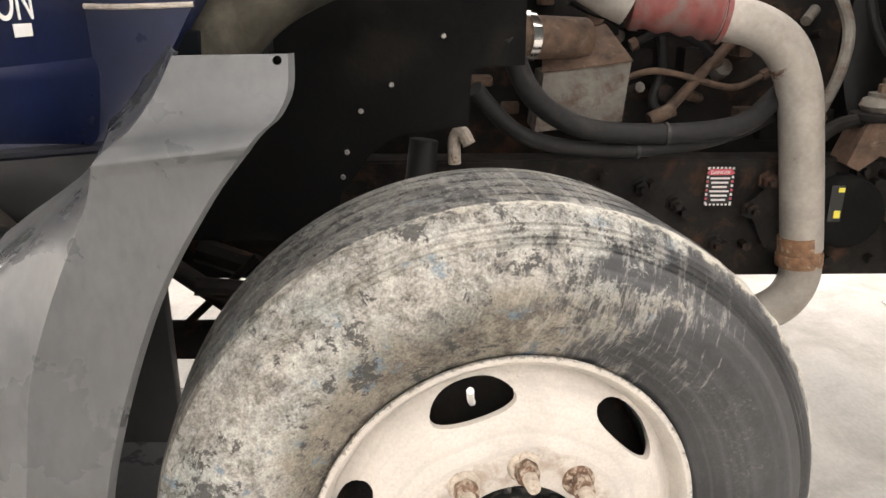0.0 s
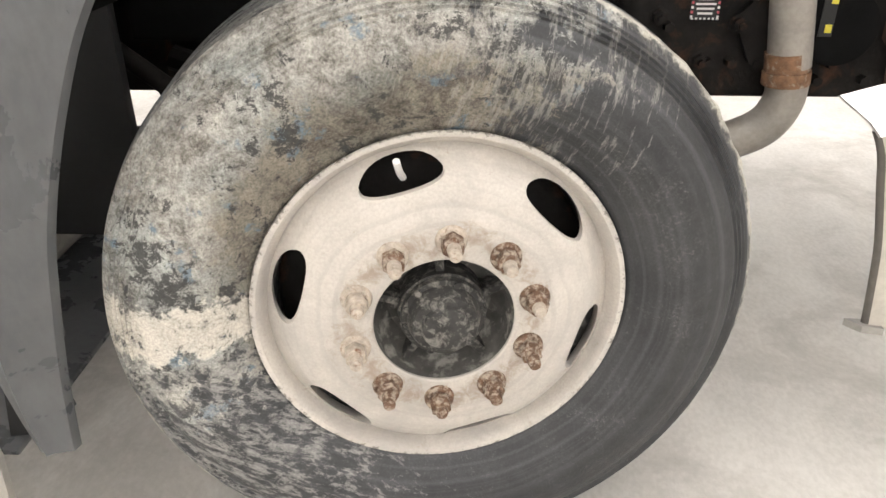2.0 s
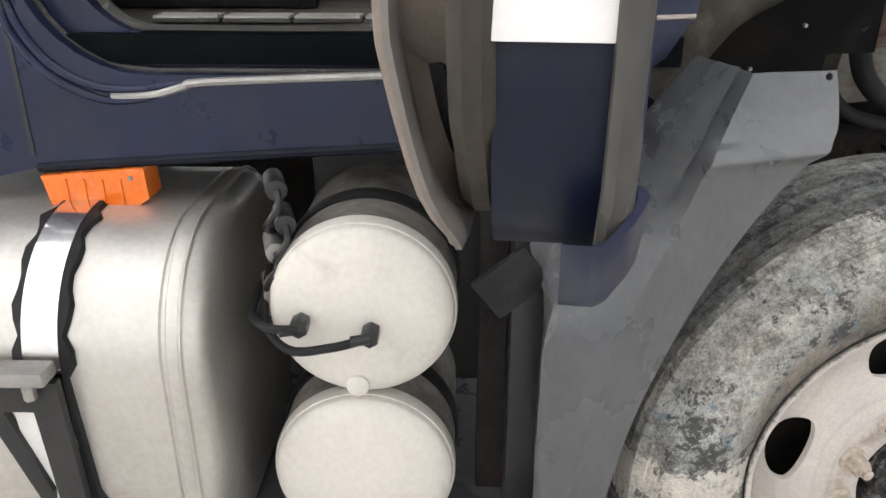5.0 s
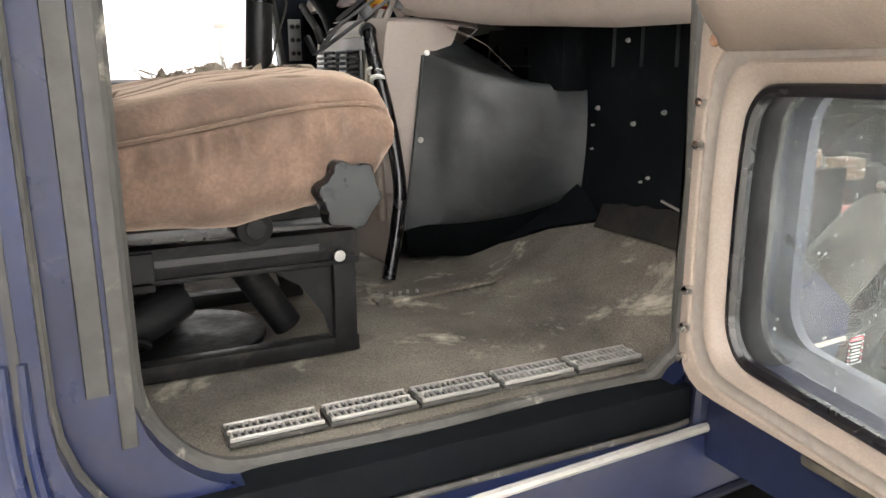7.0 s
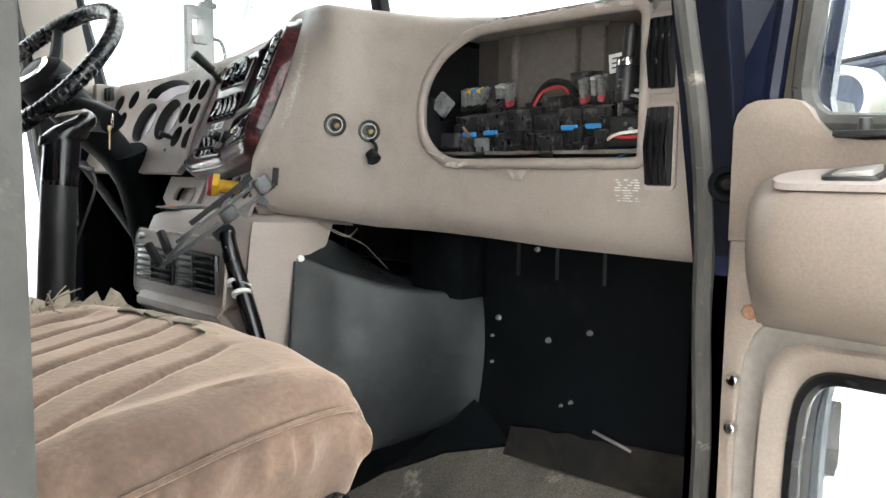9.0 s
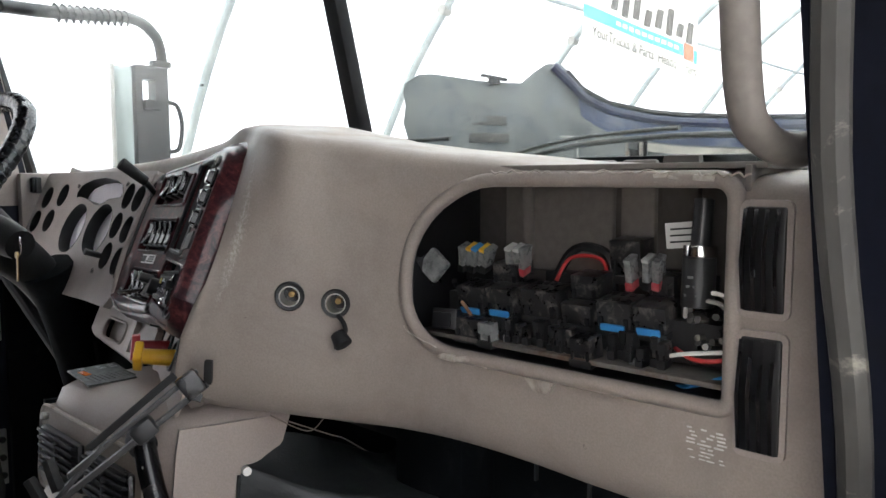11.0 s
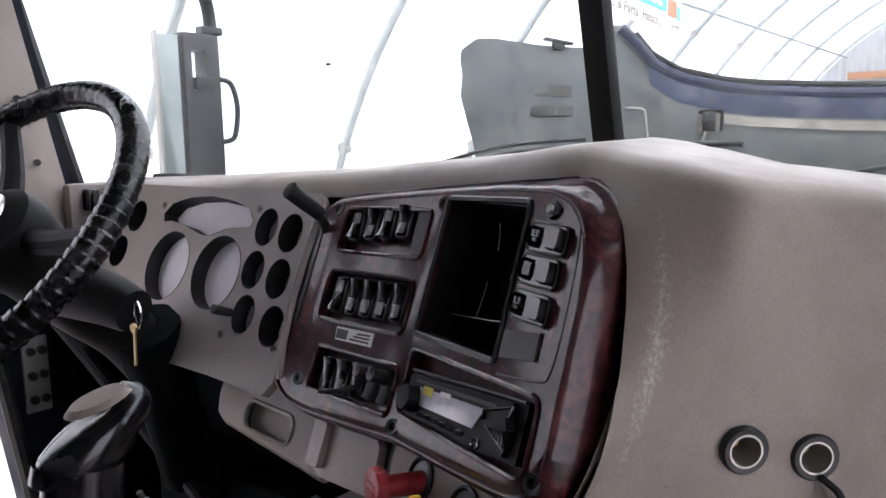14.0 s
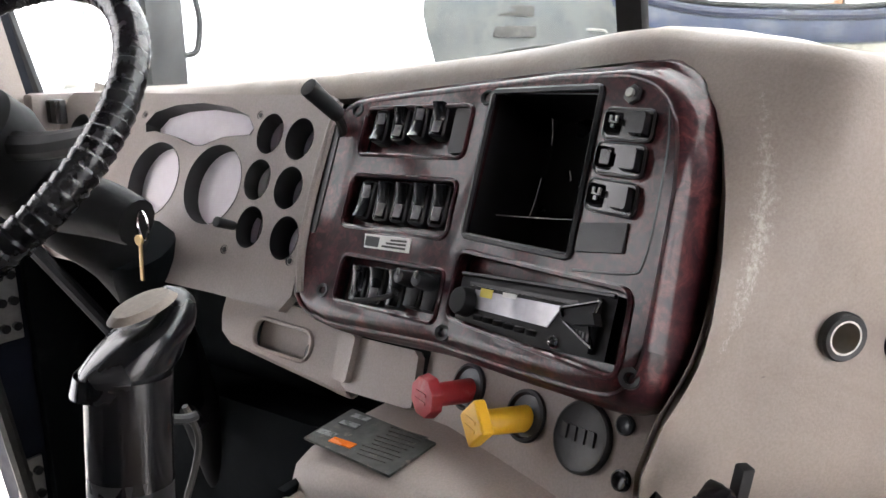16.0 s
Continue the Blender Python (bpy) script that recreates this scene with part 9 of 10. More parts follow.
for f in list(np.linspace(0.0, 0.9, 12)) + [0.94, 0.97]:
    dense.append([p.lerp(q, f) + V(-0.004, -0.016, 0) * math.sin(math.pi * f) for p, q in zip(TB, TC)])
dense.append([p.lerp(q, 0.985).lerp(k, 0.02) for p, q, k in zip(TB, TC, TK)])
for f in (0.05, 0.1, 0.25, 0.45, 0.7, 1.0):
    dense.append([q.lerp(k, f) - V(0, 0, 0.010 * math.sin(math.pi * f)) for q, k in zip(TC, TK)])
dense.append([k + V(0.01, 0.03, -0.02) for k in TK])
foot_ = [V(p.x + 0.012, p.y + 0.015, p.z) for p in TB]
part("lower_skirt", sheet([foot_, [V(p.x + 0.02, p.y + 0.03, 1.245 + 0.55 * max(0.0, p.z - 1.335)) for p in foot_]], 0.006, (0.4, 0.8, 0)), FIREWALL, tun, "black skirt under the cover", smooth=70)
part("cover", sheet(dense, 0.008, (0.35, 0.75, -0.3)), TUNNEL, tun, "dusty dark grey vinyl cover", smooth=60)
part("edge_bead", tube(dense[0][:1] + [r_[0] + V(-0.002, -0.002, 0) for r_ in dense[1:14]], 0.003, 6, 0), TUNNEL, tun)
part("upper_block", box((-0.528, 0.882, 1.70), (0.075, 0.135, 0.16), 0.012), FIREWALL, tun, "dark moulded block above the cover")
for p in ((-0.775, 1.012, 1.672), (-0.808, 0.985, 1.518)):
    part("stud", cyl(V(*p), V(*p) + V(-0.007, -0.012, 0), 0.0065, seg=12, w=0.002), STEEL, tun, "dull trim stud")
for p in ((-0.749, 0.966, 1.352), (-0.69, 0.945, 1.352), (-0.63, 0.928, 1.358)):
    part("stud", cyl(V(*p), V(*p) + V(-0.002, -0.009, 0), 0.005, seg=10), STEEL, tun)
# near-black filler added as the shade in the gap under the dash
part("gap_shade", box((-0.50, 1.02, 1.74), (0.03, 0.4, 0.14), 0.01), SCREEN, tun)
for pts in ([(-0.72, 1.0, 1.75), (-0.66, 0.98, 1.72), (-0.62, 1.0, 1.7), (-0.56, 1.02, 1.66)], [(-0.74, 1.01, 1.76), (-0.7, 0.98, 1.735), (-0.68, 0.97, 1.75)]):
    w_ = thing("wire", pts[1], "thin pale wire under the dash", "wire", "under-dash wires")
    part("strand", tube(pts, 0.0010, 6), BEIGE_PALE, w_)

# device holder arms and its flexible hose
hold = thing("device_holder", (-0.9, 1.0, 1.75), "black bracket arms of a device holder on a flexible hose", "holder")
HA, HB = V(-1.012, 1.062, 1.697), V(-0.842, 0.992, 1.828)
hd_ = (HA - HB).normalized()
hu_ = V(-0.5, 0.3, 0.8)
hu_ = (hu_ - hd_ * hu_.dot(hd_)).normalized()
hm_ = Matrix((hd_, hu_, hd_.cross(hu_))).transposed().to_4x4()


def bar(a, b, w_, t_, m_=None):
    """A flat bar from a to b."""
    a, b = Vector(a), Vector(b)
    d_ = (b - a).normalized()
    u_ = (hu_ - d_ * hu_.dot(d_)).normalized()
    return box((a + b) / 2, ((b - a).length, w_, t_), 0.0015, Matrix((d_, u_, d_.cross(u_))).transposed().to_4x4())


side_ = hd_.cross(hu_)
part("arm_bar", bar(HB, HA, 0.007, 0.012), BLACK, hold, "flat black bracket bar")
part("arm_bar", bar(HB + hu_ * 0.02 + side_ * 0.006, HB.lerp(HA, 0.82) + hu_ * 0.017, 0.006, 0.012), BLACK, hold)
part("arm_bar", bar(HB.lerp(HA, 0.60) + hu_ * 0.02, HA.lerp(HB, 0.06) + hu_ * 0.004, 0.006, 0.010), BLACK, hold)
part("worn_bar", bar(HB.lerp(HA, 0.10) + hu_ * 0.034, HB.lerp(HA, 0.66) + hu_ * 0.028, 0.009, 0.006), RUBBER, hold, "worn grey bracket bar")
part("claw", bar(HA, HA + V(-0.012, 0.02, 0.036), 0.011, 0.011), RUBBER, hold, "rubber-tipped claw")
part("claw", bar(HA.lerp(HB, 0.1) + hu_ * 0.01, HA.lerp(HB, 0.1) + hu_ * 0.01 + V(-0.004, 0.02, 0.034), 0.011, 0.011), RUBBER, hold)
part("claw", bar(HB, HB + V(0.0, -0.004, 0.03), 0.010, 0.010), RUBBER, hold)
part("clamp_block", box(HB.lerp(HA, 0.07) + hu_ * 0.012, (0.028, 0.03, 0.022), 0.004, hm_), GLOSS_BLACK, hold)
part("clamp_block", box(HB.lerp(HA, 0.40) + hu_ * 0.004, (0.03, 0.024, 0.03), 0.006, hm_), BLACK, hold)
part("ball", cyl((-0.888, 1.09, 1.748), (-0.895, 1.06, 1.742), 0.018, seg=16, w=0.005), RUBBER, hold)
part("hose", tube([(-0.893, 1.065, 1.745), (-0.893, 1.04, 1.69), (-0.888, 1.022, 1.65), (-0.880, 0.992, 1.57), (-0.878, 0.965, 1.50), (-0.885, 0.925, 1.42), (-0.905, 0.90, 1.34), (-0.93, 0.885, 1.245)], 0.0145, 14), GLOSS_BLACK, hold, "shiny black flexible hose")
for z in (1.665, 1.648):
    part("cable_tie", cyl((-0.893, 1.02 + (z - 1.65), z), (-0.894, 1.017 + (z - 1.65), z - 0.005), 0.0165, seg=14), CHALK, hold, "white cable tie")
part("tie_tail", tube([(-0.9, 1.01, 1.665), (-0.905, 0.985, 1.668), (-0.9, 0.975, 1.665)], 0.0015, 5), CHALK, hold)
fb = thing("floor_bracket", (-0.75, 0.8, FLOOR), "flat steel floor bracket with studs", "bracket")
part("strap", sheet([[V(-1.0, 0.80, FLOOR + 0.006), V(-1.0, 0.76, FLOOR + 0.006)], [V(-0.76, 0.82, FLOOR + 0.012), V(-0.74, 0.785, FLOOR + 0.012)], [V(-0.68, 0.86, FLOOR + 0.012), V(-0.66, 0.83, FLOOR + 0.012)], [V(-0.66, 0.95, FLOOR + 0.012), V(-0.62, 0.95, FLOOR + 0.012)]], 0.006, (0, 0, -1)), CARPET, fb)
for k in range(5):
    part("stud", cyl((-0.98 + 0.018 * k, 0.79 + 0.004 * (k % 2), FLOOR), (-0.98 + 0.018 * k, 0.79 + 0.004 * (k % 2), FLOOR + 0.014), 0.0035, seg=6), STEEL, fb)

# ---- steering column, wheel and key ----
SC, SN = V(-0.9415, 1.818, 2.072), V(-0.74, -0.12, 0.663).normalized()
SM = Matrix.Translation(SC) @ SN.to_track_quat("Y", "Z").to_matrix().to_4x4()
sw = thing("steering_wheel", SC, "truck steering wheel wrapped in black glossy tape", "steering wheel")
TAPE = mat("wrapped_black_tape", (0.010, 0.010, 0.011), 0.24, vary=0.3, scale=30, fine=60, bump=0.4, dirt=(0.04, 0.04, 0.042), dirt_at=(0.62, 0.85), dirt_scale=18, dist=0.003)
bm = bmesh.new()
rings = []
rng = random.Random(2)
N = 480
for i in range(N):
    a = 2 * math.pi * i / N
    c = SM @ V(0.222 * math.sin(a), 0, 0.222 * math.cos(a))
    u = (c - SC).normalized()
    rr = 0.019 * (1 + 0.05 * ((i % 5) - 2.0) / 2.0 + 0.02 * math.sin(i * 0.11) + rng.uniform(-0.008, 0.008))
    rings.append([bm.verts.new(c + rr * (math.cos(b) * u + math.sin(b) * SN)) for b in np.arange(14) * 2 * math.pi / 14])
for i in range(N):
    p, q = rings[i], rings[(i + 1) % N]
    for k in range(14):
        bm.faces.new((p[k], p[(k + 1) % 14], q[(k + 1) % 14], q[k]))
part("rim", bm, TAPE, sw, "rim wrapped in overlapping black tape", smooth=30)
sl_ = SM.inverted() @ (SC + V(0.028, -0.175, 0.0))
for a in (0, 125, 235):
    t_ = math.atan2(sl_.x, sl_.z) + radians(a)
    part("spoke", tube([SM @ V(0.04 * math.sin(t_), -0.03, 0.04 * math.cos(t_)), SM @ V(0.12 * math.sin(t_), -0.025, 0.12 * math.cos(t_)), SM @ V(0.215 * math.sin(t_), -0.004, 0.215 * math.cos(t_))], lambda t: 0.018 - 0.005 * t, 10), MATTE, sw)
part("hub", lathe([(0.0, 0.02), (0.03, 0.018), (0.045, 0.012), (0.062, -0.005), (0.066, -0.04), (0.055, -0.08), (0, -0.08)], 36, SM), MATTE, sw, "black hub with a bright ring")
part("hub_ring", lathe([(0.033, 0.019), (0.042, 0.016), (0.044, 0.010), (0.033, 0.012)], 36, SM, closed=True), CHROME, sw)
pk = SM @ V(0.222 * math.sin(radians(-38)), 0.0, 0.222 * math.cos(radians(-38)))
part("tape_knot", tube([pk + V(0.02, 0.02, 0.010), pk + V(0, 0, 0.018), pk + V(-0.01, -0.02, 0.010)], 0.009, 8), TAPE, sw)
part("tape_end", box(SM @ V(0.0, 0, 0), (0.01, 0.01, 0.01), 0.002), BLACK, sw)
col = thing("steering_column", (-0.8, 1.78, 1.8), "black plastic steering column shroud with the ignition lock", "steering column")
part("shroud", tube([SC - SN * 0.07, SC - SN * 0.16 + V(0, -0.01, -0.01), SC - SN * 0.27 + V(0, -0.01, -0.02), V(-0.66, 1.86, 1.72), V(-0.58, 1.87, 1.45)], lambda t: 0.056 - 0.026 * t, 18), MATTE, col)
part("lock_housing", tube([(-0.86, 1.80, 1.985), (-0.845, 1.72, 1.975), (-0.835, 1.668, 1.962)], lambda t: 0.042 - 0.014 * t, 14), MATTE, col)
part("boot", tube([(-0.74, 1.82, 1.9), (-0.70, 1.84, 1.8), (-0.66, 1.86, 1.62)], lambda t: 0.056 - 0.02 * t, 16), FIREWALL, col, "black rubber column boot")
part("support_bar", tube([(-0.74, 2.1, 1.87), (-0.715, 2.0, 1.78), (-0.68, 1.86, 1.65), (-0.67, 1.80, 1.6)], 0.012, 10), MATTE, col, "dark support bar")
key = thing("ignition_key", (-0.84, 1.65, 1.96), "ignition key on a bright split ring", "key")
part("ring", tube([V(-0.842, 1.648, 1.962) + 0.0165 * (math.cos(a) * V(0.25, 0.93, 0) + math.sin(a) * V(0.0, 0.0, 1.0)) for a in np.linspace(0, 2 * math.pi, 25)], 0.0016, 6, 0), CHROME, key, "bright split ring")
part("blade", box((-0.848, 1.648, 1.922), (0.0022, 0.0055, 0.048), 0.001, pose(0, 0, 0, 4)), BRASS, key, "brass key blade")
part("bow", cyl((-0.8465, 1.648, 1.946), (-0.85, 1.648, 1.946), 0.0062, seg=14), BRASS, key)

# gear lever
gl = thing("gear_lever", (-1.07, 1.44, FLOOR), "tall black gear lever with a glossy knob", "gear lever")
part("shaft", tube([(-1.07, 1.43, FLOOR), (-1.062, 1.412, 1.5), (-1.054, 1.400, 1.70), (-1.046, 1.398, 1.83)], lambda t: 0.034 - 0.002 * t, 16), BLACK, gl, "black leather-wrapped shaft")
part("sleeve", tube([(-1.046, 1.398, 1.82), (-1.042, 1.399, 1.86), (-1.037, 1.400, 1.905)], 0.0325, 20), GLOSS_BLACK, gl)
knob_rows = []
for t in np.linspace(0, 1, 12):
    c = V(-1.045, 1.407, 1.895).lerp(V(-1.012, 1.397, 1.955), t)
    rr = 0.0325 * math.sqrt(max(0.02, 1 - max(0.0, (t - 0.35) / 0.66) ** 2.2))
    knob_rows.append((c, rr))
bm = bmesh.new()
rings = []
for i, (c, rr) in enumerate(knob_rows):
    st = 1 + 0.5 * min(1, i / 5)
    rings.append([bm.verts.new(c + V(rr * st * math.cos(a) + 0.010 * (st - 1), rr * math.sin(a), 0.012 * math.cos(a) * (1 if i > 3 else 0))) for a in np.arange(22) * 2 * math.pi / 22])
for p, q in zip(rings, rings[1:]):
    for k in range(22):
        bm.faces.new((p[k], p[(k + 1) % 22], q[(k + 1) % 22], q[k]))
bm.faces.new(rings[0][::-1])
bm.faces.new(rings[-1])
part("knob", bm, GLOSS_BLACK, gl, "glossy black knob", smooth=50)
part("shift_badge", lathe([(0.0, -0.002), (0.016, -0.001), (0.02, 0.004)], 24, Matrix.Translation((-1.022, 1.397, 1.958)) @ V(0.25, 0, -1).normalized().to_track_quat("Y", "Z").to_matrix().to_4x4() @ Matrix.Diagonal((1, 1, 1.5, 1))), BEIGE_PALE, gl, "worn pale shift pattern badge")
part("range_switch", tube([(-1.012, 1.398, 1.858), (-0.995, 1.394, 1.852), (-0.985, 1.392, 1.852)], 0.0042, 8), BLACK, gl)
part("air_line", tube([(-0.99, 1.40, 1.86), (-0.98, 1.40, 1.82), (-1.0, 1.41, 1.75), (-1.03, 1.43, 1.65)], 0.003, 6), SEAL, gl, "pale air line")

# driver side hinge plates, dark kick panel
hp = thing("hinge_plate", (-0.746, 2.2, 1.76), "pale perforated door hinge plate on the driver side post", "hinge", "door hinges")
part("plate", box((-0.746, 2.19, 1.76), (0.045, 0.012, 0.14), 0.004), STEEL, hp)
for k in range(3):
    for s in (-1, 1):
        part("bolt", cyl((-0.746 + s * 0.01, 2.184, 1.715 + 0.045 * k), (-0.746 + s * 0.01, 2.176, 1.715 + 0.045 * k), 0.008, seg=8), BLACK, hp)
copy_thing(hp, Matrix.Translation((-0.746, 2.2, 1.40)))
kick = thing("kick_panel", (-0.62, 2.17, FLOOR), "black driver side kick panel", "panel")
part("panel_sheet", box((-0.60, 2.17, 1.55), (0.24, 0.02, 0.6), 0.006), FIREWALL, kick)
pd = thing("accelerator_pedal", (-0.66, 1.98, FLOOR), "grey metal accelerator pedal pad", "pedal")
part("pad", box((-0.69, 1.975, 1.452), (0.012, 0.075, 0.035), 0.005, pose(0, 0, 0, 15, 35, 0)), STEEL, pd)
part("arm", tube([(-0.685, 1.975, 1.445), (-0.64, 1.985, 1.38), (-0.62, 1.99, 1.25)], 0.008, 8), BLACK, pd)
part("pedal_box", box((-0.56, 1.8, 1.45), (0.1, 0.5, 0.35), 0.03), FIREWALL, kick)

# ---- passenger seat ----
seat = thing("passenger_seat", (-1.35, 0.74, FLOOR), "brown velour passenger seat on a black steel base", "seat")


SIDE_TOP = ([-1.74, -1.6, -1.433, -1.345, -1.25, -1.164, -1.12, -1.10, -1.087, -1.08], [1.605, 1.612, 1.632, 1.650, 1.660, 1.662, 1.655, 1.645, 1.624, 1.602])
SIDE_LOW = ([-1.74, -1.448, -1.307, -1.196, -1.153, -1.108, -1.092, -1.08], [1.475, 1.475, 1.468, 1.490, 1.502, 1.523, 1.545, 1.568])


FLUTES = (0.05, 0.15, 0.213, 0.276, 0.339, 0.402, 0.465, 0.528)


def cushion(y0, y1):
    """Seat cushion: fat side walls, rounded front, a fluted and sunken middle panel."""
    xs = list(np.linspace(-1.74, -1.16, 200)) + [-1.145, -1.13, -1.118, -1.108, -1.10, -1.094, -1.089, -1.085, -1.082, -1.08]
    pull = 0.014
    bm = bmesh.new()
    rings = []
    ym, hw = (y0 + y1) / 2, (y1 - y0) / 2
    for x in xs:
        zt, zb = float(np.interp(x, *SIDE_TOP)), float(np.interp(x, *SIDE_LOW))
        pts = []
        fr_ = max(0.0, (x + 1.20) / 0.12)
        h = zt - zb
        r = min(0.045, h * 0.46)
        path = [(y0 + (y1 - y0) * k / 6, zb, 0) for k in range(7)]
        path[0], path[-1] = (y0 + r, zb, 0), (y1 - r, zb, 0)
        path += [(y1 - r + r * math.sin(a), zb + r - r * math.cos(a), 1) for a in np.linspace(0.3, 1.57, 5)]
        path += [(y1 - r + r * math.cos(a), zt - r + r * math.sin(a), 1) for a in np.linspace(0.1, 1.4, 6)]
        path += [(y1 - r - (y1 - y0 - 2 * r) * k / 95, zt, 2) for k in range(96)]
        path += [(y0 + r - r * math.sin(a), zt - r + r * math.cos(a), 1) for a in np.linspace(0.17, 1.5, 12)]
        path += [(y0, zb + r + (zt - zb - 2 * r) * k / 24, 1) for k in range(23, 0, -1)]
        path += [(y0 + r - r * math.cos(a), zb + r - r * math.sin(a), 1) for a in np.linspace(0.0, 1.3, 5)]
        for y, z, kind_ in path:
            d = y - y0
            sx = (y - ym) / hw
            if kind_ == 2:
                z += 0.012 * (1 - sx * sx) + 0.004 * noise.noise(V(x * 11, y * 11, 5))
                if 0.04 < d < 0.47 and x < -1.15:
                    e = min(1.0, (-1.15 - x) / 0.05) * min(1.0, (d - 0.04) / 0.03, (0.47 - d) / 0.03)
                    z -= 0.006 * e + 0.010 * e * max(math.exp(-((d - 0.42 * (x + 1.17) - g_) / 0.0055) ** 2) for g_ in FLUTES)
                    z -= 0.012 * e * math.exp(-((x + 1.425 + 0.15 * abs(d - 0.26)) / 0.006) ** 2)
            elif kind_ == 1:
                zs_ = float(np.interp(x, (-1.6, -1.437, -1.314, -1.235, -1.16, -1.115, -1.086), (1.568, 1.586, 1.606, 1.620, 1.626, 1.622, 1.608)))
                y += 0.010 * noise.noise(V(x * 20, 2.0, z * 16)) * (-1 if sx < 0 else 1) * min(1.0, abs(z - zs_) / 0.03)
                y += 0.007 * math.exp(-((z - zs_) / 0.004) ** 2) * (1 if sx < 0 else -1)
                if zs_ - 0.05 < z < zs_ - 0.002:
                    y -= 0.0055 * (0.5 + abs(noise.noise(V(x * 9, 7.0, 0)))) * math.cos(x * 210 + 7 * noise.noise(V(x * 12, 0, 0))) * (1 if sx < 0 else -1) * math.sin((z - zs_ + 0.05) / 0.048 * math.pi)
            pts.append(V(x + (0.026 * (1 - sx * sx) - pull) * min(1.0, fr_), y, z))
        rings.append([bm.verts.new(p) for p in pts])
    for p, q in zip(rings, rings[1:]):
        for k in range(len(p)):
            bm.faces.new((p[k], p[(k + 1) % len(p)], q[(k + 1) % len(p)], q[k]))
    bm.faces.new(rings[0][::-1])
    bm.faces.new(rings[-1])
    return bm


cu_ = part("cushion", cushion(0.441, 0.985), VELOUR, seat, "stained brown velour seat cushion", smooth=80)
part("welt", tube([(-1.6, 0.447, 1.568), (-1.437, 0.442, 1.586), (-1.314, 0.442, 1.606), (-1.235, 0.442, 1.620), (-1.16, 0.444, 1.626), (-1.115, 0.449, 1.622), (-1.098, 0.463, 1.608)], 0.0030, 8), VELOUR, cu_)
rng = random.Random(14)
FRAY = mat("frayed_fabric", (0.24, 0.20, 0.15), 0.95, vary=0.3, bump=0.2)
for k in range(150):
    p = V(rng.uniform(-1.36, -1.14), rng.uniform(0.925, 0.985), 1.645 + rng.uniform(-0.008, 0.006))
    tall = rng.choice((0.008, 0.014, 0.018, 0.03)) * (1.4 if -1.26 < p.x < -1.20 else 0.8)
    part("frayed_thread", tube([p, p + V(rng.uniform(-0.015, 0.015), rng.uniform(-0.012, 0.012), tall * 0.5), p + V(rng.uniform(-0.035, 0.035), rng.uniform(-0.03, 0.03), tall)], 0.0012, 4, 2), FRAY, cu_)
for k in range(6):
    x0_, y0_ = -1.345 + 0.036 * k, 0.93 + 0.012 * (k % 2)
    part("torn_edge", sheet([[V(x0_ + 0.013 * j + 0.006 * rng.random(), y0_ + 0.014 * i + 0.008 * rng.random(), 1.648 + 0.012 * i * rng.random() + 0.005 * rng.random()) for j in range(5)] for i in range(4)], 0.003, (0, 0, -1)), FRAY, cu_, smooth=60)
FOAM = mat("grimy_torn_cloth", (0.15, 0.125, 0.092), 0.95, vary=0.4, scale=30, bump=0.4)
for k in range(6):
    yy = 0.64 + 0.038 * k
    part("torn_patch", sheet([[V(-1.165 + 0.016 * i + 0.010 * rng.random(), yy + 0.017 * j + 0.008 * rng.random(), 1.6605 + 0.012 * (1 - ((yy + 0.017 * j - 0.713) / 0.272) ** 2) - 0.010 * max(0, i - 1) + 0.005 * rng.random()) for j in range(4)] for i in range(4)], 0.003, (0, 0, -1)), FOAM if k % 2 else FRAY, cu_, "torn cloth at the cushion's front edge", smooth=60)
part("backrest", box((-1.80, 0.73, 1.95), (0.16, 0.5, 0.75), 0.06, pose(0, 0, 0, 0, -12, 0), 4), VELOUR, seat)
SEAT_IRON = mat("worn_black_seat_iron", (0.006, 0.006, 0.0065), 0.55, vary=0.4, scale=14, bump=0.25, dirt=(0.03, 0.028, 0.024), dirt_at=(0.52, 0.75), dirt_scale=18, spec=0.2)
base = seat
for y in (0.575, 0.90):
    part("lower_rail", box((-1.40, y, FLOOR + 0.016), (0.58, 0.03, 0.026), 0.003), SEAT_IRON, base)
    part("upper_rail", box((-1.38, y, 1.404), (0.55, 0.026, 0.052), 0.004), SEAT_IRON, base)
    part("rail_lip", box((-1.38, y - 0.006, 1.383), (0.54, 0.026, 0.008), 0.002), SEAT_IRON, base)
    part("rail_slot", box((-1.30, y - 0.0135, 1.408), (0.26, 0.002, 0.010), 0.0), SCREEN, base)
    part("front_post", box((-1.132, y, 1.315), (0.036, 0.036, 0.158), 0.003), SEAT_IRON, base)
    part("rear_post", box((-1.66, y, 1.315), (0.04, 0.036, 0.158), 0.003), SEAT_IRON, base)
    part("gusset", prism([(-1.15, 1.375), (-1.24, 1.375), (-1.2, 1.35), (-1.165, 1.30), (-1.15, 1.25)], lambda u, v: V(u, y - 0.004, v), lambda u, v: V(u, y + 0.004, v)), SEAT_IRON, base)
    part("slide_rail", box((-1.36, y + 0.01, 1.445), (0.5, 0.04, 0.02), 0.003), GLOSS_BLACK, base)
    part("rail_bolt", cyl((-1.14, y - 0.015, 1.393), (-1.14, y - 0.022, 1.393), 0.009, seg=12, w=0.001), STEEL, base)
part("pan", box((-1.38, 0.735, 1.462), (0.56, 0.34, 0.02), 0.006), SEAT_IRON, base)
part("cross_bar", box((-1.135, 0.735, 1.40), (0.03, 0.30, 0.04), 0.004), SEAT_IRON, base)
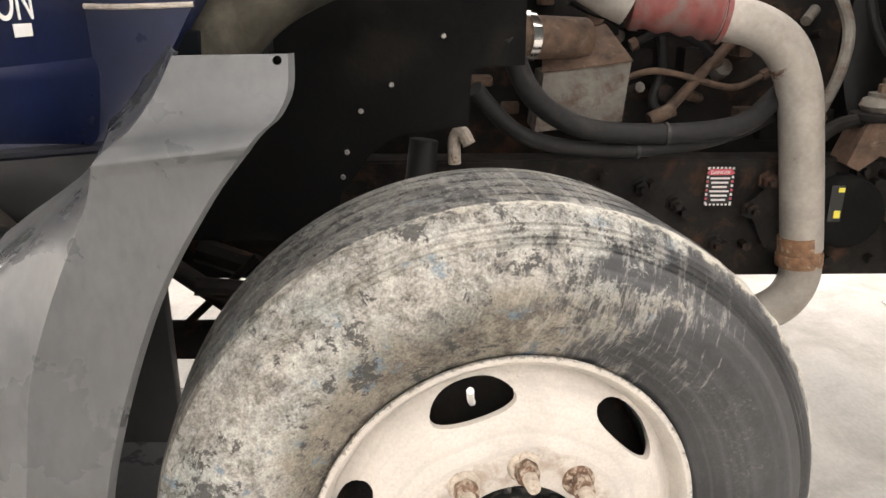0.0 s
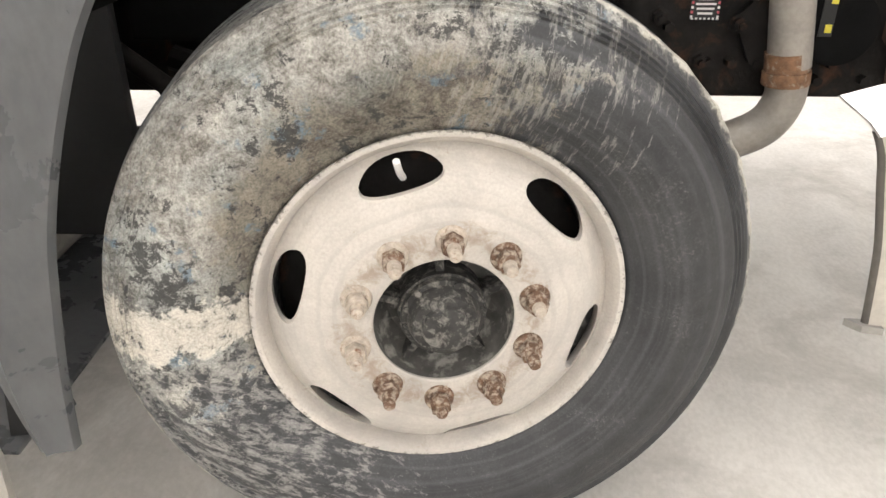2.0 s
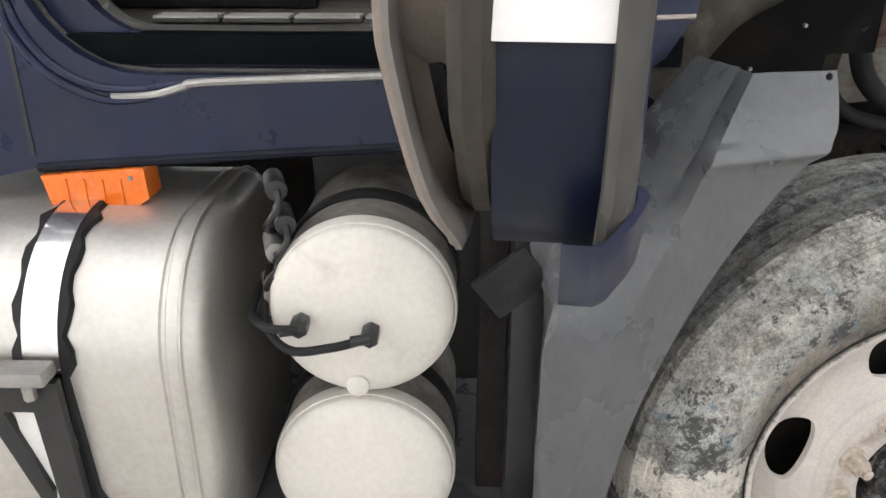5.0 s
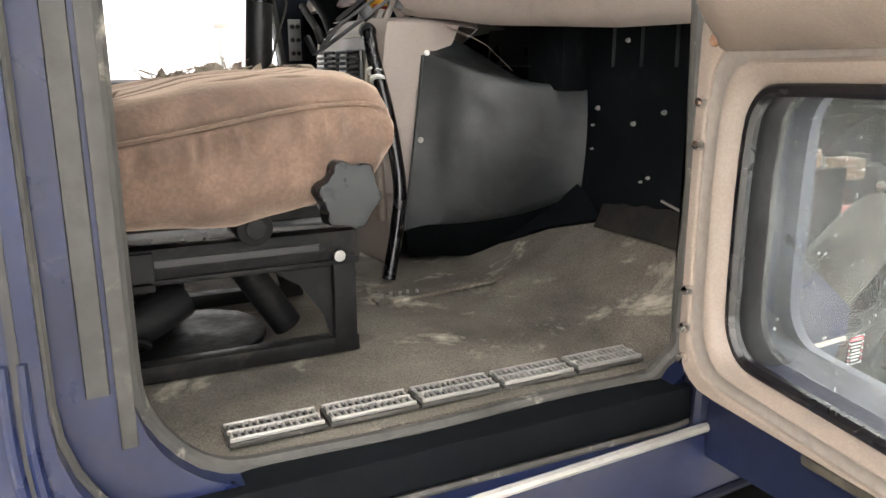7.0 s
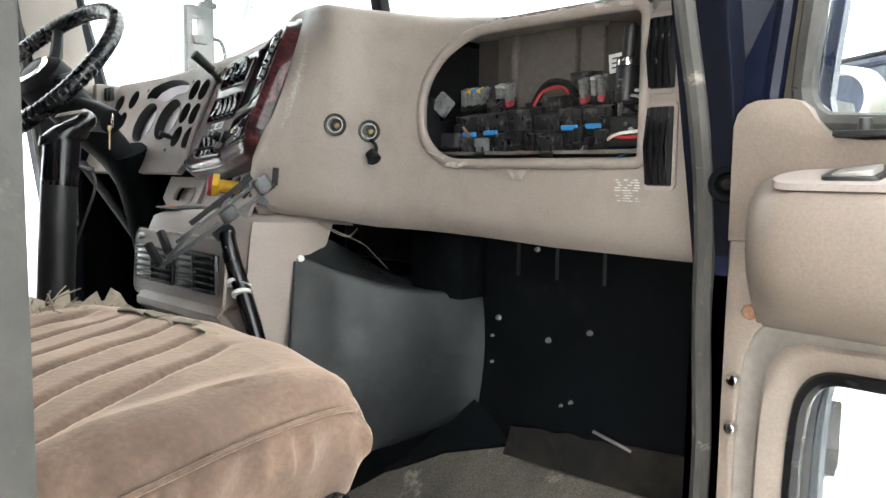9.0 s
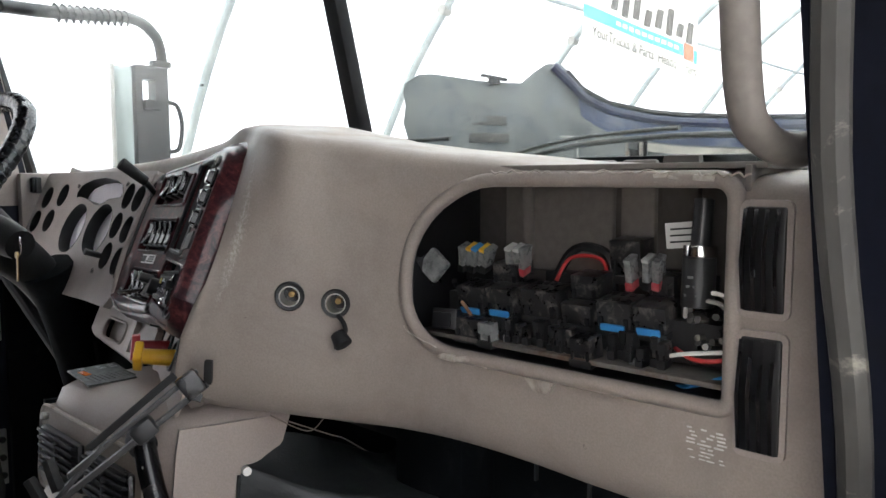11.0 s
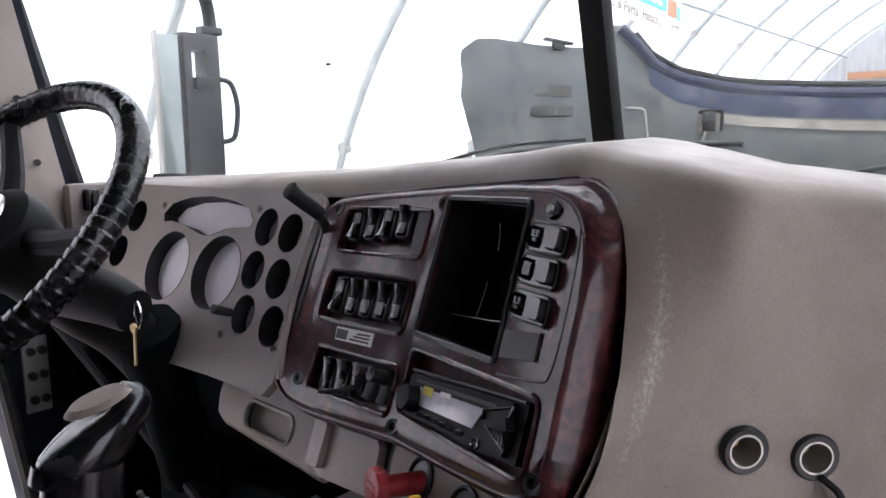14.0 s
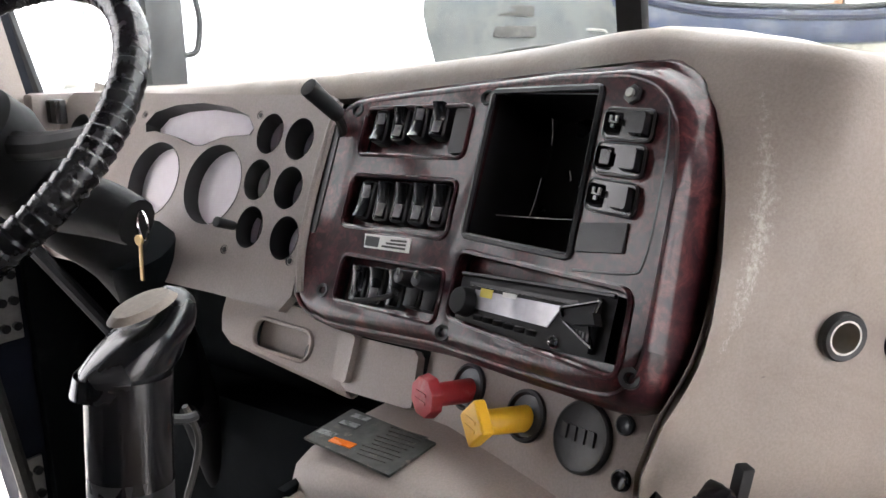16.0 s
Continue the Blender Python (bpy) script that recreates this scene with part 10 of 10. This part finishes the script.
part("air_spring", cyl((-1.42, 0.76, FLOOR + 0.03), (-1.42, 0.76, 1.40), 0.075, seg=24, w=0.02), SEAT_IRON, base)
part("link_arm", cyl((-1.28, 0.66, 1.39), (-1.2, 0.66, 1.26), 0.025, seg=14), SEAT_IRON, base)
part("slide_cover", box((-1.47, 0.566, 1.398), (0.13, 0.02, 0.056), 0.004), RUBBER, base, "dusty black slide cover")
part("cover_bolt", cyl((-1.512, 0.556, 1.392), (-1.512, 0.548, 1.392), 0.013, seg=14, w=0.002), STEEL, base, "bright bolt")
part("roller", cyl((-1.27, 0.53, 1.452), (-1.27, 0.60, 1.452), 0.026, seg=20, w=0.004), MATTE, base, "black slide roller")
part("roller_cap", cyl((-1.27, 0.524, 1.452), (-1.27, 0.53, 1.452), 0.014, seg=14, w=0.001), RUBBER, base)
part("spring_plate", cyl((-1.36, 0.70, FLOOR + 0.012), (-1.36, 0.70, FLOOR + 0.024), 0.13, seg=40, w=0.004), SEAT_IRON, base, "round dished base plate")
part("damper", cyl((-1.46, 0.62, 1.29), (-1.36, 0.66, 1.33), 0.032, seg=16, w=0.006), MATTE, base, "black damper body")
part("air_line", tube([(-1.50, 0.58, 1.27), (-1.45, 0.57, 1.30), (-1.42, 0.60, 1.28), (-1.44, 0.64, 1.255)], 0.006, 8), MATTE, base)
part("tag", box((-1.502, 0.546, 1.36), (0.010, 0.003, 0.058), 0.0, pose(0, 0, 0, 0, 25, 0)), WHITE_TAG, base)
outl = []
for k in range(72):
    a = 2 * math.pi * k / 72
    r = 0.043 + 0.006 * math.cos(6 * a)
    outl.append((r * math.cos(a), r * math.sin(a)))
kn_ = prism(outl, lambda u, v: V(u, -0.013, v), lambda u, v: V(u, 0.013, v))
for e_ in [e_ for e_ in kn_.edges if abs(e_.verts[0].co.y - e_.verts[1].co.y) < 1e-6]:
    e_.smooth = False
bevel(kn_, 0.003, 2, [e_ for e_ in kn_.edges if not e_.smooth])
kn_.transform(Matrix.Translation((-1.165, 0.437, 1.508)) @ pose(0, 0, 0, 0, 10, 12))
kb = part("adjuster_knob", kn_, GLOSS_BLACK, seat, "black star-shaped adjuster knob", smooth=40)
part("shaft", cyl((-1.165, 0.45, 1.51), (-1.19, 0.60, 1.475), 0.012, seg=12), BLACK, kb)
dseat = thing("driver_seat", (-1.35, 1.82, FLOOR), "black cloth driver seat", "seat")
part("cushion", box((-1.42, 1.82, 1.56), (0.52, 0.5, 0.15), 0.05, None, 4), SEAT_BLACK, dseat)
part("backrest", box((-1.74, 1.82, 1.95), (0.16, 0.5, 0.8), 0.06, pose(0, 0, 0, 0, -10, 0), 4), SEAT_BLACK, dseat)
part("pedestal", box((-1.42, 1.82, 1.36), (0.4, 0.4, 0.26), 0.02), BLACK, dseat)

# ---- outside the windscreen: mirror, wipers, tilted hood ----
mir = thing("side_mirror", (-0.2, 2.45, 2.1), "tall truck side mirror on a black tube bracket", "mirror")
msh = part("back_shell", box((-0.195, 2.455, 2.265), (0.105, 0.05, 0.372), 0.014, pose(0, 0, 0, 0, 0, 3)), BLACK, mir, "black mirror housing")
cut(msh, [box((-0.203, 2.455, 2.365), (0.042, 0.2, 0.085), 0.004)])
part("mirror_glass", box((-0.277, 2.45, 2.262), (0.055, 0.004, 0.36), 0.001, pose(0, 0, 0, 0, 0, -14)), mat("mirror_glass_face", (0.30, 0.34, 0.33), 0.15, metal=0.3, vary=0.2, bump=0), mir, "bright mirror glass")
part("edge", box((-0.308, 2.447, 2.262), (0.008, 0.02, 0.37), 0.003), STEEL, mir)
part("clamp_plate", box((-0.20, 2.42, 2.33), (0.05, 0.02, 0.03), 0.004), BLACK, mir)
part("arm", tube([(-0.70, 2.13, 2.50), (-0.576, 2.18, 2.513), (-0.407, 2.28, 2.543), (-0.285, 2.36, 2.566), (-0.195, 2.43, 2.556), (-0.145, 2.465, 2.50), (-0.14, 2.465, 2.3), (-0.14, 2.465, 2.05)], 0.016, 12), BLACK, mir, "black tube bracket")
part("clamp", tube([(-0.14, 2.45, 2.345), (-0.11, 2.44, 2.335), (-0.098, 2.435, 2.29), (-0.098, 2.435, 2.25), (-0.108, 2.44, 2.20), (-0.14, 2.45, 2.19)], 0.007, 8), BLACK, mir)
part("clamp", box((-0.15, 2.46, 2.46), (0.06, 0.03, 0.02), 0.004), BLACK, mir)
part("coil", tube([V(-0.56 + 0.024 * k / 4, 2.19 + 0.0145 * k / 4, 2.515 + 0.0043 * k / 4) + 0.022 * V(0, math.cos(k * 1.57), math.sin(k * 1.57)) for k in range(44)], 0.003, 5, 2), BLACK, mir, "coiled cable round the bracket")

for pts, n_ in (([(-0.30, 1.75, 2.075), (-0.29, 1.5, 2.14), (-0.285, 1.32, 2.155), (-0.28, 1.1, 2.158)], 0), ([(-0.30, 0.95, 2.11), (-0.31, 0.8, 2.135), (-0.36, 0.6, 2.14), (-0.42, 0.4, 2.13)], 1)):
    wp = thing("wiper", pts[1], "black windscreen wiper arm and blade", "wiper", "wipers")
    part("blade", tube(pts, 0.0045, 8), SEAL_DARK, wp)
    part("arm", tube([V(*p) + V(0.02, 0.02, 0.012) for p in pts[:-1]], 0.0035, 8), SEAL_DARK, wp)
fly = thing("dead_fly", (-0.41, 1.75, 2.30), "dead fly on the windscreen glass", "insect speck")
part("speck", box((-0.412, 1.75, 2.298), (0.006, 0.008, 0.005), 0.002), BLACK, fly)

BAND = mat("scuffed_blue_band", (0.032, 0.046, 0.095), 0.55, vary=0.35, scale=6, bump=0.1, dirt=(0.14, 0.15, 0.17), dirt_at=(0.5, 0.72), dirt_scale=6)
STRIP = mat("faded_cream_strip", (0.25, 0.232, 0.195), 0.7, vary=0.25, scale=9, bump=0.15, dirt=(0.13, 0.12, 0.10), dirt_at=(0.5, 0.7), dirt_scale=12)
hood = thing("hood", (1.6, 1.2, 1.0), "dusty blue truck hood tilted forward, its underside showing", "hood")


def hood_top(y):
    """Height of the hood's rear edge, now its top, across the truck."""
    a = abs(y - 1.24)
    return float(np.interp(a, [0, 0.21, 0.5, 0.61, 0.75, 0.83, 0.89, 0.93, 0.97, 1.01, 1.1, 1.2, 1.24, 1.262], [2.335, 2.343, 2.362, 2.378, 2.418, 2.475, 2.575, 2.622, 2.575, 2.512, 2.515, 2.535, 2.528, 2.49]))


def hood_x(y, z):
    a = abs(y - 1.24)
    return float(np.interp(a, [0, 0.2, 0.45, 0.65, 0.93, 1.0, 1.12, 1.262], [2.02, 1.99, 1.90, 1.78, 1.56, 1.42, 1.19, 0.92])) + 0.25 * (2.66 - z) - 0.03


rows_ = []
for y in np.linspace(1.24 - 1.262, 1.24 + 1.262, 81):
    zt = hood_top(y)
    rows_.append([V(hood_x(y, z) + (0.02 if k == 0 else 0.0) - (0.05 * math.exp(-((z - zt + 0.2) / 0.05) ** 2)), y, z) for k, z in enumerate(zt - (zt - 0.9) * np.linspace(0, 1, 16) ** 1.4)])
part("shell", sheet(rows_, 0.02, (1, 0, 0)), BLUE_DULL, hood, "dusty grey-blue hood underside", smooth=60)
part("rear_edge", tube([V(hood_x(y, hood_top(y)) - 0.005, y, hood_top(y) - 0.02) for y in np.linspace(0.32, 2.16, 40)], 0.022, 10, 0), BLUE, hood, "blue painted rear edge of the hood")
part("edge_seal", tube([V(hood_x(y, hood_top(y)) + 0.0, y, hood_top(y) + 0.012) for y in np.linspace(0.36, 2.12, 40)], 0.012, 8, 0), RUBBER, hood)
def hood_pt(y, drop, out):
    z = hood_top(y) - drop
    return V(hood_x(y, z) - out - 0.05 * math.exp(-((z - hood_top(y) + 0.2) / 0.05) ** 2), y, z)


part("blue_band", sheet([[hood_pt(y, d, 0.012 + 0.012 * math.sin(d * 26)) for d in np.linspace(0.005, 0.12, 7)] for y in np.linspace(0.4, 2.08, 40)], 0.006, (1, 0, 0)), BAND, hood, "scuffed blue painted inner band", smooth=60)
part("cream_strip", sheet([[hood_pt(y, d, 0.014) for d in (0.128, 0.145, 0.165)] for y in np.linspace(0.56, 1.92, 34)], 0.006, (1, 0, 0)), STRIP, hood, "pale stiffening strip", smooth=60)
lx_ = hood_x(1.88, 2.24)
part("latch", box((lx_ - 0.05, 1.885, 2.225), (0.03, 0.10, 0.085), 0.01), GRIME, hood, "steel latch bracket")
part("latch", box((lx_ - 0.07, 1.885, 2.24), (0.03, 0.05, 0.04), 0.006), BLACK, hood)
for dy in (-0.035, 0.035):
    part("latch_rib", box((lx_ - 0.07, 1.885 + dy, 2.215), (0.012, 0.016, 0.075), 0.003), RUST_GREY, hood)
part("latch_cable", tube([(lx_ - 0.06, 1.90, 2.18), (lx_ - 0.07, 1.915, 2.13), (lx_ - 0.06, 1.93, 2.06)], 0.006, 8), STEEL, hood)
sx_ = hood_x(2.1, 2.26)
part("strut", cyl((sx_ - 0.05, 2.09, 2.262), (sx_ - 0.03, 2.06, 1.95), 0.0045, seg=10), STEEL, hood, "pale strut rod")
part("strut_arm", tube([(sx_ - 0.05, 2.09, 2.265), (sx_ - 0.06, 2.11, 2.278), (sx_ - 0.07, 2.19, 2.282)], 0.005, 8), STEEL, hood)
part("strut_plate", box((sx_ - 0.09, 2.2, 2.32), (0.015, 0.035, 0.07), 0.004, pose(0, 0, 0, 0, 0, 40)), RUST_BROWN, hood)
for z in (2.345, 2.27):
    part("pad", box((hood_x(2.33, z) - 0.012, 2.33, z), (0.02, 0.19, 0.045), 0.008, pose(0, 0, 0, 0, 0, 60)), SEAL, hood, "dusty foam pad")
part("hinge_bracket", box((hood_x(2.3, 2.52) - 0.01, 2.30, 2.53), (0.03, 0.12, 0.012), 0.003, pose(0, 0, 0, 8, 0, 60)), BLACK, hood)
part("hinge_bracket", box((hood_x(2.3, 2.52) - 0.01, 2.30, 2.515), (0.02, 0.05, 0.03), 0.003, pose(0, 0, 0, 0, 0, 60)), BLACK, hood)
mir.matrix_basis = Matrix.Translation(V(-0.22, 2.42, 2.08))

# round lamp bucket and corrugated duct inside the hood
RB = Matrix.Translation((1.62, 0.865, 2.155)) @ pose(0, 0, 0, 0, 0, 75)
part("lamp_bucket", lathe([(0.095, 0.0), (0.10, 0.012), (0.125, 0.012), (0.13, 0.0), (0.13, -0.10), (0.095, -0.10)], 40, RB, closed=True), TANK, hood, "pale round ring inside the hood")
part("bucket_floor", lathe([(0.0, -0.04), (0.06, -0.035), (0.096, -0.01), (0.096, -0.05), (0.0, -0.05)], 36, RB), BAND, hood)
part("corrugated_duct", tube([(1.5, 0.46, 2.26), (1.5, 0.56, 2.20), (1.52, 0.66, 2.08), (1.54, 0.72, 1.95), (1.55, 0.74, 1.75)], lambda t: 0.017 + 0.002 * math.sin(t * 260), 12, 30), PIPE, hood, "pale corrugated duct")
part("inner_rib", tube([(hood_x(0.5, z) - 0.02, 0.5 + 0.1 * (2.3 - z), z) for z in (2.3, 2.1, 1.9, 1.6, 1.3)], 0.02, 8), BLUE_DULL, hood)

grab = thing("grab_handle", (-0.8, 0.335, 2.2), "grey-beige curved grab handle on the windscreen pillar", "handle")
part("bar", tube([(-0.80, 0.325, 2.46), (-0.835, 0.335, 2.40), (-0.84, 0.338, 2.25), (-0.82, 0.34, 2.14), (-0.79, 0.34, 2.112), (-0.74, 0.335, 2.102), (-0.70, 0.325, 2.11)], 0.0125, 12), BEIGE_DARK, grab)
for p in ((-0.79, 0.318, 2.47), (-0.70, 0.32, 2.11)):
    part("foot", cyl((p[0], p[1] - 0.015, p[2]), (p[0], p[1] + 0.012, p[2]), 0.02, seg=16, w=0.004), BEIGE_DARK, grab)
